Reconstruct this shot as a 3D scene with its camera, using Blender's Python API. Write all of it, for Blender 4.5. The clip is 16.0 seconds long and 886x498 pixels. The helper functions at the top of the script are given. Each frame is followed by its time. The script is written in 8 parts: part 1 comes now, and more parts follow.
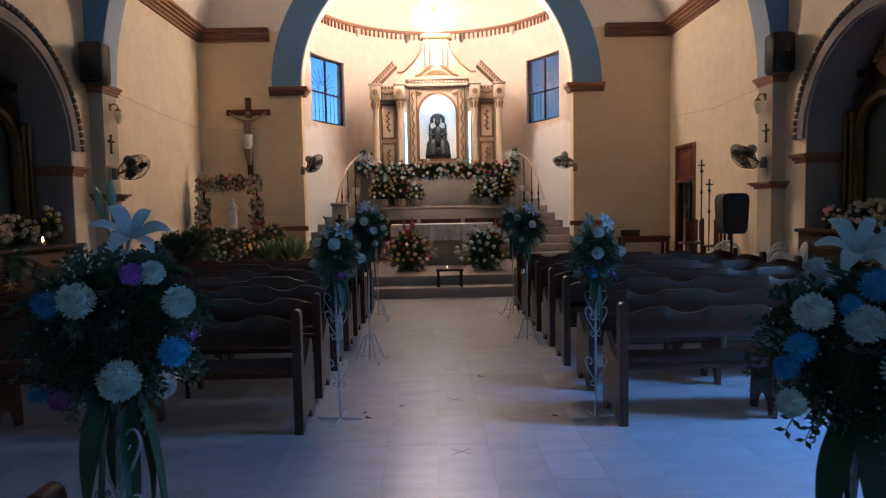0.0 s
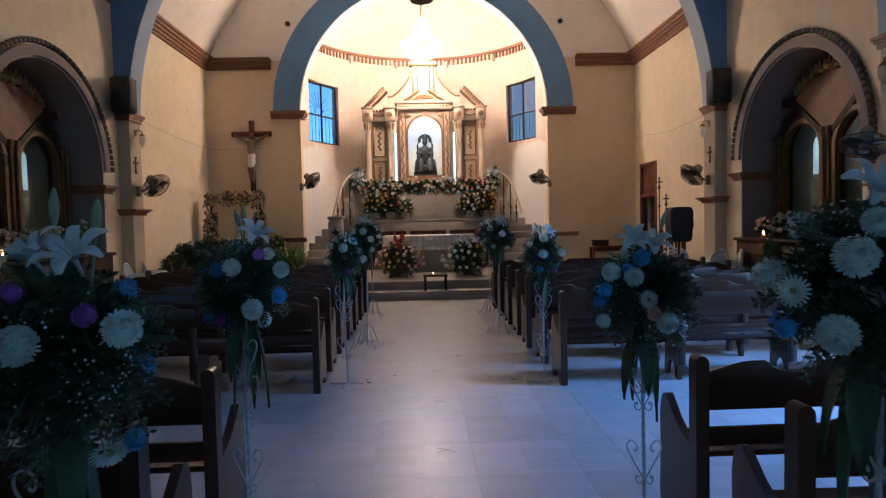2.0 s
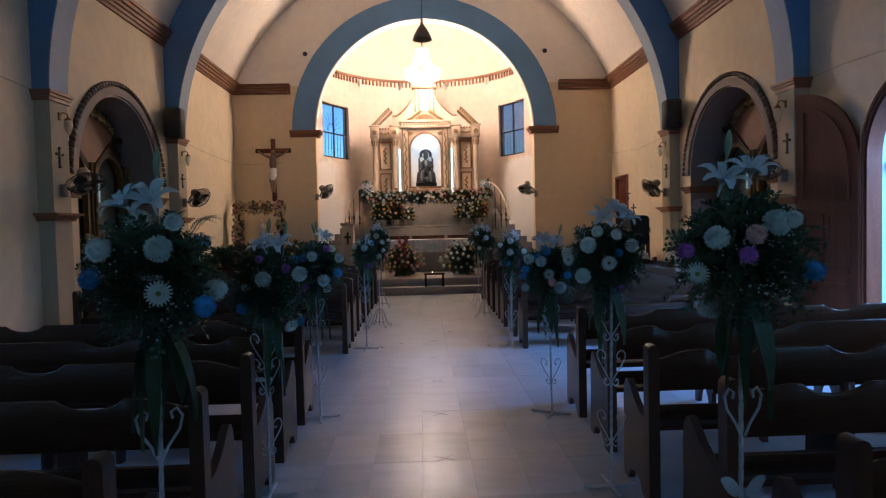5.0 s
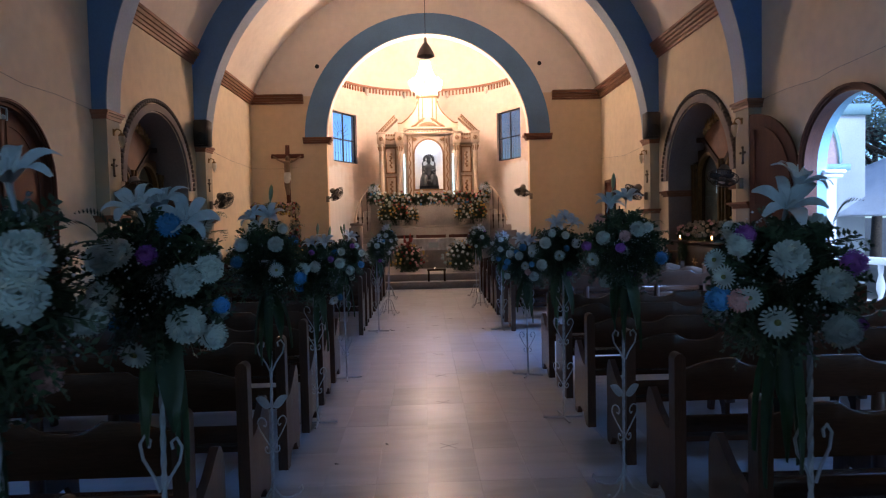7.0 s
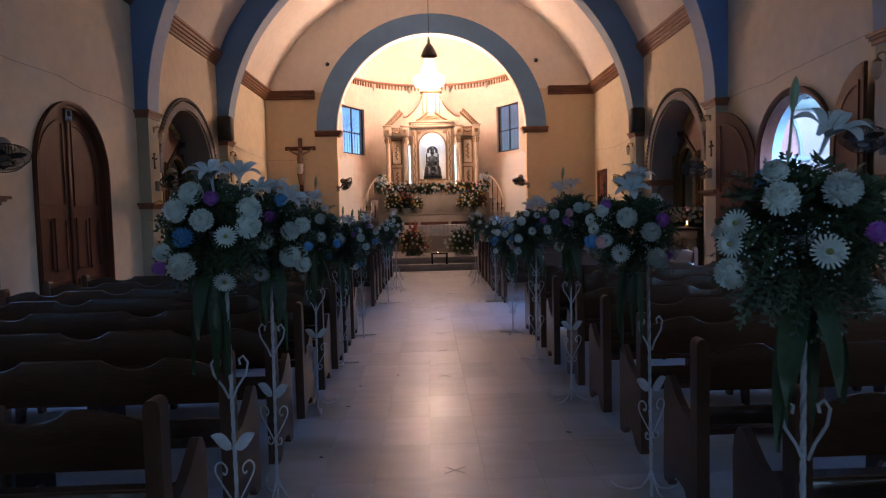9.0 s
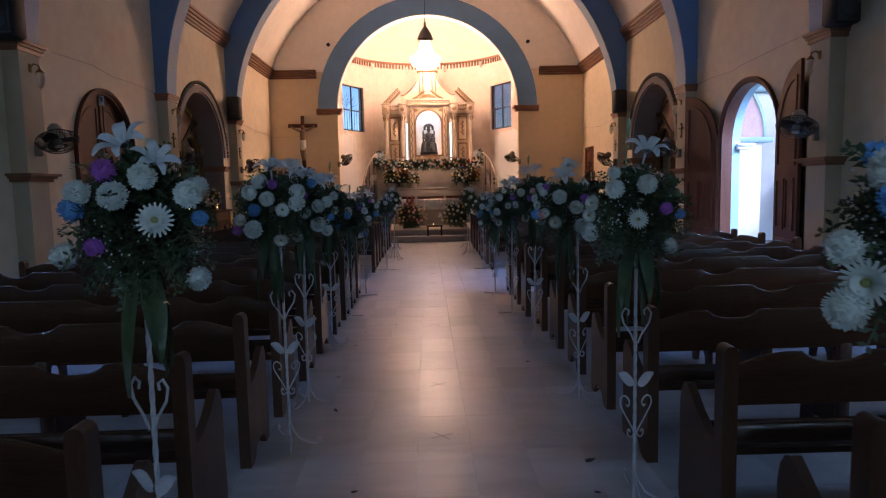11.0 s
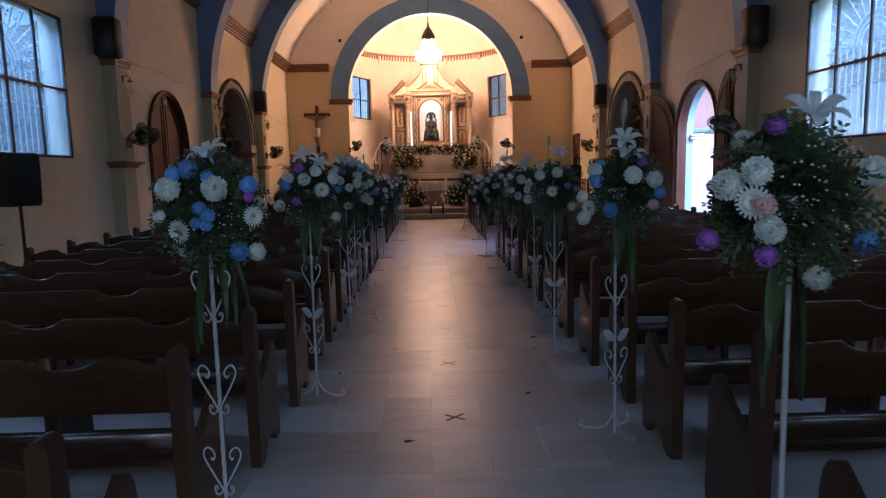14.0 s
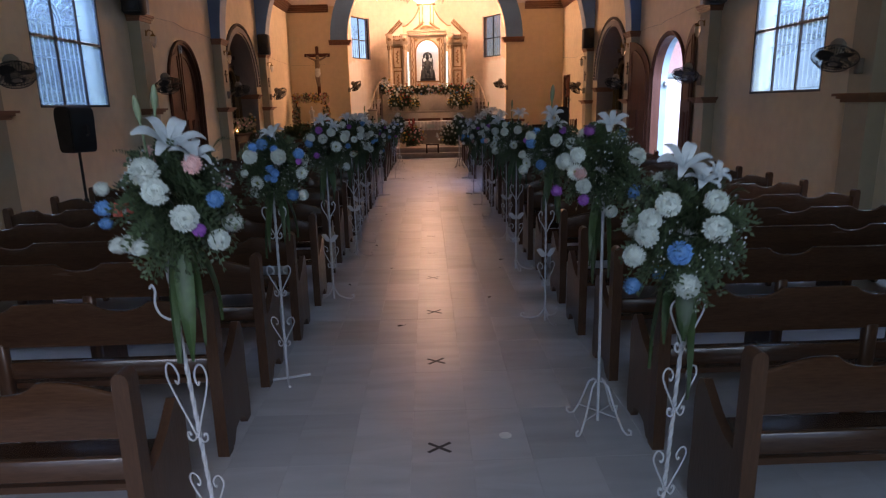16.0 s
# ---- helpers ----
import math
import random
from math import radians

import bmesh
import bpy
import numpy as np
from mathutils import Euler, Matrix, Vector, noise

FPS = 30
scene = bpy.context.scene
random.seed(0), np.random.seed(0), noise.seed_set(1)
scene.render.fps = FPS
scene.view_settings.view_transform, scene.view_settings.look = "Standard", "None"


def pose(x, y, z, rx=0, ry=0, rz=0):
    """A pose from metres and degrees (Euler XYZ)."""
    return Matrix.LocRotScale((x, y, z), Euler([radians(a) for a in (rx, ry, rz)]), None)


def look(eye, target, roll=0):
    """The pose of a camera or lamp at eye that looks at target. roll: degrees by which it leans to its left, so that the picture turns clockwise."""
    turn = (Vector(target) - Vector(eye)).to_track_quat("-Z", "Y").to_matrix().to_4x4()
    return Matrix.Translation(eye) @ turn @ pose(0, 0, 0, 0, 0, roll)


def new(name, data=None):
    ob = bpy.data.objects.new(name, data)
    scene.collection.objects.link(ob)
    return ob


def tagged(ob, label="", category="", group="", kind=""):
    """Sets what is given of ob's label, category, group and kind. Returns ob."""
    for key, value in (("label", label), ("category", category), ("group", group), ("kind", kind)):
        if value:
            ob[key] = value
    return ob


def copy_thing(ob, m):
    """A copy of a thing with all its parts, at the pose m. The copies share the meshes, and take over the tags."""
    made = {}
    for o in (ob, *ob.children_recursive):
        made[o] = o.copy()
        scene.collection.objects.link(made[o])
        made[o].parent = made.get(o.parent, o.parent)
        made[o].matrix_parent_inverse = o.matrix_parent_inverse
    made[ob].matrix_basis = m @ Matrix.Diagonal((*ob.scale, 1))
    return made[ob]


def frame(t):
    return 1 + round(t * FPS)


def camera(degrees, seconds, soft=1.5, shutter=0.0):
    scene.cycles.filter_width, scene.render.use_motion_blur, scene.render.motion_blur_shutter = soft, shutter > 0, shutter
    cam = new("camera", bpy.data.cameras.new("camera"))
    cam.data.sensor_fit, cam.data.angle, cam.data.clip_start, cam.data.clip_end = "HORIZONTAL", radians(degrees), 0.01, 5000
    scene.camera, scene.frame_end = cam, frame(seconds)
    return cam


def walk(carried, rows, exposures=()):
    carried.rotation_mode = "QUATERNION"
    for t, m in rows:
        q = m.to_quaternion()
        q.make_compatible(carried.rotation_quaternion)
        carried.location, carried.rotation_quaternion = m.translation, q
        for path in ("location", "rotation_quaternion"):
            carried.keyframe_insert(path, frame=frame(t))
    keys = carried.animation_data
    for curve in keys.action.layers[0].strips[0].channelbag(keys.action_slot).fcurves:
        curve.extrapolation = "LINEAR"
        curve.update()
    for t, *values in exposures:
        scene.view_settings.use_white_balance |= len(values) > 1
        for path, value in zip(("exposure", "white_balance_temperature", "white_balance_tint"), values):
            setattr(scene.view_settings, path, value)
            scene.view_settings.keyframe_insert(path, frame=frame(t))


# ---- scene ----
cam = camera(71.4, 16.0, soft=1.2, shutter=0.3)
PATH = [
    (0, (-0.173, -0.135, 1.686), (-0.135, 1.86, 1.554), -1.1),
    (0.5, (-0.152, -0.462, 1.683), (-0.101, 1.534, 1.561), -1.3),
    (1, (-0.12, -0.845, 1.694), (-0.061, 1.151, 1.582), -1.3),
    (1.5, (-0.151, -1.238, 1.669), (-0.085, 0.758, 1.568), -1.4),
    (2, (-0.145, -1.626, 1.676), (-0.071, 0.371, 1.585), -1.3),
    (2.5, (-0.164, -1.987, 1.669), (-0.086, 0.009, 1.582), -1.3),
    (3, (-0.121, -2.35, 1.686), (-0.042, -0.354, 1.602), -1.4),
    (3.5, (-0.134, -2.719, 1.706), (-0.056, -0.722, 1.626), -1.3),
    (4, (-0.119, -3.106, 1.705), (-0.045, -1.109, 1.628), -1.3),
    (6.5, (-0.127, -5.084, 1.72), (-0.065, -3.086, 1.646), -1.3),
    (7, (-0.142, -5.442, 1.742), (-0.083, -3.445, 1.664), -1.3),
    (7.5, (-0.154, -5.822, 1.756), (-0.102, -3.825, 1.677), -1.4),
    (8, (-0.166, -6.202, 1.725), (-0.116, -4.204, 1.645), -1.4),
    (8.5, (-0.12, -6.587, 1.672), (-0.074, -4.589, 1.585), -1.4),
    (9, (-0.119, -6.925, 1.657), (-0.076, -4.929, 1.547), -1.4),
    (11.5, (-0.046, -8.661, 1.72), (0.004, -6.673, 1.508), -1.2),
    (12, (-0.102, -9.122, 1.734), (-0.05, -7.135, 1.509), -1.2),
    (12.5, (-0.18, -9.586, 1.737), (-0.13, -7.6, 1.507), -1.3),
    (13, (-0.196, -9.998, 1.778), (-0.148, -8.012, 1.541), -1.3),
    (13.5, (-0.171, -10.408, 1.767), (-0.127, -8.423, 1.526), -1.3),
    (14, (-0.142, -10.813, 1.741), (-0.098, -8.83, 1.489), -1.3),
    (14.5, (-0.1, -11.238, 1.73), (-0.056, -9.257, 1.459), -1.2),
    (15, (-0.088, -11.624, 1.71), (-0.043, -9.65, 1.392), -1.1),
    (15.5, (-0.028, -12.022, 1.723), (0.015, -10.066, 1.306), -1.2),
    (16, (-0.014, -12.44, 2.007), (0.027, -10.494, 1.55), -1.2),
]
walk(cam, [(t, look(eye, target, roll)) for t, eye, target, roll in PATH],
     [(0, 0.20, 5720, 13), (2, 0.31, 5830, 13), (3, 0.38, 5880, 13), (4, 0.21, 5900, 13), (8, 0.20, 6650, 29), (10, 0.26, 7050, 33), (12, 0.24, 7450, 36), (14, 0.18, 7900, 37), (16, 0.30, 8900, 42)])

# ---- world and large lights ----
world = bpy.data.worlds.new("dusk_sky")
world.use_nodes = True
scene.world = world
wn = world.node_tree.nodes
sky = wn.new("ShaderNodeTexSky")
sky.sky_type = "NISHITA"
sky.sun_disc = False
sky.sun_elevation = radians(38)
sky.ozone_density, sky.dust_density = 6.0, 0.3
sky.sun_rotation = radians(146)
wn["Background"].inputs["Strength"].default_value = 0.21
dusk = wn.new("ShaderNodeMix")
dusk.data_type, dusk.blend_type = "RGBA", "MULTIPLY"
dusk.inputs["Factor"].default_value = 1.0
dusk.inputs["B"].default_value = (0.50, 0.79, 1.0, 1)
world.node_tree.links.new(sky.outputs[0], dusk.inputs["A"])
world.node_tree.links.new(dusk.outputs["Result"], wn["Background"].inputs["Color"])

sun = new("sun", bpy.data.lights.new("sun", "SUN"))
sun.data.energy, sun.data.angle, sun.data.color = 4.6, radians(40), (0.55, 0.76, 1.0)
sun.matrix_basis = look((30, -45, 42), (0, 0, 0))


def lamp(name, m, kind, power, colour, size=0.1):
    ob = new(name, bpy.data.lights.new(name, kind))
    ob.data.energy, ob.data.color = power, colour
    if kind == "AREA":
        ob.data.shape = "RECTANGLE"
        ob.data.size, ob.data.size_y = size
        ob.data.spread = radians(120)
    else:
        ob.data.shadow_soft_size = size
    ob.matrix_basis = m
    return ob


lamp("chandelier_light", pose(0.02, 16.1, 6.78), "POINT", 1080, (1.0, 0.765, 0.55), 0.34)
lamp("niche_light", pose(0.08, 17.68, 4.80), "POINT", 10, (0.75, 0.9, 1.0), 0.06)
# area lamps added for the bright sky at the openings, hung high outside them
SKY_BLUE = (0.18, 0.44, 1.0)
SKY_PALE = (0.26, 0.57, 1.0)
lamp("door_skylight", look((7.7, 3.3, 4.3), (3.2, 3.0, 0.0)), "AREA", 610, SKY_BLUE, (2.0, 1.5))
lamp("window_skylight_east", look((7.8, -1.75, 5.9), (3.0, -1.75, 0.6)), "AREA", 175, SKY_BLUE, (2.0, 1.4))
lamp("window_skylight_west", look((-7.7, -1.5, 5.9), (-3.0, -1.5, 0.6)), "AREA", 175, SKY_BLUE, (2.0, 1.4))
# rear pair added to brighten the back floor, outside windows out of view
lamp("rear_window_skylight_east", look((7.8, -6.35, 5.9), (2.0, -6.35, 0.0)), "AREA", 190, SKY_PALE, (2.0, 1.4))
lamp("rear_window_skylight_west", look((-7.7, -6.35, 5.9), (-2.0, -6.35, 0.0)), "AREA", 190, SKY_PALE, (2.0, 1.4))
lamp("entrance_daylight", look((0, -14.9, 3.6), (0, -9.5, 0.0)), "AREA", 62, (0.36, 0.72, 1.0), (3.2, 2.2))

# ---- materials ----
def material(name, colour, rough=0.6, metal=0.0, vary=0.12, scale=3.0, fine=40.0, bump=0.15, stain=None, spec=0.5, island=0.0, obj_random=0.0, coat=0.0):
    """A painted or natural surface: base colour with broad stains, fine grain and relief."""
    m = bpy.data.materials.new(name)
    m.use_nodes = True
    nt = m.node_tree
    n, l = nt.nodes, nt.links
    p = n["Principled BSDF"]
    p.inputs["Roughness"].default_value = rough
    p.inputs["Metallic"].default_value = metal
    p.inputs["Specular IOR Level"].default_value = spec
    p.inputs["Coat Weight"].default_value = coat
    p.inputs["Coat Roughness"].default_value = 0.15
    tc = n.new("ShaderNodeTexCoord")
    big, small = n.new("ShaderNodeTexNoise"), n.new("ShaderNodeTexNoise")
    big.inputs["Scale"].default_value, big.inputs["Detail"].default_value = scale, 5
    small.inputs["Scale"].default_value, small.inputs["Detail"].default_value = fine, 3
    for t in (big, small):
        l.new(tc.outputs["Object"], t.inputs["Vector"])
    ramp = n.new("ShaderNodeValToRGB")
    dark = stain or tuple(c * 0.6 for c in colour)
    ramp.color_ramp.elements[0].position, ramp.color_ramp.elements[1].position = 0.3, 0.72
    ramp.color_ramp.elements[0].color = tuple(a + (b - a) * min(1, vary * 4) for a, b in zip(colour, dark)) + (1,)
    ramp.color_ramp.elements[1].color = tuple(min(1, c * (1 + vary * 0.4)) for c in colour) + (1,)
    l.new(big.outputs["Fac"], ramp.inputs["Fac"])
    grain = n.new("ShaderNodeMix")
    grain.data_type, grain.blend_type = "RGBA", "MULTIPLY"
    grain.inputs["Factor"].default_value = min(1, vary * 3)
    l.new(ramp.outputs["Color"], grain.inputs["A"])
    l.new(small.outputs["Fac"], grain.inputs["B"])
    out = grain.outputs["Result"]
    gain = n.new("ShaderNodeHueSaturation")
    gain.inputs["Value"].default_value = 1 + min(1, vary * 3) * 0.6
    l.new(out, gain.inputs["Color"])
    if island or obj_random:
        src = n.new("ShaderNodeNewGeometry").outputs["Random Per Island"] if island else n.new("ShaderNodeObjectInfo").outputs["Random"]
        amount = island or obj_random
        mp = n.new("ShaderNodeMapRange")
        base = 1 + min(1, vary * 3) * 0.6
        mp.inputs["To Min"].default_value, mp.inputs["To Max"].default_value = base * (1 - amount), base * (1 + amount)
        l.new(src, mp.inputs["Value"])
        l.new(mp.outputs["Result"], gain.inputs["Value"])
    l.new(gain.outputs["Color"], p.inputs["Base Color"])
    if bump:
        b = n.new("ShaderNodeBump")
        b.inputs["Strength"].default_value = bump
        b.inputs["Distance"].default_value = 0.01
        l.new(small.outputs["Fac"], b.inputs["Height"])
        l.new(b.outputs["Normal"], p.inputs["Normal"])
    rr = n.new("ShaderNodeMapRange")
    rr.inputs["To Min"].default_value, rr.inputs["To Max"].default_value = max(0.03, rough - 0.12), min(1, rough + 0.12)
    l.new(big.outputs["Fac"], rr.inputs["Value"])
    l.new(rr.outputs["Result"], p.inputs["Roughness"])
    return m


def wood(name, colour, rough=0.35, along="X", obj_random=0.12, spec=0.5):
    m = material(name, colour, rough, vary=0.2, scale=2.0, fine=30, bump=0.12, obj_random=obj_random, spec=spec)
    nt = m.node_tree
    mapping = nt.nodes.new("ShaderNodeMapping")
    s = {"X": (0.12, 1, 1), "Y": (1, 0.12, 1), "Z": (1, 1, 0.12)}[along]
    mapping.inputs["Scale"].default_value = tuple(4 * v for v in s)
    tc = next(k for k in nt.nodes if k.type == "TEX_COORD")
    nt.links.new(tc.outputs["Object"], mapping.inputs["Vector"])
    for k in nt.nodes:
        if k.type == "TEX_NOISE":
            nt.links.new(mapping.outputs["Vector"], k.inputs["Vector"])
    return m


def glow(name, colour, strength):
    m = bpy.data.materials.new(name)
    m.use_nodes = True
    p = m.node_tree.nodes["Principled BSDF"]
    p.inputs["Base Color"].default_value = (*colour, 1)
    p.inputs["Emission Color"].default_value = (*colour, 1)
    p.inputs["Emission Strength"].default_value = strength
    return m


def glass(name, colour=(1, 1, 1), rough=0.02, trans=1.0, ior=1.45):
    m = bpy.data.materials.new(name)
    m.use_nodes = True
    p = m.node_tree.nodes["Principled BSDF"]
    p.inputs["Base Color"].default_value = (*colour, 1)
    p.inputs["Roughness"].default_value = rough
    p.inputs["Transmission Weight"].default_value = trans
    p.inputs["IOR"].default_value = ior
    return m


MAT_WALL = material("cream_plaster", (0.79, 0.66, 0.475), 0.85, vary=0.07, scale=0.7, fine=4.5, bump=0.05, stain=(0.60, 0.49, 0.34))
MAT_OCHRE = material("ochre_plaster", (0.71, 0.55, 0.36), 0.85, vary=0.055, scale=0.7, fine=4.5, bump=0.04, stain=(0.56, 0.43, 0.28))
MAT_PILASTER = material("grey_beige_plaster", (0.48, 0.41, 0.30), 0.85, vary=0.055, scale=0.9, fine=4.5, bump=0.04)
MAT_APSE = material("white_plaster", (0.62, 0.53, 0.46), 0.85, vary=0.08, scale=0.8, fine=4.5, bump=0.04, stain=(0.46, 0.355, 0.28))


def whitened(m, colour, x_from, z_to):
    """Whiter colour with a ragged border over the low outer parts of the apse wall."""
    nt = m.node_tree
    n, l = nt.nodes, nt.links
    p = n["Principled BSDF"]
    old = p.inputs["Base Color"].links[0].from_socket
    geo, sep, rough = n.new("ShaderNodeNewGeometry"), n.new("ShaderNodeSeparateXYZ"), n.new("ShaderNodeTexNoise")
    rough.inputs["Scale"].default_value, rough.inputs["Detail"].default_value = 1.3, 5
    l.new(geo.outputs["Position"], sep.inputs[0])
    l.new(geo.outputs["Position"], rough.inputs["Vector"])
    side = n.new("ShaderNodeMath")
    side.operation = "ABSOLUTE"
    l.new(sep.outputs["X"], side.inputs[0])

    def edge(value, lo, hi, swing):
        add = n.new("ShaderNodeMath")
        add.operation = "MULTIPLY_ADD"
        add.inputs[1].default_value = swing
        l.new(rough.outputs["Fac"], add.inputs[0])
        l.new(value, add.inputs[2])
        r_ = n.new("ShaderNodeMapRange")
        r_.inputs["From Min"].default_value, r_.inputs["From Max"].default_value = lo + swing / 2, hi + swing / 2
        l.new(add.outputs[0], r_.inputs["Value"])
        return r_.outputs["Result"]

    both = n.new("ShaderNodeMath")
    both.operation = "MULTIPLY"
    l.new(edge(side.outputs[0], x_from - 0.12, x_from + 0.12, 0.7), both.inputs[0])
    l.new(edge(sep.outputs["Z"], z_to + 0.06, z_to - 0.06, 0.7), both.inputs[1])
    mix = n.new("ShaderNodeMix")
    mix.data_type = "RGBA"
    l.new(both.outputs[0], mix.inputs["Factor"])
    l.new(old, mix.inputs["A"])
    mix.inputs["B"].default_value = (*colour, 1)
    l.new(mix.outputs["Result"], p.inputs["Base Color"])


whitened(MAT_APSE, (0.70, 0.68, 0.66), 2.95, 3.95)
MAT_VAULT = material("pale_ceiling_paint", (0.81, 0.725, 0.64), 0.88, vary=0.055, scale=0.5, fine=4.5, bump=0.04)
MAT_BLUE = material("blue_arch_paint", (0.135, 0.275, 0.49), 0.7, vary=0.08, scale=1.2, fine=25, bump=0.08)
# arch blue made paler for rib soffits: chandelier light put into the colour
MAT_BLUE_LIT = material("pale_blue_soffit_paint", (0.34, 0.42, 0.54), 0.7, vary=0.08, scale=1.2, fine=25, bump=0.08)
MAT_CORNICE = material("brown_cornice_paint", (0.26, 0.11, 0.055), 0.5, vary=0.14, scale=2.5, fine=40, bump=0.1)
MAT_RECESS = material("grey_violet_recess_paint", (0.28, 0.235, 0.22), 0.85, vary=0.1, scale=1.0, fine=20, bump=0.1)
MAT_STONE_TRIM = material("grey_brown_moulding", (0.13, 0.105, 0.09), 0.7, vary=0.2, scale=6, fine=40, bump=0.3)
MAT_PEW = wood("dark_stained_wood", (0.070, 0.030, 0.017), 0.24, "X", spec=0.3)
MAT_PEW_END = wood("dark_stained_wood_upright", (0.095, 0.043, 0.026), 0.32, "Z", spec=0.25)
for varnished in (MAT_PEW, MAT_PEW_END):
    varnished.node_tree.nodes["Principled BSDF"].inputs["Coat Weight"].default_value = 0.2
    varnished.node_tree.nodes["Principled BSDF"].inputs["Coat Roughness"].default_value = 0.12
MAT_DOOR = wood("reddish_door_wood", (0.14, 0.047, 0.026), 0.55, "Z", spec=0.25)
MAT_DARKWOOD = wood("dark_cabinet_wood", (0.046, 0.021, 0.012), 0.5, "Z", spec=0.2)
MAT_GOLD = material("dull_gold_paint", (0.30, 0.165, 0.075), 0.5, metal=0.2, vary=0.2, scale=8, fine=60, bump=0.2)
MAT_GILT = material("bright_gilt_carving", (0.50, 0.34, 0.15), 0.42, metal=0.45, vary=0.25, scale=9, fine=60, bump=0.2)
MAT_OLDGILT = material("tarnished_gilt", (0.20, 0.12, 0.045), 0.5, metal=0.3, vary=0.3, scale=9, fine=60, bump=0.2)
MAT_CREAM = material("cream_gilded_plaster", (0.55, 0.435, 0.33), 0.6, vary=0.12, scale=3, fine=40, bump=0.12)
MAT_BLACK = material("black_plastic", (0.010, 0.0095, 0.0095), 0.6, vary=0.1, scale=8, fine=80, bump=0.1)
MAT_STEP = material("worn_step_concrete", (0.30, 0.255, 0.23), 0.7, vary=0.15, scale=2, fine=30, bump=0.15)
MAT_WHITE_PAINT = material("white_iron_paint", (0.49, 0.51, 0.54), 0.45, vary=0.12, scale=10, fine=80, bump=0.1)
MAT_GREEN = material("dark_fern_leaves", (0.058, 0.10, 0.05), 0.55, vary=0.2, scale=6, fine=40, bump=0.1, island=0.45)
MAT_LEAF = material("long_green_leaves", (0.035, 0.085, 0.03), 0.5, vary=0.2, scale=6, fine=40, bump=0.1, obj_random=0.3)
MAT_MUM = material("white_chrysanthemum", (0.57, 0.64, 0.60), 0.7, vary=0.06, scale=9, fine=60, bump=0.1, obj_random=0.12)
MAT_LILY = material("pale_blue_lily", (0.50, 0.58, 0.61), 0.55, vary=0.1, scale=8, fine=60, bump=0.1)
MAT_BLUEF = material("blue_dyed_flower", (0.055, 0.30, 0.60), 0.6, vary=0.15, scale=9, fine=60, bump=0.1, obj_random=0.3)
MAT_PURPLE = material("purple_dyed_flower", (0.38, 0.11, 0.46), 0.6, vary=0.15, scale=9, fine=60, bump=0.1, obj_random=0.3)
MAT_PINK = material("pink_flower", (0.75, 0.42, 0.40), 0.6, vary=0.12, scale=9, fine=60, bump=0.1, obj_random=0.2)
MAT_YELLOW = material("yellow_flower", (0.60, 0.39, 0.10), 0.6, vary=0.12, scale=9, fine=60, bump=0.1, obj_random=0.25)
MAT_RED = material("red_flower", (0.45, 0.07, 0.05), 0.6, vary=0.12, scale=9, fine=60, bump=0.1, obj_random=0.25)
MAT_BREATH = material("tiny_white_blossom", (0.6, 0.66, 0.70), 0.7, vary=0.05, scale=9, fine=60, bump=0)
MAT_GROUT = material("grey_grout", (0.40, 0.39, 0.395), 0.8, vary=0.15, scale=3, fine=40)


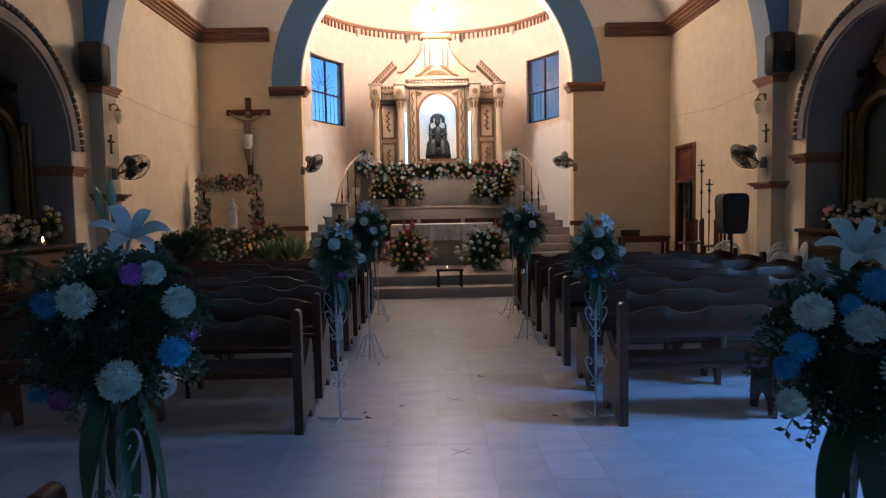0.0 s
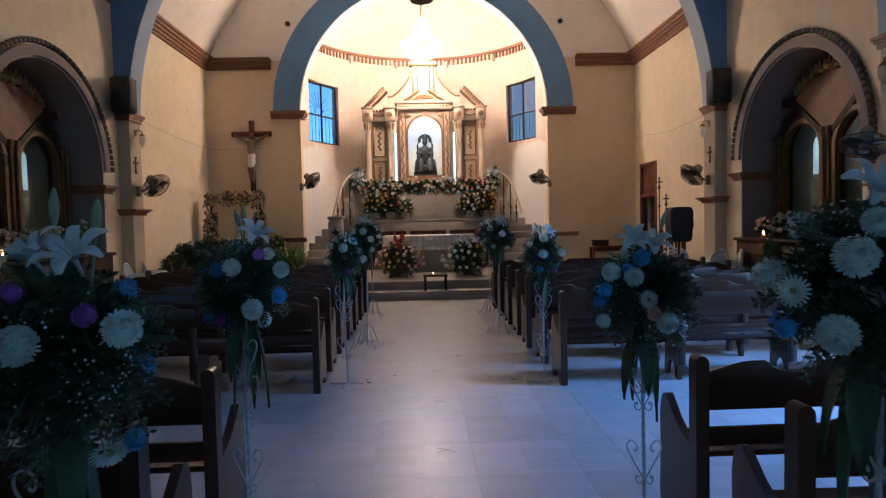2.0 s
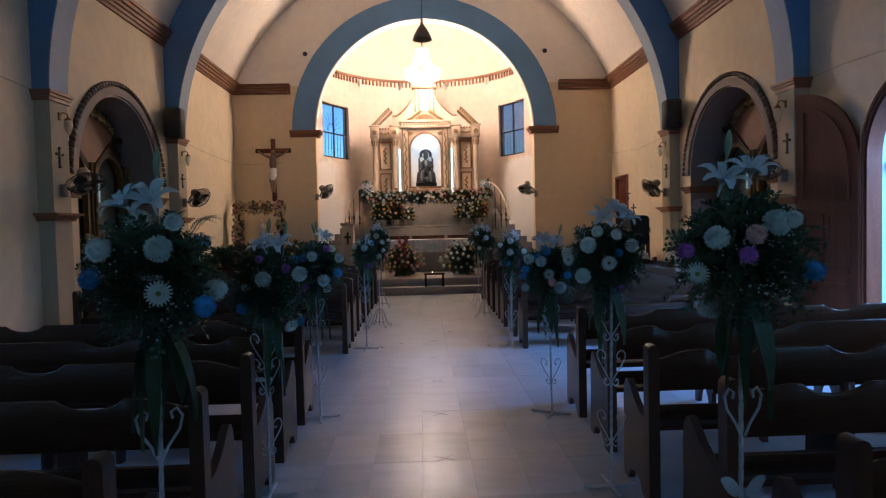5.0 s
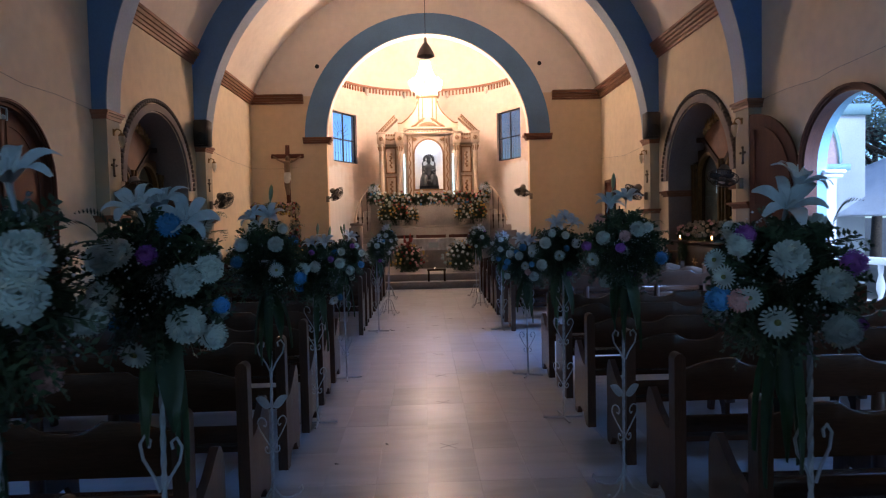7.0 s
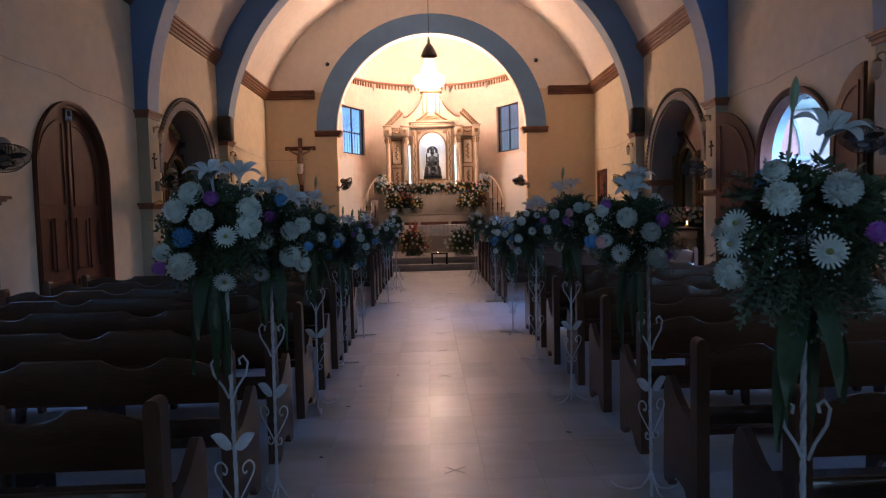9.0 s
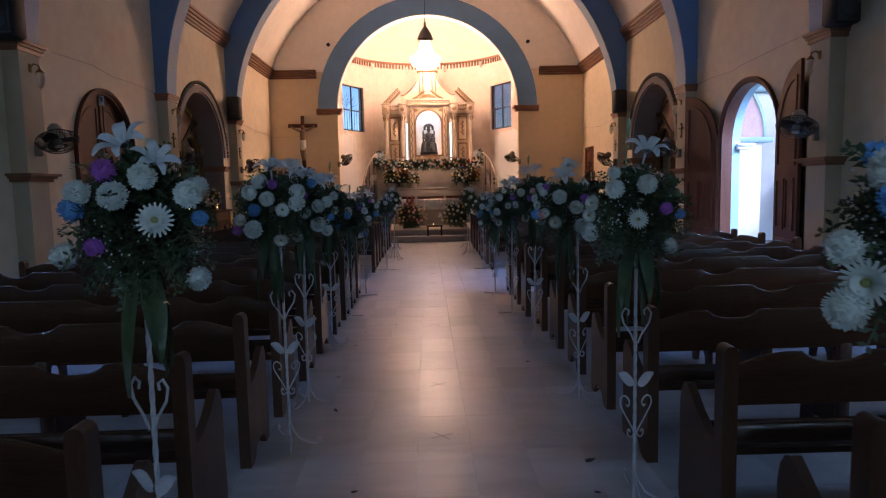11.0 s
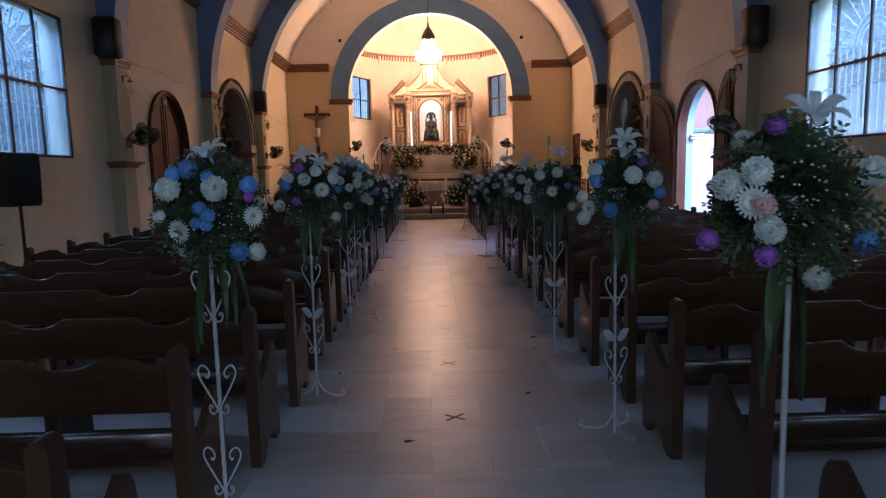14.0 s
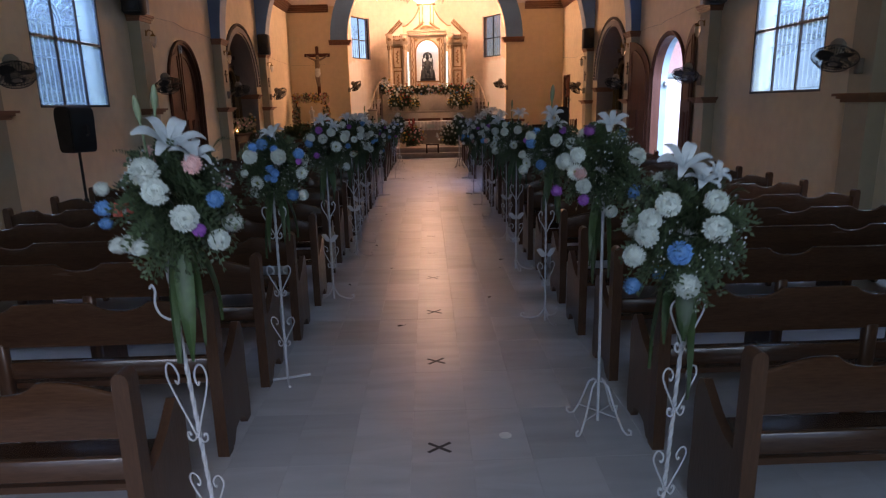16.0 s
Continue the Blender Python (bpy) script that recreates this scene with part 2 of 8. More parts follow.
# ---- building tools ----
class Shape:
    """Gathers vertices and faces of one part."""

    def __init__(self):
        self.v, self.f, self.s = [], [], []

    def add(self, verts, faces, smooth=False):
        k = len(self.v)
        self.v += [tuple(p) for p in verts]
        self.f += [tuple(i + k for i in f) for f in faces]
        self.s += [smooth] * len(faces)
        return self

    def box(self, x0, y0, z0, x1, y1, z1, bevel=0.0):
        if bevel <= 0:
            v = [(x, y, z) for z in (z0, z1) for y in (y0, y1) for x in (x0, x1)]
            return self.add(v, [(0, 2, 3, 1), (4, 5, 7, 6), (0, 1, 5, 4), (2, 6, 7, 3), (0, 4, 6, 2), (1, 3, 7, 5)])
        b = min(bevel, (x1 - x0) / 2.1, (y1 - y0) / 2.1, (z1 - z0) / 2.1)
        rings = []
        for z, i in ((z0, b), (z0 + b, 0), (z1 - b, 0), (z1, b)):
            c = b
            a0, a1, b0, b1 = x0 + i, x1 - i, y0 + i, y1 - i
            rings.append([(a0 + c, b0, z), (a1 - c, b0, z), (a1, b0 + c, z), (a1, b1 - c, z), (a1 - c, b1, z), (a0 + c, b1, z), (a0, b1 - c, z), (a0, b0 + c, z)])
        return self.rings(rings, caps=True)

    def rings(self, rings, caps=False, closed=True, smooth=False):
        n = len(rings[0])
        faces = []
        for r in range(len(rings) - 1):
            for i in range(n if closed else n - 1):
                j = (i + 1) % n
                faces.append((r * n + i, r * n + j, (r + 1) * n + j, (r + 1) * n + i))
        self.add([p for r in rings for p in r], faces, smooth)
        if caps:
            self.add(rings[0], [tuple(reversed(range(n)))])
            self.add(rings[-1], [tuple(range(n))])
        return self

    def tube(self, path, radius, sides=6, smooth=True, caps=True):
        path = [Vector(p) for p in path]
        radii = radius if isinstance(radius, (list, tuple)) else [radius] * len(path)
        rings, up = [], None
        for i, p in enumerate(path):
            d = (path[min(i + 1, len(path) - 1)] - path[max(i - 1, 0)]).normalized()
            if up is None:
                up = d.orthogonal().normalized()
            up = (up - d * up.dot(d)).normalized()
            side = d.cross(up)
            rings.append([p + (up * math.cos(a) + side * math.sin(a)) * radii[i] for a in (k * math.tau / sides for k in range(sides))])
        return self.rings(rings, caps=caps, smooth=smooth)

    def lathe(self, profile, centre=(0, 0, 0), sides=16, smooth=True):
        cx, cy, cz = centre
        rings = [[(cx + r * math.cos(k * math.tau / sides), cy + r * math.sin(k * math.tau / sides), cz + z) for k in range(sides)] for r, z in profile]
        return self.rings(rings, caps=True, smooth=smooth)

    def prism(self, poly, axis, lo, hi):
        """A convex or star-shaped outline extruded along an axis: for 'y' the outline is (x, z), for 'x' (y, z), for 'z' (x, y)."""
        place = {"y": lambda a, b, c: (a, c, b), "x": lambda a, b, c: (c, a, b), "z": lambda a, b, c: (a, b, c)}[axis]
        return self.rings([[place(a, b, lo) for a, b in poly], [place(a, b, hi) for a, b in poly]], caps=True)

    def strip(self, inner, outer, axis, lo, hi):
        """A band between two open lines of equal length, extruded."""
        place = {"y": lambda a, b, c: (a, c, b), "x": lambda a, b, c: (c, a, b), "z": lambda a, b, c: (a, b, c)}[axis]
        rows = [[place(*i, lo), place(*o, lo), place(*o, hi), place(*i, hi)] for i, o in zip(inner, outer)]
        return self.rings(rows, caps=True)

    def ball(self, c, r, rows=5, sides=8, squash=1.0):
        prof = [(r * math.sin(math.pi * k / rows), -r * squash * math.cos(math.pi * k / rows)) for k in range(1, rows)]
        prof = [(0.02 * r, -r * squash)] + prof + [(0.02 * r, r * squash)]
        return self.lathe(prof, c, sides)

    def moved(self, m):
        self.v = [tuple(m @ Vector(p)) for p in self.v]
        return self

    def join(self, other, m=None):
        pts = [tuple(m @ Vector(p)) for p in other.v] if m is not None else other.v
        k = len(self.v)
        self.v += pts
        self.f += [tuple(i + k for i in f) for f in other.f]
        self.s += other.s
        return self

    def mesh(self, name, mat):
        me = bpy.data.meshes.new(name)
        me.from_pydata(self.v, [], self.f)
        me.polygons.foreach_set("use_smooth", self.s)
        me.materials.append(mat)
        bm = bmesh.new()
        bm.from_mesh(me)
        bmesh.ops.recalc_face_normals(bm, faces=bm.faces)
        bm.to_mesh(me)
        bm.free()
        me.set_sharp_from_angle(angle=radians(50))
        return me


def part(name, shape, mat, parent=None, label=""):
    data = shape.mesh(name, mat) if isinstance(shape, Shape) else shape
    ob = new(name, data)
    ob.parent = parent
    return tagged(ob, label)


def at(ob, m):
    ob.matrix_basis = m
    return ob


def thing(name, m, label, category, group="", kind=""):
    ob = new(name)
    ob.matrix_basis = m
    ob.empty_display_size = 0.1
    return tagged(ob, label, category, group, kind)


def setting(name, shape, mat, label, category):
    data = shape.mesh(name, mat) if isinstance(shape, Shape) else shape
    return tagged(new(name, data), label, category, kind="structure")


def plate(name, outer, holes, axis, lo, hi, mat):
    """A slab with holes: outlines in the plane across an axis, thick from lo to hi."""
    cu = bpy.data.curves.new(name, "CURVE")
    cu.dimensions, cu.fill_mode, cu.extrude = "2D", "BOTH", abs(hi - lo) / 2
    for line in (outer, *holes):
        s = cu.splines.new("POLY")
        s.points.add(len(line) - 1)
        for q, (a, b) in zip(s.points, line):
            q.co = (a, b, 0, 1)
        s.use_cyclic_u = True
    tmp = new(name + "_outline", cu)
    me = bpy.data.meshes.new_from_object(tmp.evaluated_get(bpy.context.evaluated_depsgraph_get()))
    bpy.data.objects.remove(tmp)
    bpy.data.curves.remove(cu)
    mid = (lo + hi) / 2
    place = {"y": lambda p: (p.x, mid + p.z, p.y), "x": lambda p: (mid + p.z, p.x, p.y), "z": lambda p: (p.x, p.y, mid + p.z)}[axis]
    for vert in me.vertices:
        vert.co = place(vert.co)
    bm = bmesh.new()
    bm.from_mesh(me)
    bmesh.ops.remove_doubles(bm, verts=bm.verts, dist=0.0005)
    bmesh.ops.recalc_face_normals(bm, faces=bm.faces)
    bm.to_mesh(me)
    bm.free()
    me.name = name
    me.materials.clear()
    me.materials.append(mat)
    return me


def arc(cx, cz, r, a0, a1, n):
    return [(cx + r * math.cos(radians(a0 + (a1 - a0) * k / n)), cz + r * math.sin(radians(a0 + (a1 - a0) * k / n))) for k in range(n + 1)]


def arched(c, half, bottom, spring, rise=None, n=20):
    """An opening with an arched head, anticlockwise from its lower left."""
    rise = rise or half
    head = [(c + half * math.cos(math.pi * k / n), spring + rise * math.sin(math.pi * k / n)) for k in range(n + 1)]
    return [(c - half, bottom), (c + half, bottom)] + head

# ---- the building ----
CX = 0.05                      # middle of the nave
WL, WR = -5.93, 6.03           # inner faces of the long walls
BACK, FRONT = -15.0, 15.76     # inner faces of the end walls
VZ, VR = 3.80, 6.38            # vault: axis height and radius
PIERS = [(10.55, 11.05), (5.65, 6.15), (0.68, 1.18), (-4.28, -3.78), (-9.2, -8.7)]
STEP1, STEP2, DAIS = 11.42, 11.80, 0.38

DOOR_W = arched(3.37, 0.99, 0.0, 2.5, 1.09)
DOOR_E = arched(3.38, 1.05, 0.0, 2.5, 1.10)
NICHE = arched(8.38, 1.62, 0.0, 2.72, 1.62)
WIN_W = [(-2.58, 2.08), (-0.44, 2.08), (-0.44, 4.30), (-2.58, 4.30)]
WIN_E = [(-2.82, 2.08), (-0.68, 2.08), (-0.68, 4.30), (-2.82, 4.30)]
SACRISTY = [(14.27, DAIS), (15.3, DAIS), (15.3, 3.06), (14.27, 3.06)]
WIN2 = [(-7.4, 2.08), (-5.3, 2.08), (-5.3, 4.30), (-7.4, 4.30)]
outer = [(BACK - 0.35, -0.02), (FRONT + 0.35, -0.02), (FRONT + 0.35, 6.6), (BACK - 0.35, 6.6)]


def lifted(line):
    """Openings that reach the floor stop just above the slab's lower edge."""
    return [(a, max(b, 0.0)) for a, b in line]


wall_west = setting("wall_west", plate("wall_west", outer, [lifted(DOOR_W), NICHE, WIN_W, WIN2], "x", WL - 0.38, WL, MAT_WALL), MAT_WALL, "long cream plaster nave wall with arched openings", "wall")
wall_east = setting("wall_east", plate("wall_east", outer, [lifted(DOOR_E), NICHE, WIN_E, SACRISTY, WIN2], "x", WR, WR + 0.38, MAT_WALL), MAT_WALL, "long cream plaster nave wall with open arched door", "wall")

# wall between nave and apse, ochre below the cornice and pale above
AX, AR, AZ = 0.07, 3.46, 4.80
low = [(WL - 0.3, -0.02), (AX - AR, -0.02), (AX - AR, AZ)] + [(AX + AR * math.cos(radians(a)), AZ + (AR - 0.02) * math.sin(radians(a))) for a in range(174, 151, -6)]
half_wall = Shape()
zc = 6.2
a_c = math.degrees(math.asin((zc - AZ) / (AR - 0.02)))
for side in (-1, 1):
    jamb = [(AX + side * AR, -0.02), (AX + side * AR, AZ)] + [(AX + side * AR * math.cos(radians(a_c * k / 8)), AZ + (AR - 0.02) * math.sin(radians(a_c * k / 8))) for k in range(1, 9)]
    edge = WL - 0.3 if side < 0 else WR + 0.3
    half_wall.strip(jamb, [(edge, z) for _, z in jamb], "y", FRONT, FRONT + 0.3)
setting("wall_north", half_wall, MAT_OCHRE, "ochre plaster wall on both sides of the apse arch", "wall")
upper = Shape()
head = [(AX + AR * math.cos(radians(a)), AZ + (AR - 0.02) * math.sin(radians(a))) for a in [a_c + (180 - 2 * a_c) * k / 28 for k in range(29)]]
crown = [(CX + (VR + 0.1) * math.cos(radians(a)), VZ + (VR + 0.1) * math.sin(radians(a))) for a in [21.8 + 136.4 * k / 28 for k in range(29)]]
upper.strip(head, crown, "y", FRONT, FRONT + 0.3)
upper.box(WL - 0.3, FRONT + 0.004, zc, AX - AR * math.cos(radians(a_c)) + 0.0, FRONT + 0.298, zc + 0.75)
upper.box(AX + AR * math.cos(radians(a_c)) - 0.0, FRONT + 0.004, zc, WR + 0.3, FRONT + 0.298, zc + 0.75)
setting("wall_north_gable", upper, MAT_VAULT, "pale painted gable wall above the cornice", "wall")
setting("wall_south", plate("wall_south", [(WL - 0.4, -0.02), (WR + 0.4, -0.02), (WR + 0.4, 10.4), (WL - 0.4, 10.4)], [arched(0.05, 1.7, 0.0, 3.0)], "y", BACK - 0.35, BACK, MAT_WALL), MAT_WALL, "plain cream entrance wall behind the pews", "wall")

# barrel vault
va = math.degrees(math.acos((WR - CX + 0.05) / VR))
inner = arc(CX, VZ, VR, va, 180 - va, 40)
outerv = arc(CX, VZ, VR + 0.2, va, 180 - va, 40)
vault = Shape().strip(inner, outerv, "y", BACK - 0.1, FRONT + 0.1)
vault.s = [True] * len(vault.s)
setting("ceiling", vault, MAT_VAULT, "smooth pale barrel vault over the nave", "ceiling")
setting("ceiling_edge", Shape().box(WL - 0.4, BACK - 0.3, 6.3, WL + 0.02, FRONT + 0.3, 6.75).box(WR - 0.02, BACK - 0.3, 6.3, WR + 0.4, FRONT + 0.3, 6.75), MAT_VAULT, "pale springing course of the vault", "ceiling")

# piers with blue arch ribs
RIB_IN = 5.74


def pier(side, y0, y1):
    edge = WL if side < 0 else WR
    face = CX + side * RIB_IN
    lo, hi = min(edge, face), max(edge, face)
    p = thing("pilaster", pose(0, 0, 0), "grey-beige plaster pilaster carrying a blue rib", "pilaster", "nave pilasters", "structure")
    part("shaft", Shape().box(lo, y0 + 0.02, 0, hi, y1 - 0.02, 3.76), MAT_PILASTER, p)
    for z, h, name in ((3.745, 0.152, "impost"), (1.92, 0.12, "ledge")):
        s = Shape()
        q = 0.6 if name == "impost" else 1.0
        for k, (out, z0, z1) in enumerate(((0.04 * q, z, z + h * 0.4), (0.08 * q, z + h * 0.4, z + h * 0.7), (0.12 * q, z + h * 0.7, z + h))):
            s.box(lo - (out if side > 0 else -0.0), y0 - out + 0.001 * k, z0, hi + (out if side < 0 else 0.0), y1 + out, z1 + 0.001)
        part(name, s, MAT_CORNICE, p, "brown painted moulding")
    return p


def rib(y0, y1):
    r = thing("arch_rib", pose(0, 0, 0), "blue painted transverse arch across the nave", "arch", "nave arches", "structure")
    a0 = math.degrees(math.asin((3.9 - VZ) / RIB_IN))
    ang = [a0 + (180 - 2 * a0) * k / 60 for k in range(61)]
    ins = [(CX + RIB_IN * math.cos(radians(a)), VZ + (RIB_IN - 0.08) * math.sin(radians(a))) for a in ang]
    outs = []
    for a in ang:
        c, s = math.cos(radians(a)), math.sin(radians(a))
        reach = min((WR - CX + 0.0) / max(abs(c), 1e-6), VR + 0.06)
        outs.append((CX + reach * c, VZ + reach * s))
    body = Shape().strip(ins, outs, "y", y0, y1)
    part("arch_face", body, MAT_BLUE, r)
    liner = Shape().strip([(CX + (x - CX) * 0.997, VZ + (z - VZ) * 0.997) for x, z in ins], [(x, z) for x, z in ins], "y", y0 + 0.004, y1 - 0.004)
    liner.s = [True] * len(liner.s)
    part("soffit", liner, MAT_BLUE_LIT, r, "soffit in arch blue paled for lamplight")
    return r


for y0, y1 in PIERS:
    for side in (-1, 1):
        pier(side, y0, y1)
    rib(y0, y1)


# brown cornices
def cornice(name, steps, line, label):
    """Stacked stepped mouldings along a run on a long wall: (depth, z0, z1)."""
    (x, y0, y1, side) = line
    s = Shape()
    for d, z0, z1 in steps:
        s.box(min(x, x - side * d), y0, z0, max(x, x - side * d), y1, z1)
    return setting(name, s, MAT_CORNICE, label, "cornice")


STEPS = ((0.05, 5.95, 6.02), (0.09, 6.02, 6.09), (0.14, 6.09, 6.16), (0.19, 6.16, 6.24), (0.23, 6.24, 6.31))
stops = [FRONT] + [v for y0, y1 in PIERS for v in (y1, y0)] + [BACK]
for k in range(0, len(stops), 2):
    cornice("cornice_west", STEPS, (WL, stops[k + 1] + 0.002, stops[k] - 0.002, -1), "stepped brown cornice along the wall")
    cornice("cornice_east", STEPS, (WR, stops[k + 1] + 0.002, stops[k] - 0.002, 1), "stepped brown cornice along the wall")
for x0, x1 in ((WL + 0.06, -4.13), (4.33, WR - 0.06)):
    s = Shape()
    for d, z0, z1 in STEPS:
        s.box(x0, FRONT - d - 0.003, z0 + 0.004 - 0.01, x1, FRONT, z1 - 0.08 if z1 > 6.3 else z1 - 0.02)
    setting("cornice_north", s, MAT_CORNICE, "short brown cornice on the apse wall", "cornice")

# blue arch round the apse opening, with brown imposts
band_in = [(AX + AR * math.cos(radians(a)), AZ + (AR - 0.02) * math.sin(radians(a))) for a in [180 * k / 48 for k in range(49)]]
band_out = [(AX + 4.18 * math.cos(radians(a)), AZ + 4.12 * math.sin(radians(a))) for a in [180 * k / 48 for k in range(49)]]
apse_arch = thing("apse_arch", pose(0, 0, 0), "blue painted arch band round the bright apse", "arch", kind="structure")
part("arch_face", Shape().strip(band_in, band_out, "y", FRONT - 0.05, FRONT + 0.02), MAT_BLUE, apse_arch)
liner = Shape().strip([(AX + (x - AX) * 0.99, AZ + (z - AZ) * 0.99) for x, z in band_in], band_in, "y", FRONT - 0.045, FRONT + 0.31)
liner.s = [True] * len(liner.s)
part("soffit", liner, MAT_VAULT, apse_arch, "pale soffit")
for side in (-1, 1):
    s = Shape()
    for d, z0, z1 in ((0.06, 4.60, 4.66), (0.10, 4.66, 4.72), (0.15, 4.72, 4.80)):
        a, b = AX + side * (AR - d - 0.04), AX + side * 4.24
        s.box(min(a, b), FRONT - 0.02 - d, z0, max(a, b), FRONT + 0.31, z1)
    part("impost", s, MAT_CORNICE, apse_arch, "brown painted impost moulding")

# little holes in the gable: black discs stand for their dark depth
for x in (-3.64, 3.92):
    setting("vent_hole", Shape().lathe([(0.072, 0), (0.072, 0.02)], (0, 0, 0), 16), MAT_BLACK, "black disc for the shade in a small round gable vent hole", "vent").matrix_basis = pose(x, FRONT - 0.001, 7.19, 90, 0, 0)

# apse: curved wall, half dome, dentil cornice
EA, EB, EY = 3.50, 3.50, 15.98


def on_apse(a, grow=0.0):
    return AX + (EA + grow) * math.cos(radians(a)), EY + (EB + grow) * math.sin(radians(a))


apse = Shape()
WA = ((16.5, 40.7), (140.2, 165.5))
WIN_LO, WIN_HI, RAIL = 4.13, 5.97, 7.16
cuts = [0, 8] + [16.5 + 24.2 * k / 6 for k in range(7)] + [40.7 + 99.5 * k / 26 for k in range(1, 26)] + [140.2 + 25.3 * k / 6 for k in range(7)] + [172, 180]
for a, b in zip(cuts, cuts[1:]):
    holed = any(lo <= a and b <= hi for lo, hi in WA)
    for z0, z1 in (((0, WIN_LO), (WIN_HI, RAIL)) if holed else ((0, RAIL),)):
        quad = [on_apse(a), on_apse(b), on_apse(b, 0.3), on_apse(a, 0.3)]
        apse.prism(quad, "z", z0, z1)
apse.s = [False] * len(apse.s)
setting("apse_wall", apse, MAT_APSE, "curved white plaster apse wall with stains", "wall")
dome = Shape()
rows = []
for k in range(13):
    t = math.pi / 2 * k / 12
    rows.append([(AX + EA * math.cos(t) * math.cos(radians(a)), EY + EB * math.cos(t) * math.sin(radians(a)), RAIL + 3.3 * math.sin(t)) for a in range(0, 181, 6)])
dome.rings(rows, closed=False, smooth=True)
rows2 = [[(AX + (x - AX) * 1.05, EY + (y - EY) * 1.1, z + 0.12) for x, y, z in r] for r in rows]
dome.rings(rows2, closed=False, smooth=True)
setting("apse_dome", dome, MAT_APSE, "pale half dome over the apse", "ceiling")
corn = thing("apse_cornice", pose(0, 0, 0), "brown dentil cornice round the apse", "cornice", kind="structure")
s = Shape()
line = [on_apse(a, -0.075) for a in range(0, 181, 4)]
line2 = [on_apse(a, 0.02) for a in range(0, 181, 4)]
s.strip(line, line2, "z", RAIL - 0.08, RAIL - 0.003)
part("rail", s, MAT_CORNICE, corn)
tooth = Shape().box(-0.027, -0.02, -0.18, 0.027, 0.03, 0.0, 0.006).mesh("dentil", MAT_CORNICE)
n_t = 74
for k in range(n_t):
    a = 4 + 172 * k / (n_t - 1)
    x, y = on_apse(a, -0.02)
    at(part("dentil", tooth, None, corn), pose(x, y, RAIL - 0.081, 0, 0, math.degrees(math.atan2(EB * math.cos(radians(a)), -EA * math.sin(radians(a))))))

# floor, step and dais
setting("floor", Shape().box(WL - 0.3, BACK - 0.3, -0.12, WR + 0.3, STEP1 + 0.05, -0.012), MAT_GROUT, "grey marble tile floor of the nave", "floor")
setting("floor_dais", Shape().box(WL - 0.3, STEP2, -0.1, WR + 0.3, 19.9, DAIS, 0.012), MAT_STEP, "raised worn concrete sanctuary floor", "floor")
setting("step", Shape().box(WL - 0.01, STEP1, -0.1, WR + 0.01, STEP2 + 0.02, DAIS / 2, 0.012), MAT_STEP, "long low worn step before the sanctuary", "step")

# ---- side doors ----
def leaf_mesh(w, spring, rise, t=0.05):
    """Half of an arched double door: hinge at the origin, meeting edge at w."""
    line = [(0, 0.02), (w, 0.02)] + [(w - w * math.sin(radians(a)), spring + rise * math.cos(radians(a))) for a in range(0, 91, 6)]
    return Shape().rings([[(x, y, z) for x, z in line] for y in (-t / 2, t / 2)], caps=True)


def door_leaf(parent, m, w, spring, rise, name="leaf"):
    leaf = at(part(name, leaf_mesh(w, spring, rise), MAT_DOOR, parent), m)
    for face in (-1, 1):
        y = face * 0.034
        for x0, x1, z0, z1 in ((0.12, w - 0.12, 0.15, 0.75), (0.12, w / 2 - 0.03, 0.9, 1.75), (w / 2 + 0.03, w - 0.12, 0.9, 1.75)):
            rim = Shape()
            for a, b, c, d in ((x0, x1, z0, z0 + 0.04), (x0, x1, z1 - 0.04, z1), (x0, x0 + 0.04, z0, z1), (x1 - 0.04, x1, z0, z1)):
                rim.box(a, y - 0.012, c, b, y + 0.012, d)
            part("panel_rim", rim, MAT_DOOR, leaf)
        head = [(0.14, 1.95), (w - 0.10, 1.95)] + [(w - 0.10 - (w - 0.24) * math.sin(radians(a)), spring - 0.1 + (rise - 0.12) * math.cos(radians(a))) for a in range(0, 91, 10)]
        small = [(w / 2 + (x - w / 2) * 0.9, 2.4 + (z - 2.4) * 0.93) for x, z in head]
        part("panel_rim", Shape().strip(head + head[:1], small + small[:1], "y", y - 0.012, y + 0.012), MAT_DOOR, leaf)
    return leaf


def door_trim(name, c, half, spring, rise, x, side, label):
    """Thin wooden frame round an arched opening, a little proud of the wall, and lining its depth."""
    ins, outs = [], []
    for k in range(25):
        a = math.pi * k / 24
        ins.append((c + half * math.cos(a), spring + rise * math.sin(a)))
        outs.append((c + (half + 0.06) * math.cos(a), spring + (rise + 0.06) * math.sin(a)))
    ins = [(c + half, 0.0)] + ins + [(c - half, 0.0)]
    outs = [(c + half + 0.06, 0.0)] + outs + [(c - half - 0.06, 0.0)]
    s = Shape().strip(ins, outs, "x", min(x, x - side * 0.05), max(x, x - side * 0.05))
    lip_in = [(c + (y - c) * 0.955, z if z == 0 else spring + (z - spring) * 0.955) for y, z in ins]
    s.strip(lip_in, ins, "x", min(x - side * 0.02, x + side * 0.2), max(x - side * 0.02, x + side * 0.2))
    bead_in = [(c + (y - c) * 1.02, z if z == 0 else spring + (z - spring) * 1.02) for y, z in ins]
    bead_out = [(c + (y - c) * 1.05, z if z == 0 else spring + (z - spring) * 1.05) for y, z in ins]
    s.strip(bead_in, bead_out, "x", min(x - side * 0.05, x - side * 0.07), max(x - side * 0.05, x - side * 0.07))
    return setting(name, s, MAT_DOOR, label, "door frame")


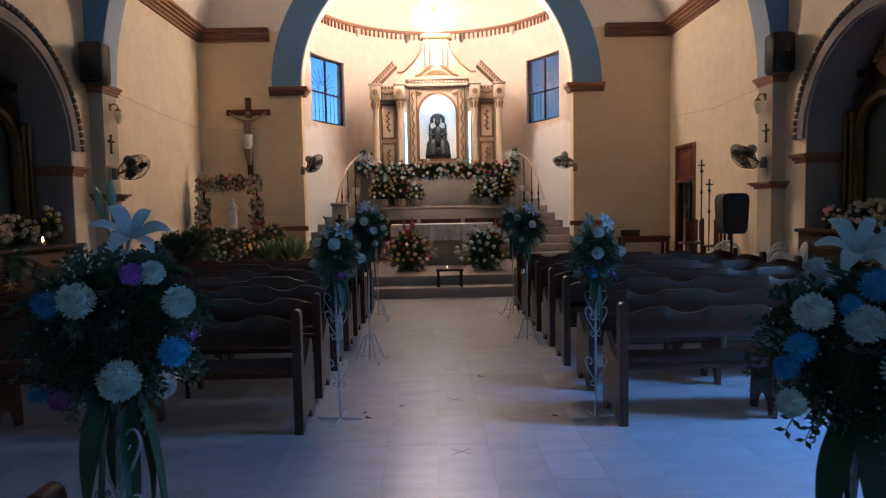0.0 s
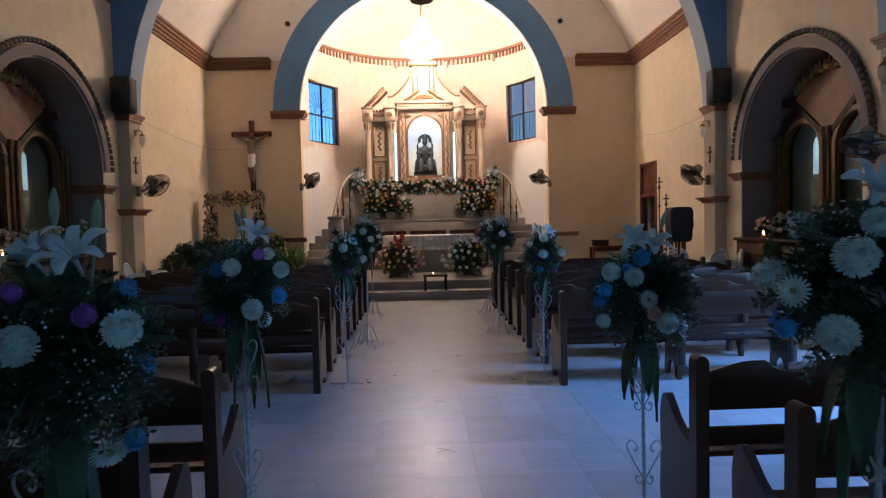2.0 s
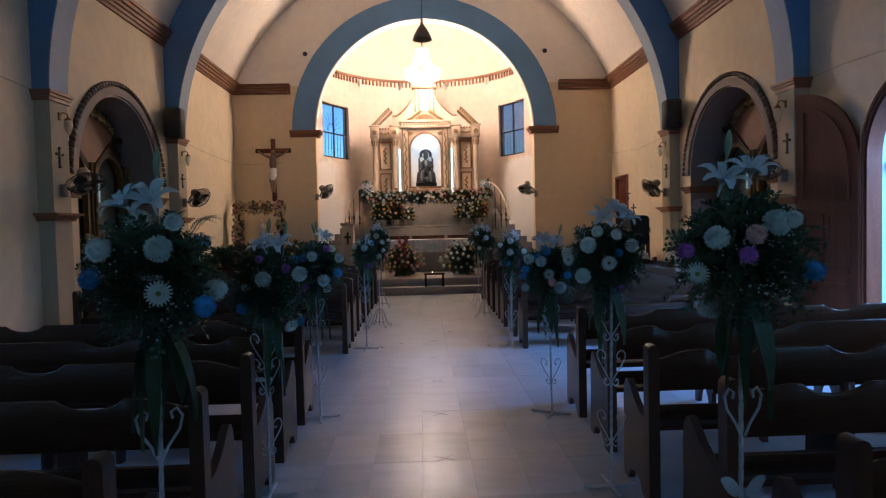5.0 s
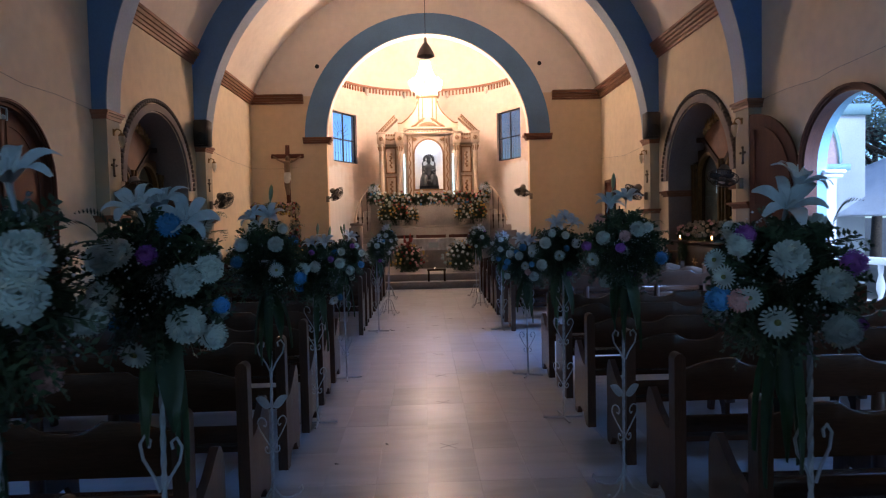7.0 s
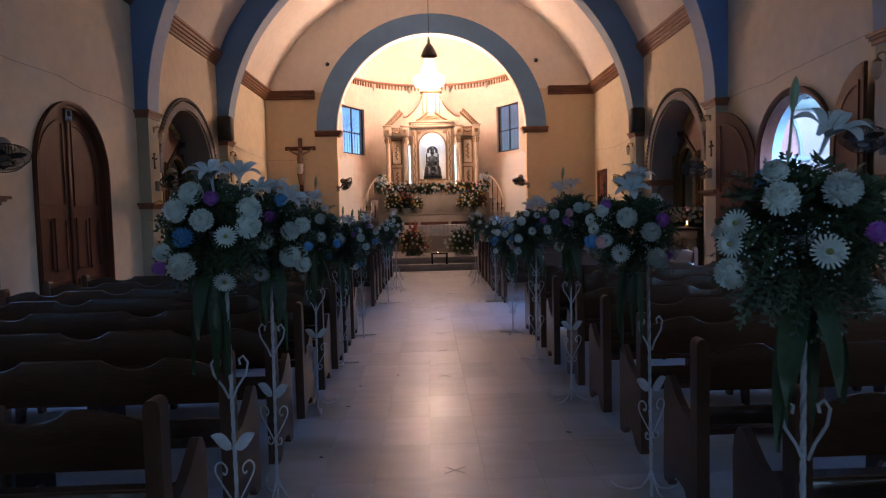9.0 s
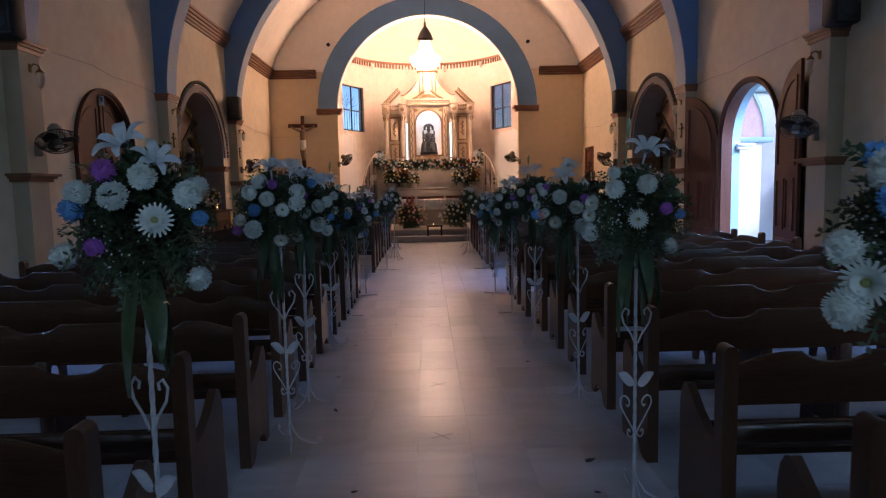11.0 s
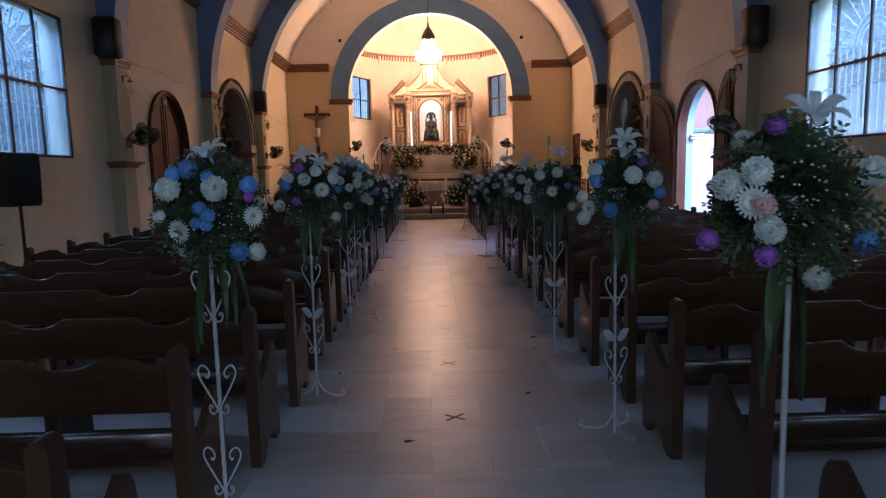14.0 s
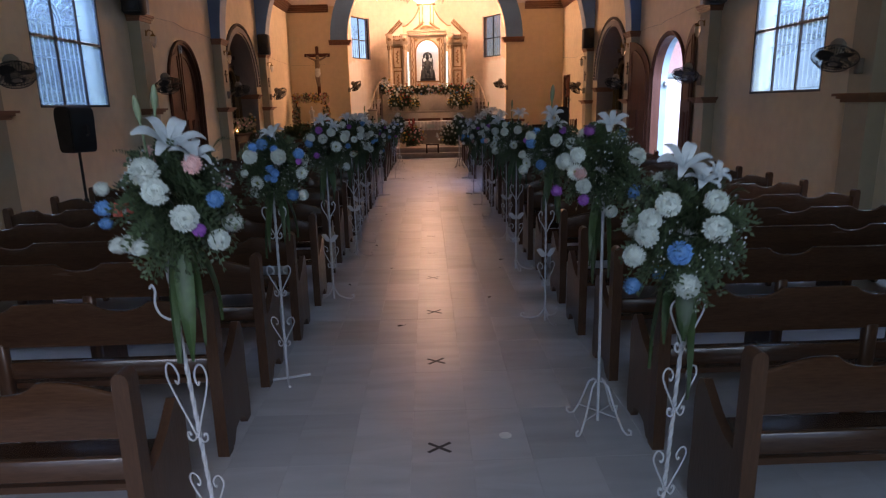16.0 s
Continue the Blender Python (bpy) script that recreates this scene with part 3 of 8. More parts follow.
door_trim("door_frame_west", 3.37, 0.99, 2.5, 1.08, WL, -1, "brown wooden frame round the arched side door")
door_trim("door_frame_east", 3.38, 1.05, 2.5, 1.09, WR, 1, "brown wooden frame round the open arched door")
d1 = thing("door_1", pose(0, 0, 0), "closed double-leaf arched wooden side door", "door", kind="structure")
door_leaf(d1, pose(WL - 0.10, 4.345, 0, 0, 0, -90), 0.965, 2.5, 1.06)
door_leaf(d1, pose(WL - 0.10, 2.395, 0, 0, 0, 90), 0.965, 2.5, 1.06)
part("cover_strip", Shape().box(WL - 0.075, 3.33, 0.03, WL - 0.045, 3.41, 3.46, 0.008), MAT_DOOR, d1)
part("latch", Shape().tube([(WL - 0.02, 3.30, 3.34), (WL - 0.02, 3.30, 3.51), (WL - 0.02, 3.44, 3.51), (WL - 0.02, 3.44, 3.34)], 0.014, 6).ball((WL - 0.02, 3.37, 3.38), 0.035), MAT_WHITE_PAINT, d1, "pale metal bell latch")
d2 = thing("door_2", pose(0, 0, 0), "open double-leaf arched wooden side door", "door", kind="structure")
door_leaf(d2, pose(WR - 0.06, 4.47, 0, 0, 0, 104), 1.03, 2.5, 1.08)
door_leaf(d2, pose(WR - 0.06, 2.30, 0, 0, 0, 259), 1.0, 2.5, 1.08)
# teal painted reveal of the open door
ins = [(3.38 + 1.045 * math.cos(math.pi * k / 24), 2.5 + 1.095 * math.sin(math.pi * k / 24)) for k in range(25)]
outs = [(3.38 + 1.052 * math.cos(math.pi * k / 24), 2.5 + 1.102 * math.sin(math.pi * k / 24)) for k in range(25)]
ins, outs = [(3.38 + 1.045, 0)] + ins + [(3.38 - 1.045, 0)], [(3.38 + 1.052, 0)] + outs + [(3.38 - 1.052, 0)]
MAT_TEAL = material("pale_teal_paint", (0.30, 0.50, 0.52), 0.7, vary=0.1, scale=2, fine=30)
MAT_WHITE_WALL = material("white_outdoor_paint", (0.86, 0.88, 0.88), 0.8, vary=0.06, scale=1.5, fine=25)
MAT_PINKW = material("pink_outdoor_plaster", (0.62, 0.40, 0.40), 0.8, vary=0.12, scale=1.5, fine=25)
setting("door_reveal", Shape().strip(ins, outs, "x", WR + 0.01, WR + 0.385), MAT_TEAL, "pale teal painted reveal of the open door", "door reveal")

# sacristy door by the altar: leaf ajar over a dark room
# room plaster coloured near black, standing in for the shade inside
MAT_ROOM_SHADE = material("unlit_room_plaster", (0.10, 0.085, 0.07), 0.9, vary=0.1)
setting("sacristy_room", Shape().box(WR + 1.9, 13.6, DAIS - 0.1, WR + 2.0, 16.0, 3.4).box(WR + 0.38, 13.6, DAIS - 0.1, WR + 2.0, 13.7, 3.4).box(WR + 0.38, 15.9, DAIS - 0.1, WR + 2.0, 16.0, 3.4).box(WR + 0.38, 13.6, 3.4, WR + 2.0, 16.0, 3.5).box(WR + 0.38, 13.6, DAIS - 0.1, WR + 2.0, 16.0, DAIS), MAT_ROOM_SHADE, "small room behind the sacristy doorway, coloured dark for shade", "room")
d3 = thing("door_3", pose(0, 0, 0), "reddish wooden sacristy doorway with upper panel", "door", kind="structure")
fr = Shape()
for a, b, c, d in ((14.20, 14.30, DAIS, 3.12), (15.27, 15.37, DAIS, 3.12), (14.30, 15.27, 3.03, 3.12), (14.30, 15.27, 2.20, 2.27)):
    fr.box(WR - 0.03, a, c, WR + 0.15, b, d, 0.006)
part("door_frame", fr, MAT_DOOR, d3)
part("transom_panel", Shape().box(WR + 0.03, 14.30, 2.27, WR + 0.07, 15.27, 3.03).box(WR + 0.015, 14.42, 2.39, WR + 0.035, 15.15, 2.91, 0.008), MAT_DOOR, d3)


# ---- nave windows with white outer grilles ----
MAT_FRAME = material("dark_steel_frame", (0.055, 0.052, 0.055), 0.5, metal=0.4, vary=0.15, scale=8, fine=60)
MAT_PANE = bpy.data.materials.new("dusty_window_glass")
MAT_PANE.use_nodes = True
pn = MAT_PANE.node_tree.nodes
clear, film_, mixed, blot = pn.new("ShaderNodeBsdfTransparent"), pn.new("ShaderNodeBsdfTranslucent"), pn.new("ShaderNodeMixShader"), pn.new("ShaderNodeTexNoise")
clear.inputs["Color"].default_value = (0.80, 0.97, 0.96, 1)
film_.inputs["Color"].default_value = (0.66, 0.88, 0.90, 1)
blot.inputs["Scale"].default_value, blot.inputs["Detail"].default_value = 5.0, 6.0
dust = pn.new("ShaderNodeMapRange")
dust.inputs["To Min"].default_value, dust.inputs["To Max"].default_value = 0.08, 0.28
MAT_PANE.node_tree.links.new(blot.outputs["Fac"], dust.inputs["Value"])
MAT_PANE.node_tree.links.new(dust.outputs["Result"], mixed.inputs["Fac"])
MAT_PANE.node_tree.links.new(clear.outputs[0], mixed.inputs[1])
MAT_PANE.node_tree.links.new(film_.outputs[0], mixed.inputs[2])
MAT_PANE.node_tree.links.new(mixed.outputs[0], pn["Material Output"].inputs["Surface"])
MAT_GRILLE = material("white_grille_paint", (0.75, 0.78, 0.8), 0.5, vary=0.1, scale=8, fine=60)


def nave_window(name, y0, y1, x, side):
    """side: +1 where outdoors lies at larger x."""
    z0, z1 = 2.08, 4.30
    w = thing(name, pose(0, 0, 0), "six-pane steel window with white ornamental grille", "window", kind="structure")
    xf = x + side * 0.03
    fr = Shape()
    for a, b, c, d in ((y0, y1, z0, z0 + 0.04), (y0, y1, z1 - 0.04, z1), (y0, y0 + 0.04, z0, z1), (y1 - 0.04, y1, z0, z1), (y0, y1, 3.145, 3.18)):
        fr.box(xf - 0.025, a, c, xf + 0.025, b, d)
    step = (y1 - y0) / 3
    for k in (1, 2):
        fr.box(xf - 0.018, y0 + step * k - 0.018, z0, xf + 0.018, y0 + step * k + 0.018, z1)
    part("window_frame", fr, MAT_FRAME, w)
    pane = Shape().box(-0.003, -step / 2 + 0.03, -0.52, 0.003, step / 2 - 0.03, 0.52).mesh("pane", MAT_PANE)
    for k in range(3):
        for zc_ in (2.61, 3.72):
            p = at(part("pane", pane, None, w), pose(xf, y0 + step * (k + 0.5), zc_))
            p.visible_shadow = False
    xo = x + side * 0.33
    bar = Shape().tube([(0, 0, 2.1), (0, 0, 3.45)], 0.011, 6).lathe([(0.012, 2.30), (0.026, 2.34), (0.012, 2.38)], (0, 0, 0), 6).mesh("grille_bar", MAT_GRILLE)
    n = 15
    for k in range(n):
        at(part("grille_bar", bar, None, w), pose(xo, y0 + (y1 - y0) * (k + 0.5) / n, 0))
    c = (y0 + y1) / 2
    rail = Shape()
    for z in (2.16, 2.9, 3.45):
        rail.box(xo - 0.006, y0, z - 0.012, xo + 0.006, y1, z + 0.012)
    part("grille_rail", rail, MAT_GRILLE, w)
    for rad in (0.28, 0.36, 0.46):
        part("grille_arc", Shape().tube([(xo, c + rad * math.cos(a), 3.45 + rad * math.sin(a)) for a in (math.pi * k / 20 for k in range(21))], 0.011, 5), MAT_GRILLE, w)
    for k in range(1, 14):
        a = math.pi * k / 14
        ray = Shape().tube([(xo, c + 0.46 * math.cos(a), 3.45 + 0.46 * math.sin(a)), (xo, c + 1.2 * math.cos(a), 3.45 + 1.2 * math.sin(a))], 0.009, 5)
        ray.ball((xo, c + 0.8 * math.cos(a), 3.45 + 0.8 * math.sin(a)), 0.024, 4, 6)
        part("grille_ray", ray, MAT_GRILLE, w)
    return w


nave_window("window_1", -2.58, -0.44, WL, -1)
nave_window("window_2", -2.82, -0.68, WR, 1)
# unseen pair, repeated from the bay ahead to admit the rear lamps
nave_window("window_3", -7.4, -5.3, WL, -1)
nave_window("window_4", -7.4, -5.3, WR, 1)

# apse windows: flat frames across the curved openings
MAT_BLUEPANE = glass("blue_tinted_glass", (0.72, 0.72, 0.76), 0.05, ior=1.07)
# right window tint stands for the warm apse wall reflected in its panes
MAT_REFLECTPANE = glass("bronze_tinted_glass", (0.44, 0.30, 0.24), 0.05, ior=1.5)


def apse_window(name, a0, a1, flip):
    (xa, ya), (xb, yb) = on_apse(a0, 0.12), on_apse(a1, 0.12)
    if xa > xb:
        (xa, ya), (xb, yb) = (xb, yb), (xa, ya)
    wid = math.hypot(xb - xa, yb - ya)
    m = pose(xa, ya, WIN_LO, 0, 0, math.degrees(math.atan2(yb - ya, xb - xa)))
    w = thing(name, m, "blue dusk window with sunburst grille", "window", kind="structure")
    fr = Shape()
    for x0, x1, z0, z1 in ((0, wid, 0, 0.05), (0, wid, 1.78, 1.83), (0, 0.05, 0, 1.83), (wid - 0.05, wid, 0, 1.83), (wid / 2 - 0.02, wid / 2 + 0.02, 0, 1.83), (0, wid, 0.82, 0.86)):
        fr.box(x0, -0.025, z0, x1, 0.025, z1)
    part("window_frame", fr, MAT_FRAME, w)
    for k in range(2):
        for z0, z1 in ((0.05, 0.82), (0.86, 1.78)):
            p = part("pane", Shape().box(0.05 + (wid / 2 - 0.03) * k, -0.003, z0, 0.05 + (wid / 2 - 0.03) * k + wid / 2 - 0.07, 0.003, z1), MAT_BLUEPANE if flip > 0 else MAT_REFLECTPANE, w)
            p.visible_shadow = False
    gy = 0.10
    for k in range(9):
        x = wid * (k + 0.5) / 9
        part("grille_bar", Shape().tube([(x, gy, 0.02), (x, gy, 0.95)], 0.008, 5).ball((x, gy, 0.35), 0.02, 4, 6), MAT_FRAME, w)
    for rad in (0.16, 0.22):
        part("grille_arc", Shape().tube([(wid / 2 + rad * math.cos(a), gy, 0.95 + rad * math.sin(a)) for a in (math.pi * k / 14 for k in range(15))], 0.008, 5), MAT_FRAME, w)
    for k in range(1, 10):
        a = math.pi * k / 10
        part("grille_ray", Shape().tube([(wid / 2 + 0.22 * math.cos(a), gy, 0.95 + 0.22 * math.sin(a)), (wid / 2 + 0.62 * math.cos(a), gy, 0.95 + 0.62 * math.sin(a))], 0.007, 5), MAT_FRAME, w)


apse_window("window_5", 140.2, 165.5, 1)
apse_window("window_6", 16.5, 40.7, -1)

# ---- outdoors ----
MAT_GROUND = material("damp_ground", (0.12, 0.11, 0.09), 0.9, vary=0.25, scale=0.6, fine=10)
MAT_TREE = material("outdoor_leaves", (0.11, 0.17, 0.12), 0.7, vary=0.3, scale=2, fine=20, island=0.5)
MAT_BARK = material("bark", (0.10, 0.075, 0.055), 0.9, vary=0.3, scale=4, fine=30, bump=0.4)
MAT_TARP = material("white_tarpaulin", (0.72, 0.76, 0.80), 0.6, vary=0.08, scale=1.0, fine=20)
ground = Shape()
for x0, x1, y0, y1 in ((-400, WL - 0.37, -400, 400), (WR + 0.37, 400, -400, 400), (WL - 0.37, WR + 0.37, -400, BACK - 0.34), (WL - 0.37, WR + 0.37, 19.95, 400)):
    ground.add([(x0, y0, -0.15), (x1, y0, -0.15), (x1, y1, -0.15), (x0, y1, -0.15)], [(0, 1, 2, 3)])
setting("ground", ground, MAT_GROUND, "damp dark ground round the church", "ground")
setting("porch_floor", Shape().box(WR + 0.38, -1.5, -0.15, WR + 3.2, 9.5, -0.02), MAT_STEP, "concrete porch floor outside the side door", "floor")
porch = thing("porch_arcade", pose(0, 0, 0), "white porch pier with pink rounded arch fill outside the door", "porch", kind="structure")
part("pier", Shape().box(WR + 0.385, 6.5, -0.02, 8.0, 6.9, 2.62, 0.01), MAT_WHITE_WALL, porch)
part("capital", Shape().box(WR + 0.385, 6.42, 2.63, 8.23, 6.98, 2.76, 0.01), MAT_TEAL, porch, "teal capital")
hump = [(WR + 0.385, 2.765), (8.06, 2.765)] + [(8.06 - 1.66 * (1 - math.cos(radians(a))), 2.765 + 1.75 * math.sin(radians(a))) for a in range(8, 90, 8)] + [(WR + 0.385, 4.50)]
part("arch_fill", Shape().prism(hump, "y", 6.55, 6.85), MAT_PINKW, porch, "pink plaster arch fill")
edge_in = hump[1:-1]
part("arch_edge", Shape().strip(edge_in, [(x + 0.05, z + 0.03) for x, z in edge_in], "y", 6.5, 6.9), MAT_TEAL, porch, "teal painted arch edge")
part("impost", Shape().box(WR + 0.30, 4.36, 2.36, WR + 0.62, 4.50, 2.43, 0.01).box(WR + 0.30, 4.34, 2.43, WR + 0.66, 4.50, 2.49, 0.01), MAT_WHITE_WALL, porch, "white impost block")
annex = thing("annex_wall", pose(0, 0, 0), "bright white side wall with a teal coping outside", "wall", kind="structure")
part("wall", Shape().box(WR + 1.1, 11.0, -0.15, 11.85, 11.3, 4.45), MAT_WHITE_WALL, annex)
part("coping", Shape().box(WR + 1.1, 10.9, 4.455, 11.95, 11.4, 4.75, 0.02), MAT_TEAL, annex, "teal coping")
bal = thing("balustrade", pose(0, 0, 0), "white concrete balustrade at the porch edge", "balustrade")
part("rail", Shape().box(8.2, -1.5, 0.82, 8.5, 6.3, 0.94, 0.02), MAT_WHITE_WALL, bal)
part("plinth", Shape().box(8.2, -1.5, -0.03, 8.5, 6.3, 0.1, 0.01), MAT_WHITE_WALL, bal)
balm = Shape().lathe([(0.05, 0.1), (0.05, 0.16), (0.035, 0.2), (0.075, 0.36), (0.07, 0.46), (0.035, 0.62), (0.05, 0.74), (0.05, 0.82)], (0, 0, 0), 8).mesh("baluster", MAT_WHITE_WALL)
for k in range(24):
    at(part("baluster", balm, None, bal), pose(8.35, -1.35 + 0.31 * k, 0))


def tree(x, y, h, spread, seed):
    r = random.Random(seed)
    t = thing("tree", pose(x, y, -0.15), "leafy dark green tree outside the church", "tree", "garden trees")
    trunk = Shape().tube([(0, 0, 0), (0.1, 0.05, h * 0.3), (0.0, 0.1, h * 0.6), (0.1, 0, h * 0.85)], [h * 0.035, h * 0.028, h * 0.018, h * 0.006], 8)
    tips = []
    for k in range(12):
        a, z = r.uniform(0, math.tau), h * r.uniform(0.35, 0.8)
        tip = Vector((math.cos(a) * spread * r.uniform(0.5, 1), math.sin(a) * spread * r.uniform(0.5, 1), z + h * r.uniform(0.08, 0.25)))
        trunk.tube([(0.05, 0.05, z), Vector((0.05, 0.05, z)).lerp(tip, 0.5) + Vector((0, 0, 0.15)), tip], [h * 0.014, h * 0.008, h * 0.003], 5)
        tips.append(tip)
    part("trunk", trunk, MAT_BARK, t)
    crown = Shape()
    for _ in range(5200):
        tip = r.choice(tips)
        c = tip + Vector((r.gauss(0, spread * 0.22), r.gauss(0, spread * 0.22), r.gauss(0, h * 0.07)))
        d = Vector((r.gauss(0, 1), r.gauss(0, 1), r.gauss(-0.2, 0.7))).normalized()
        e = d.orthogonal().normalized() * r.uniform(0.03, 0.06)
        ln = r.uniform(0.09, 0.19)
        crown.add([c, c + d * ln * 0.5 + e, c + d * ln, c + d * ln * 0.5 - e], [(0, 1, 2, 3)])
    part("crown", crown, MAT_TREE, t)
    return t


for k, (x, y, h, sp) in enumerate(((-14.5, -1.0, 4.6, 2.3), (-15.5, 3.0, 5.3, 2.6), (-14.0, -5.0, 4.4, 2.2), (-14.0, 7.0, 5.8, 3.0), (17.0, 4.0, 6.0, 2.6), (15.5, 9.0, 6.5, 2.8), (16.0, 15.0, 7.0, 3.0), (14.5, 21.0, 6.0, 2.6), (19.0, 0.5, 6.5, 2.8), (16.5, 13.5, 5.5, 2.0), (-11.5, 8.5, 5.6, 2.2), (-13.0, 12.5, 6.8, 2.6), (-16.5, 17.0, 8.0, 3.2), (-10.5, 4.5, 4.2, 1.8), (-18.5, 22.0, 8.5, 3.4), (18.5, 19.5, 6.5, 3.0))):
    tree(x, y, h, sp, 100 + k)


def palm(x, y, h, seed):
    r = random.Random(seed)
    p = thing("palm_tree", pose(x, y, -0.15), "tall palm with drooping feathery fronds outside", "tree", "garden palms")
    part("trunk", Shape().tube([(0, 0, 0), (0.12, 0.05, h * 0.4), (0.05, 0.1, h * 0.8), (0, 0, h)], [0.16, 0.13, 0.12, 0.10], 10), MAT_BARK, p)
    for k in range(15):
        a, up, ln = math.tau * k / 15 + r.uniform(-0.2, 0.2), r.uniform(0.1, 1.1), r.uniform(1.7, 2.4)
        fr_ = Shape()
        rib_ = [Vector((math.cos(a) * ln * f * math.cos(up * 0.6), math.sin(a) * ln * f * math.cos(up * 0.6), h + ln * (up * f - (0.55 + 0.5 * up) * f * f))) for f in (q / 10 for q in range(11))]
        fr_.tube(rib_, [0.025 - 0.002 * q for q in range(11)], 4)
        across = Vector((-math.sin(a), math.cos(a), 0))
        for q in range(1, 40):
            f = q / 40 * 10
            c = rib_[int(f)].lerp(rib_[min(10, int(f) + 1)], f - int(f))
            along = (rib_[min(10, int(f) + 1)] - rib_[int(f)]).normalized()
            for sg in (-1, 1):
                d = (across * sg + along * 0.5 + Vector((0, 0, -0.45 - 0.3 * r.random()))).normalized() * 0.55 * math.sin(math.pi * (0.12 + 0.85 * q / 40))
                w = along * 0.018
                fr_.add([c - w, c + d * 0.5 - w, c + d, c + d * 0.5 + w, c + w], [(0, 1, 2, 3, 4)])
        part("frond", fr_, MAT_TREE, p)
    return p


palm(12.6, 7.2, 6.0, 61)
palm(15.6, 12.0, 7.4, 62)
palm(-12.4, 10.5, 6.6, 63)
shed = thing("market_shelter", pose(0, 0, 0), "white tarpaulin shelter roof beyond the porch", "shelter")
roof = Shape()
rows = []
for k in range(13):
    f = k / 12
    fall = max(0.0, 19 * f - 14) * 0.2
    rows.append([(11.0 + 3.4 * q / 6, -4 + 19 * f, 1.75 + (2.5 - fall) * q / 6 + 0.10 * math.sin(14 * f) * math.sin(3 * q / 6)) for q in range(7)])
roof.rings(rows, closed=False, smooth=True)
roof.rings([[(x, y, z - 0.03) for x, y, z in r] for r in rows], closed=False, smooth=True)
part("tarpaulin", roof, MAT_TARP, shed)
for y in (-3.8, 2.0, 7.8, 14.6):
    for x, z in ((11.05, 1.74), (14.35, 4.2 if y < 10 else 3.26)):
        part("post", Shape().tube([(x, y, -0.15), (x, y, z)], 0.04, 8), MAT_FRAME, shed)

# ---- pews ----
PEW_L = 3.65


def crest(u):
    """Height of the scalloped top edge along the backrest."""
    z = 0.915
    if u < 0.32:
        z = 0.855 + 0.06 * (0.5 - 0.5 * math.cos(math.pi * u / 0.32))
    elif u > PEW_L - 0.32:
        z = 0.855 + 0.06 * (0.5 - 0.5 * math.cos(math.pi * (PEW_L - u) / 0.32))
    for c in (0.54, 1.28, 2.37, 3.11):
        d = abs(u - c) / 0.15
        if d < 1:
            z = min(z, 0.915 - 0.05 * (1 - d * d) ** 0.6)
    return z


def post_outline(w, h):
    return [(-w / 2, 0), (w / 2, 0), (w / 2, h - 0.035)] + [(w / 2 * math.cos(radians(a)), h - 0.035 + 0.035 * math.sin(radians(a))) for a in range(30, 180, 30)] + [(-w / 2, h - 0.035)]


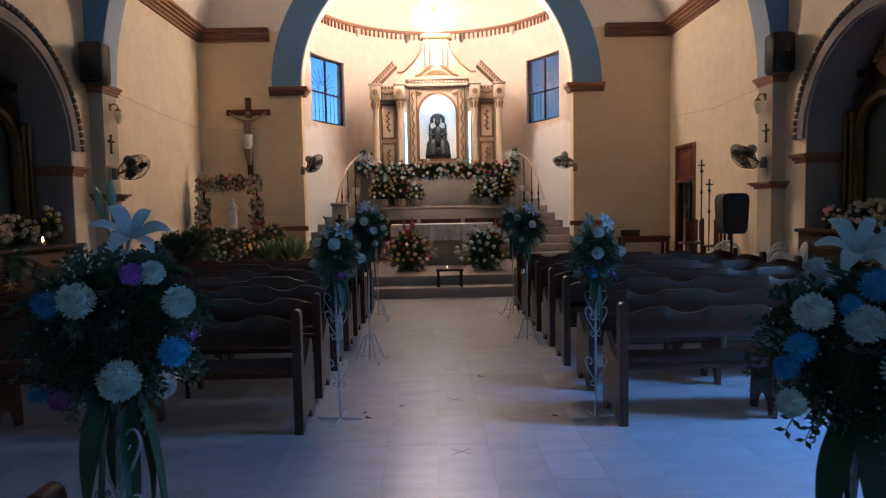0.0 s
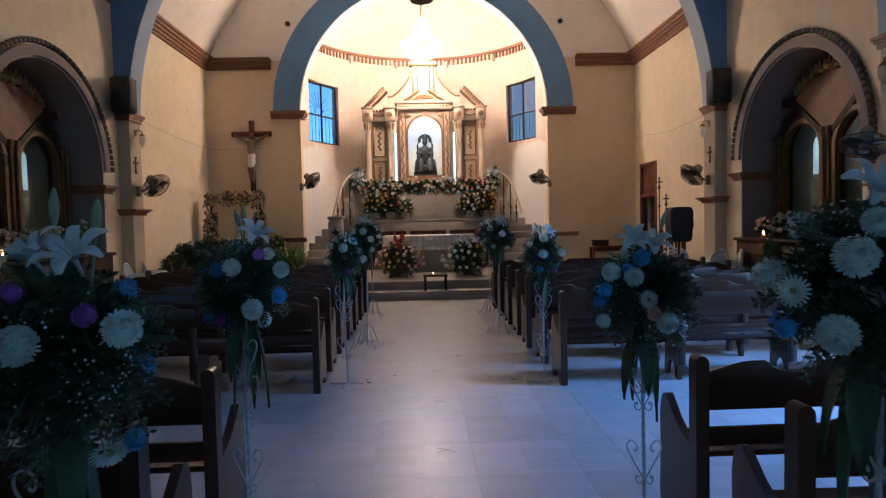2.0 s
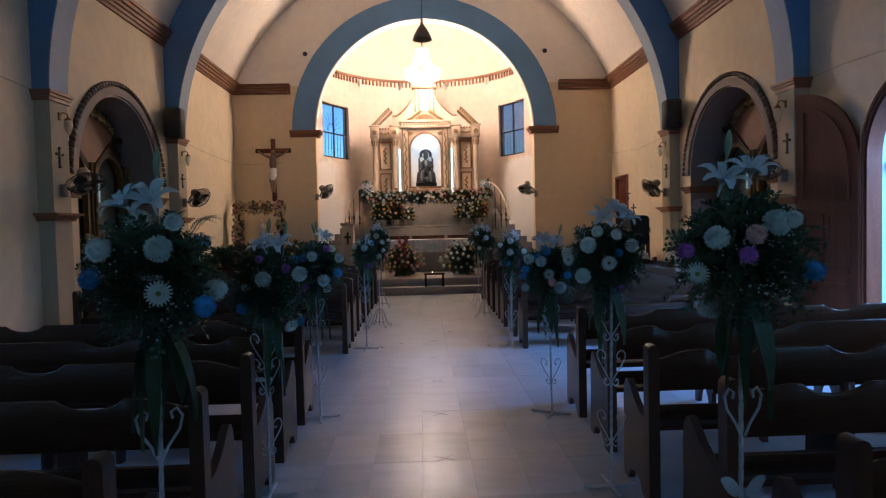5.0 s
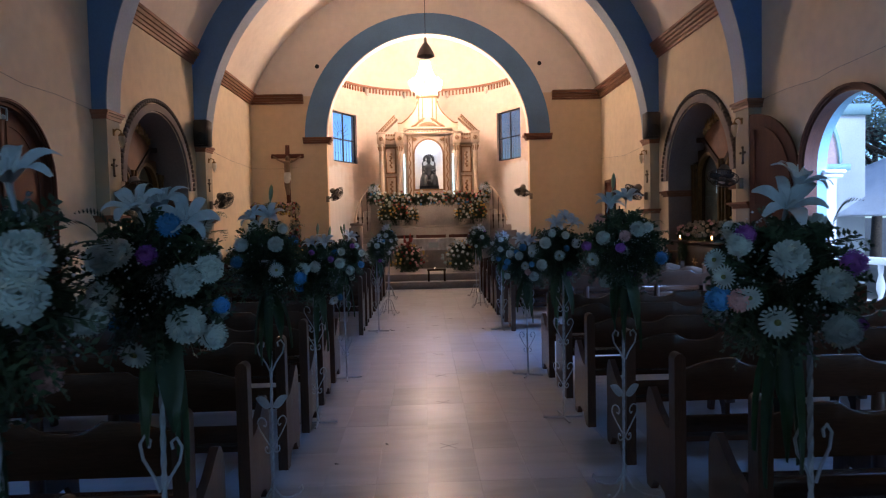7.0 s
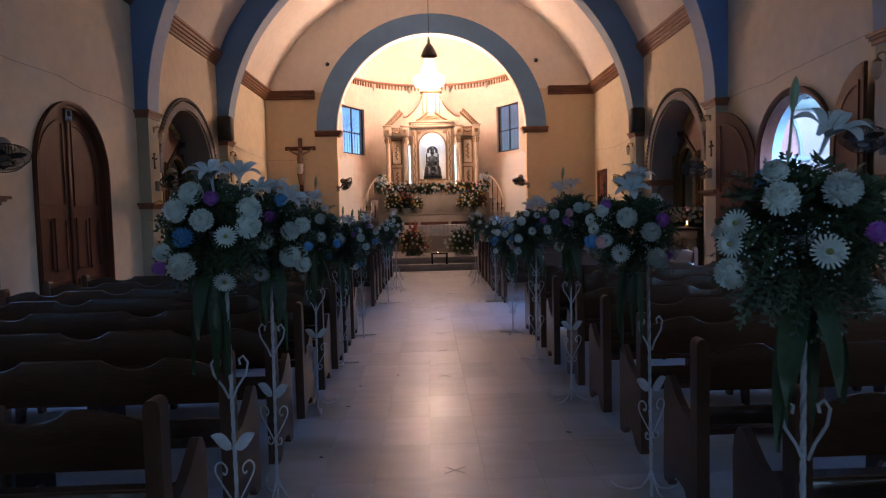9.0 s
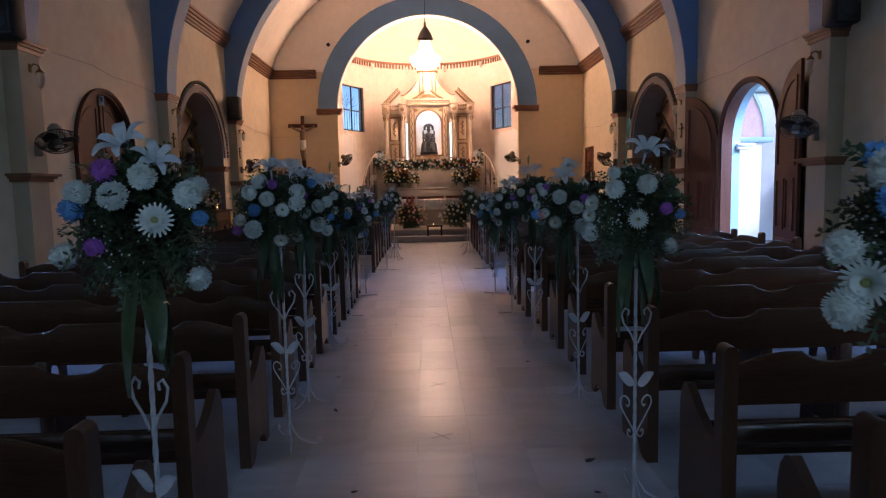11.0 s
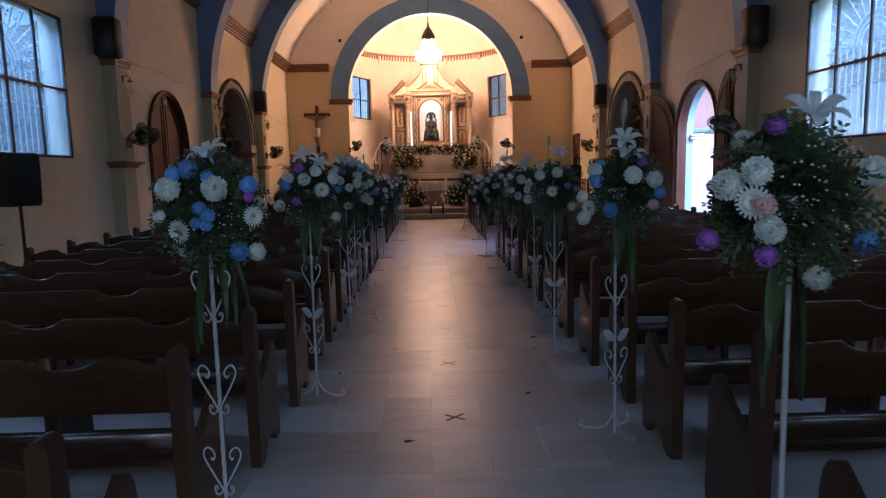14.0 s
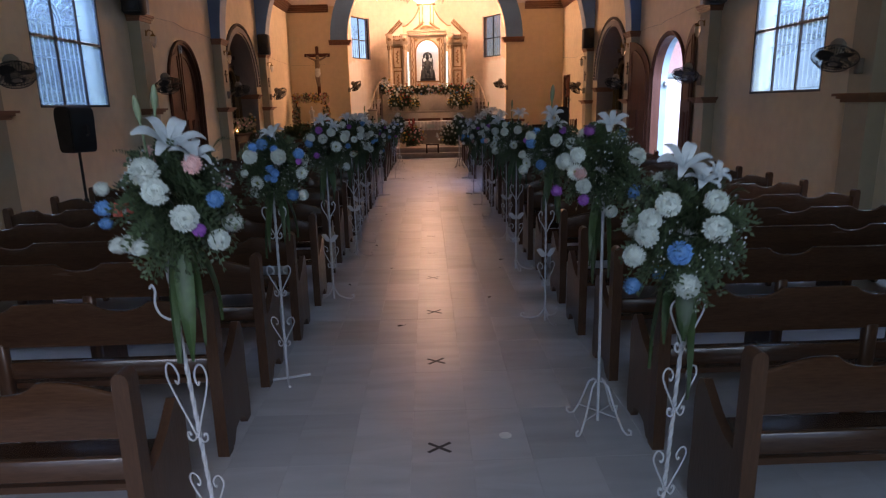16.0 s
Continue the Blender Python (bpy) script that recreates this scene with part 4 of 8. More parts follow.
def build_pew():
    p = thing("pew", pose(0, 0, 0), "dark-stained wooden church pew with scalloped backrest", "pew", "church pews")
    us = [0.06 + (PEW_L - 0.12) * k / 110 for k in range(111)]
    board = Shape()
    rows = []
    for u in us:
        zt = crest(u)
        rows.append([(u, 0.030, 0.672), (u, 0.013, zt - 0.010), (u, 0.017, zt - 0.003), (u, 0.024, zt), (u, 0.033, zt), (u, 0.040, zt - 0.003), (u, 0.044, zt - 0.010), (u, 0.062, 0.672)])
    board.rings(rows, caps=True, smooth=True)
    part("backrest", board, MAT_PEW, p)
    rail = Shape().box(0.06, 0.055, 0.478, PEW_L - 0.06, 0.085, 0.575, 0.006)
    part("back_rail", rail, MAT_PEW, p)
    seat = Shape()
    prof = [(0.085, 0.415), (0.085, 0.445), (0.25, 0.436), (0.44, 0.446), (0.462, 0.438), (0.462, 0.418), (0.44, 0.412)]
    seat.rings([[(0.05, y, z) for y, z in prof], [(PEW_L - 0.05, y, z) for y, z in prof]], caps=True)
    seat_ob = part("seat", seat, MAT_PEW, p)
    part("seat_apron", Shape().box(0.05, 0.40, 0.33, PEW_L - 0.05, 0.425, 0.411, 0.005), MAT_PEW, seat_ob)
    post_mesh = Shape().prism(post_outline(0.068, 0.95), "y", 0.0, 0.085).mesh("end_post", MAT_PEW_END)
    # arm panel: a plank with a rounded sloping front and an arched foot
    side = [(0.085, 0.0), (0.15, 0.0), (0.20, 0.07), (0.30, 0.09), (0.38, 0.07), (0.42, 0.0), (0.50, 0.0), (0.515, 0.08), (0.50, 0.30), (0.505, 0.52), (0.49, 0.60), (0.46, 0.645), (0.425, 0.655), (0.39, 0.63), (0.30, 0.555), (0.20, 0.50), (0.085, 0.475)]
    panel = Shape()
    c = (0.28, 0.3)
    panel.rings([[(x, y, z) for y, z in side] for x in (-0.022, 0.022)], caps=True)
    panel_mesh = panel.mesh("arm_panel", MAT_PEW_END)
    leg = [(0.09, 0.0), (0.15, 0.0), (0.17, 0.09), (0.22, 0.16), (0.31, 0.16), (0.36, 0.09), (0.38, 0.0), (0.44, 0.0), (0.43, 0.2), (0.42, 0.41), (0.09, 0.41)]
    leg_mesh = Shape().rings([[(x, y, z) for y, z in leg] for x in (-0.02, 0.02)], caps=True).mesh("support", MAT_PEW_END)
    brace_mesh = Shape().box(-0.035, 0.02, 0.16, 0.035, 0.075, 0.69, 0.006).mesh("back_brace", MAT_PEW_END)
    for u in (0.045, PEW_L - 0.045):
        at(part("end_post", post_mesh, None, p), pose(u, 0, 0))
        at(part("arm_panel", panel_mesh, None, p), pose(u, 0, 0))
    for u in (1.25, 2.40):
        at(part("support", leg_mesh, None, p), pose(u, 0, 0))
        at(part("back_brace", brace_mesh, None, p), pose(u, 0, 0))
    return p


EAST_ROWS = [9.85, 8.97, 8.07, 7.16, 6.25, 5.35, 4.43, 1.38, 0.55, -0.32, -1.15, -1.96, -2.85, -3.74, -4.65, -5.58, -6.47, -7.36, -8.28, -9.21, -10.15]
WEST_ROWS = [9.85, 8.97, 8.07, 7.16, 6.25, 5.34, 4.43, 1.43, 0.60, -0.20, -1.05, -1.90, -2.82, -3.66, -4.58, -5.48, -6.36, -7.28, -8.23, -9.15, -10.2]
rng = random.Random(5)
first = build_pew()
first.matrix_basis = pose(1.21, EAST_ROWS[0], 0)
for k, y in enumerate(EAST_ROWS[1:]):
    copy_thing(first, pose(1.21 + (0.05 if y < -1 else 0) + rng.uniform(-0.015, 0.015), y, 0, 0, 0, rng.uniform(-0.5, 0.5)) @ Matrix.Diagonal((1, 1, 1.06 if y < -8 else 1.02 if y < 2 else 1, 1)))
for k, y in enumerate(WEST_ROWS):
    copy_thing(first, pose(-1.16 - (0.05 if y < -8 else 0) - PEW_L + rng.uniform(-0.015, 0.015), y, 0, 0, 0, rng.uniform(-0.5, 0.5)) @ Matrix.Diagonal((1, 1, 1.06 if y < -8 else 1.02 if y < 2 else 1, 1)))

# ---- flower stands and bouquets along the aisle ----
def petal(s, base, out, up, length, width, cup, n=2):
    """A small cupped petal from a point, along a direction."""
    side = out.cross(up).normalized()
    rows = []
    for k in range(n + 1):
        f = k / n
        w = width * (0.5 + 1.3 * f - 1.35 * f * f)
        c = base + out * (length * f) + up * (cup * length * f * f)
        rows.append([c - side * w, c + side * w])
    s.rings(rows, closed=False, smooth=True)


def bloom(radius, rings, name, mat, seed=1):
    """A ball-shaped chrysanthemum with layered petals, facing +z."""
    r = random.Random(seed)
    s = Shape().ball((0, 0, 0), radius * 0.78, 6, 10)
    for k in range(rings):
        f = k / (rings - 1)
        tilt = radians(-28 + 112 * f)
        count = max(7, int(27 * math.cos(tilt * 0.92) + 4))
        for j in range(count):
            a = math.tau * (j + 0.5 * (k % 2)) / count + r.uniform(-0.1, 0.1)
            out = Vector((math.cos(a) * math.cos(tilt), math.sin(a) * math.cos(tilt), math.sin(tilt)))
            up = Vector((-math.cos(a) * math.sin(tilt), -math.sin(a) * math.sin(tilt), math.cos(tilt)))
            petal(s, out * radius * 0.45, out, up, radius * r.uniform(0.44, 0.56), radius * 0.095, r.uniform(0.1, 0.55))
    return s.mesh(name, mat)


def daisy(radius, name, mat, count=20):
    s = Shape()
    for ring, tilt in ((0, 4), (1, 22), (2, 42)):
        for j in range(count):
            a = math.tau * (j + 0.5 * ring) / count
            t = radians(tilt)
            out = Vector((math.cos(a) * math.cos(t), math.sin(a) * math.cos(t), math.sin(t)))
            up = Vector((-math.cos(a) * math.sin(t), -math.sin(a) * math.sin(t), math.cos(t)))
            petal(s, out * radius * 0.12, out, up, radius * (0.9 - 0.16 * ring), radius * 0.125, 0.12)
    return s.mesh(name, mat)


def lily(radius, name, mat):
    """An open six-petalled star with recurved pointed tips, facing +z."""
    s = Shape()
    for j in range(6):
        a = math.tau * j / 6
        rad = Vector((math.cos(a), math.sin(a), 0))
        side = Vector((-math.sin(a), math.cos(a), 0))
        rows = []
        for k in range(9):
            f = k / 8
            c = rad * (radius * (0.05 + 1.0 * f)) + Vector((0, 0, radius * (0.58 * math.sin(f * 2.0) - 0.16 * f * f) + (0.03 * radius if j % 2 else 0)))
            w = radius * (0.06 + 0.175 * math.sin(math.pi * min(1, f * 0.98)) ** 0.8) * (1.15 if j % 2 else 0.85) * (1 - 0.2 * f)
            rows.append([c - side * w + Vector((0, 0, 0.05 * radius * math.sin(math.pi * f))), c, c + side * w + Vector((0, 0, 0.05 * radius * math.sin(math.pi * f)))])
        s.rings(rows, closed=False, smooth=True)
    s.tube([(0, 0, -radius * 0.6), (0, 0, radius * 0.1)], [radius * 0.04, radius * 0.08], 6)
    for j in range(5):
        a = math.tau * j / 5
        s.tube([(0, 0, 0), (0.12 * radius * math.cos(a), 0.12 * radius * math.sin(a), radius * 0.4), (0.28 * radius * math.cos(a), 0.28 * radius * math.sin(a), radius * 0.65)], radius * 0.016, 4)
    return s.mesh(name, mat)


def foliage(name, mat, rx, rz, fronds, seed):
    """A dense uneven mass of feathery fronds round a centre."""
    r = random.Random(seed)
    s = Shape()
    for _ in range(fronds):
        d = Vector((r.gauss(0, 1), r.gauss(0, 1), r.gauss(0.1, 1))).normalized()
        reach = r.uniform(0.75, 1.22)
        tip = Vector((d.x * rx, d.y * rx, d.z * rz)) * reach
        root = tip * r.uniform(0.05, 0.35)
        bend = Vector((0, 0, -r.uniform(0.0, 0.06)))
        mid = (root + tip) * 0.5 - bend * 0.7
        s.tube([root, mid, tip + bend], 0.0016, 3, caps=False)
        along = (tip - root)
        ln = along.length
        along.normalize()
        side = along.orthogonal().normalized()
        side = (Matrix.Rotation(r.uniform(0, math.tau), 3, along) @ side)
        nl = 9
        for k in range(nl):
            f = 0.22 + 0.78 * k / (nl - 1)
            c = root.lerp(tip, f) + bend * (f * f) - bend * (0.7 * math.sin(math.pi * f))
            for sg in (-1, 1):
                o = (side * sg + along * 0.7 + Vector((r.uniform(-.3, .3), r.uniform(-.3, .3), r.uniform(-.3, .3)))).normalized()
                leaf = 0.055 * (1.15 - 0.75 * f) * r.uniform(0.8, 1.25)
                w = o.cross(along).normalized().cross(o) * 0.0065
                s.add([c, c + o * leaf * 0.5 + w, c + o * leaf, c + o * leaf * 0.5 - w], [(0, 1, 2, 3)])
    return s.mesh(name, mat)


def breath(name, rx, rz, count, seed):
    r = random.Random(seed)
    s = Shape()
    octa = [(0, 2, 4), (2, 1, 4), (1, 3, 4), (3, 0, 4), (2, 0, 5), (1, 2, 5), (3, 1, 5), (0, 3, 5)]
    centres = [Vector((r.gauss(0, 1), r.gauss(0, 1), r.gauss(0, 0.8))).normalized() for _ in range(6)]
    for _ in range(count):
        d = (r.choice(centres) + Vector((r.gauss(0, .33), r.gauss(0, .33), r.gauss(0, .33)))).normalized() * r.uniform(0.88, 1.14)
        c = Vector((d.x * rx, d.y * rx, d.z * rz))
        q = r.uniform(0.0028, 0.0055)
        s.add([c + Vector(o) * q for o in ((1, 0, 0), (-1, 0, 0), (0, 1, 0), (0, -1, 0), (0, 0, 1), (0, 0, -1))], octa)
    return s.mesh(name, MAT_BREATH)


def strap_leaf(name, length, width, droop, mat):
    s = Shape()
    rows = []
    for k in range(11):
        f = k / 10
        w = width * math.sin(math.pi * (0.12 + 0.86 * f)) ** 0.8
        x = 0.03 + length * droop * math.sin(f * 1.5)
        z = -length * f * (0.55 + 0.45 * f)
        rows.append([(x, -w, z), (x - 0.012, 0, z - 0.004), (x, w, z)])
    s.rings(rows, closed=False, smooth=True)
    return s.mesh(name, mat)


MUM = [bloom(0.053, 9, "chrysanthemum", MAT_MUM, k) for k in range(2)]
BLUE_MUM = bloom(0.047, 5, "blue_chrysanthemum", MAT_BLUEF, 3)
PURPLE_MUM = bloom(0.038, 5, "purple_chrysanthemum", MAT_PURPLE, 4)
PINK_MUM = bloom(0.042, 5, "pink_carnation", MAT_PINK, 5)
DAISY = daisy(0.052, "white_daisy", MAT_MUM)
EYE_DISC = Shape().ball((0, 0, 0.012), 0.0105, 5, 9, 0.7).mesh("flower_centre", material("yellow_green_flower_centre", (0.32, 0.33, 0.12), 0.8, vary=0.2, scale=30, bump=0.3))
LILY = lily(0.090, "lily", MAT_LILY)
FERN = [foliage("foliage", MAT_GREEN, 0.205, 0.235, 300, k) for k in (11, 12, 13, 14)]
BREATH = [breath("baby_breath", 0.205, 0.22, 230, k) for k in (21, 22, 23)]
STRAPS = [strap_leaf("strap_leaf", 0.46, 0.034, 0.16, MAT_LEAF), strap_leaf("strap_leaf", 0.36, 0.045, 0.28, MAT_LEAF), strap_leaf("strap_leaf", 0.52, 0.028, 0.08, MAT_LEAF)]
MAT_BUD = material("green_lily_bud", (0.22, 0.30, 0.18), 0.5, vary=0.1, scale=8)
BUD = Shape().lathe([(0.003, 0), (0.009, 0.02), (0.012, 0.05), (0.008, 0.075), (0.002, 0.09)], (0, 0, 0), 8).tube([(0, 0, -0.14), (0, 0, 0.01)], 0.004, 5).mesh("lily_bud", MAT_BUD)
PALM = Shape()
for k in range(16):
    f = k / 15
    for sg in (-1, 1):
        c = Vector((0.02 + 0.24 * f, 0, 0.10 * math.sin(f * 2.4)))
        o = Vector((0.55, sg, 0.25)).normalized() * (0.11 * math.sin(math.pi * (0.15 + 0.8 * f)))
        PALM.add([c, c + o * 0.5 + Vector((0.006, 0, 0)), c + o, c + o * 0.5 - Vector((0.006, 0, 0))], [(0, 1, 2, 3)])
PALM = PALM.mesh("palm_frond", MAT_LEAF)


def aim(d, twist=0.0):
    return Vector(d).to_track_quat("Z", "Y").to_matrix().to_4x4() @ Matrix.Rotation(twist, 4, "Z")


def bouquet(x, y, z, seed, size=1.0, pink=False, lilies=3, blooms=18, front=()):
    """A round bouquet; front lists the blooms turned towards the entrance: kind, offset across and up in metres, scale."""
    r = random.Random(seed)
    b = thing("flower_bouquet", pose(x, y, z, 0, 0, 0) @ Matrix.Scale(size, 4), "round bouquet of white chrysanthemums, blue and purple blooms on a stand" if not pink else "round bouquet of white, pink and purple blooms on a stand", "bouquet", "aisle bouquets")
    grow = Matrix.Diagonal((r.uniform(1.08, 1.22), r.uniform(0.98, 1.08), r.uniform(0.95, 1.08), 1))
    at(part("foliage", FERN[seed % 4], None, b), pose(0, 0, 0, 0, 0, r.uniform(0, 360)) @ grow)
    at(tagged(part("baby_breath", BREATH[seed % 3], None, b), kind="stuff"), pose(0, 0, 0, 0, 0, r.uniform(0, 360)))
    meshes = {"m": MUM, "b": [BLUE_MUM], "p": [PURPLE_MUM], "d": [DAISY], "k": [PINK_MUM]}

    def put(kind, p, d, scale):
        mesh = r.choice(meshes[kind])
        head = at(part(mesh.name.split(".")[0], mesh, None, b), Matrix.Translation(p) @ aim(d, r.uniform(0, 6)) @ Matrix.Scale(scale, 4))
        if kind == "d":
            part("flower_centre", EYE_DISC, None, head, "yellow-green flower centre")

    dirs = []
    for kind, u, w, scale in front:
        if kind == "l":
            at(part("lily", LILY, None, b), Matrix.Translation((u, -0.07, w - 0.02)) @ aim((u * 3 + r.uniform(-0.35, 0.35), -r.uniform(0.35, 0.85), 0.8), r.uniform(0, 6)) @ Matrix.Scale(scale * 1.05, 4))
            continue
        if kind == "u":
            at(part("lily_bud", BUD, None, b), Matrix.Translation((u, -0.03, w - 0.03)) @ aim((u * 2 + r.uniform(-0.2, 0.2), -0.1, 1)) @ Matrix.Scale(1.15 * scale, 4))
            continue
        out = 0.21 * math.sqrt(max(0.03, 1 - (u / 0.27) ** 2 - (w / 0.29) ** 2))
        d = Vector((u / 0.27, -out / 0.21, w / 0.29)).normalized()
        dirs.append(d)
        put(kind, Vector((u, -out, w)), (d + Vector((r.uniform(-.2, .2), -0.35, r.uniform(-.05, .35)))).normalized(), scale * r.uniform(0.84, 0.96))
    tries, want = 0, 6 if front else blooms
    kinds = ["m"] * 12 + ["b"] * 3 + ["p"] * 1 + ["d"] * 2 if not pink else ["m"] * 11 + ["b"] * 3 + ["p"] * 2 + ["k"] * 2
    r.shuffle(kinds)
    while want and tries < 900:
        tries += 1
        d = Vector((r.gauss(0, 1), r.gauss(0.6 if front else -0.25, 1), r.gauss(0.0, 0.75))).normalized()
        if d.z > 0.86 or d.z < -0.85 or (front and d.y < 0.25) or any(d.dot(e) > 0.745 for e in dirs):
            continue
        dirs.append(d)
        want -= 1
        put(kinds[want % len(kinds)], Vector((d.x * 0.205, d.y * 0.205, d.z * 0.235)) * r.uniform(0.93, 1.12), (d + Vector((r.uniform(-.25, .25), r.uniform(-.25, .25), r.uniform(-.1, .35)))).normalized(), r.uniform(0.85, 1.15))
    for k in range(0 if front else lilies):
        a = r.uniform(0, math.tau) if k else -math.pi / 2 + r.uniform(-0.8, 0.8)
        d = Vector((math.cos(a), math.sin(a), 0.25 + 0.5 * r.random())).normalized()
        p = Vector((d.x * 0.10, d.y * 0.10, 0.20 + 0.11 * r.random()))
        at(part("lily", LILY, None, b), Matrix.Translation(p) @ aim(d, r.uniform(0, 6)) @ Matrix.Scale(r.uniform(0.85, 1.1), 4))
    for k in range(0 if front else 2):
        a = r.uniform(0, math.tau)
        at(part("lily_bud", BUD, None, b), Matrix.Translation((0.06 * math.cos(a), 0.06 * math.sin(a), 0.27 + 0.04 * k)) @ aim((0.8 * math.cos(a), 0.55 * math.sin(a), 1)))
    for k in range(6):
        a = math.tau * k / 6 + r.uniform(-0.4, 0.4)
        at(part("strap_leaf", STRAPS[r.randrange(3)], None, b), pose(0, 0, -0.12 - 0.05 * r.random(), 0, 0, math.degrees(a)) @ Matrix.Scale(r.uniform(0.8, 1.1), 4))
    for k in range(5):
        a = r.uniform(0, math.tau)
        at(part("palm_frond", PALM, None, b), pose(0.12 * math.cos(a), 0.12 * math.sin(a), 0.05 + 0.1 * r.random(), 0, r.uniform(-55, 20), math.degrees(a)) @ Matrix.Scale(r.uniform(0.45, 0.65), 4))
    return b


# wrought-iron stands
def smooth_line(points, steps=5):
    """A flowing line through points (Catmull-Rom)."""
    p = [Vector(q) for q in points]
    p = [p[0] * 2 - p[1]] + p + [p[-1] * 2 - p[-2]]
    out = []
    for k in range(1, len(p) - 2):
        for j in range(steps):
            f = j / steps
            out.append(0.5 * (2 * p[k] + (p[k + 1] - p[k - 1]) * f + (2 * p[k - 1] - 5 * p[k] + 4 * p[k + 1] - p[k + 2]) * f * f + (3 * p[k] - p[k - 1] - 3 * p[k + 1] + p[k + 2]) * f ** 3))
    return out + [p[-2]]


LOBE = [(0.02, 0), (0.34, 0.26), (0.74, 0.56), (1.0, 0.80), (0.96, 0.95), (0.76, 1.01), (0.52, 0.95), (0.40, 0.83), (0.50, 0.73), (0.62, 0.78)]
TAIL = [(0.02, 0.10), (0.12, 0.0), (0.36, -0.07), (0.60, -0.02), (0.62, 0.08), (0.48, 0.10), (0.42, 0.04)]


def heart(w, h, tails=False, rod=0.0042):
    """An open heart of two rods with curled ends; w is the half width, h the height."""
    s = Shape()
    for sg in (-1, 1):
        s.tube([(sg * w * q.x, 0, h * q.y) for q in smooth_line([(*p, 0) for p in LOBE])], rod, 5)
        if tails:
            s.tube([(sg * w * 0.8 * q.x, 0, 0.19 * q.y * 1.3) for q in smooth_line([(*p, 0) for p in TAIL])], rod, 5)
    return s


HEART = heart(0.085, 0.21, True).mesh("heart_scroll", MAT_WHITE_PAINT)
LONG_HEART = heart(0.10, 0.34, True).mesh("heart_scroll", MAT_WHITE_PAINT)
LYRE = Shape()
for sg in (-1, 1):
    LYRE.tube([(sg * 0.085 * q.x, 0, 0.14 * q.y) for q in smooth_line([(0.05, 0, 0), (0.45, 0.02, 0), (0.85, 0.18, 0), (1.0, 0.5, 0), (0.85, 0.85, 0), (0.98, 1.05, 0), (1.15, 0.95, 0)])], 0.005, 5)
LYRE = LYRE.mesh("lyre_scroll", MAT_WHITE_PAINT)
YFORK = Shape()
for sg in (-1, 1):
    pts = [(sg * 0.008, 0, 0), (sg * 0.03, 0, 0.05), (sg * 0.07, 0, 0.11), (sg * 0.08, 0, 0.16), (sg * 0.06, 0, 0.19), (sg * 0.04, 0, 0.175), (sg * 0.045, 0, 0.15)]
    YFORK.tube(pts, 0.0055, 5)
YFORK = YFORK.mesh("fork_scroll", MAT_WHITE_PAINT)
POLE_H = 1.42
pole = Shape()
rings_ = []
for k in range(72):
    z = POLE_H * k / 71
    rings_.append([(0.0100 * math.cos(a), 0.0100 * math.sin(a), z) for a in (k * 0.5 + q * math.pi / 2 for q in range(4))])
POLE = pole.rings(rings_, caps=True).mesh("twisted_pole", MAT_WHITE_PAINT)
POLE_PLAIN = Shape().tube([(0, 0, 0.03), (0, 0, POLE_H)], 0.0095, 8).mesh("pole", MAT_WHITE_PAINT)
FOOT = Shape().tube([(-0.17, 0, 0.012), (0.17, 0, 0.012)], 0.010, 6).tube([(0, -0.17, 0.012), (0, 0.17, 0.012)], 0.010, 6).tube([(-0.17, 0, 0.012), (-0.185, 0, 0.022)], 0.010, 6).mesh("cross_foot", MAT_WHITE_PAINT)
LEG = Shape().tube([(0.0, 0, 0.30), (0.035, 0, 0.31), (0.07, 0, 0.28), (0.10, 0, 0.20), (0.14, 0, 0.10), (0.18, 0, 0.03), (0.21, 0, 0.012), (0.235, 0, 0.022), (0.235, 0, 0.045), (0.215, 0, 0.05)], 0.007, 5).mesh("curled_leg", MAT_WHITE_PAINT)
LOW_LEG = Shape().tube([(0.0, 0, 0.16), (0.02, 0, 0.10), (0.06, 0, 0.04), (0.13, 0, 0.014), (0.20, 0, 0.012), (0.235, 0, 0.03), (0.225, 0, 0.06), (0.20, 0, 0.05)], 0.006, 5).mesh("curled_leg", MAT_WHITE_PAINT)
LEAF_PLATE = Shape()
rows = []
for k in range(9):
    f = k / 8
    w = 0.034 * math.sin(math.pi * (0.06 + 0.92 * f)) ** 0.8 * (1.2 - 0.4 * f)
    rows.append([(0.01 + 0.085 * f, -0.004 - w * 0.15, 0.02 + 0.055 * f - w), (0.01 + 0.085 * f, 0.0, 0.02 + 0.055 * f), (0.01 + 0.085 * f, -0.004 - w * 0.15, 0.02 + 0.055 * f + w)])
LEAF_PLATE.rings(rows, closed=False)
LEAF_PLATE.rings([[(x, y + 0.004, z) for x, y, z in r] for r in rows], closed=False)
LEAF_PLATE = LEAF_PLATE.mesh("iron_leaf", MAT_WHITE_PAINT)
CUP = Shape().lathe([(0.02, -0.02), (0.05, 0.0), (0.065, 0.05), (0.07, 0.09)], (0, 0, POLE_H), 12).mesh("flower_cup", MAT_WHITE_PAINT)


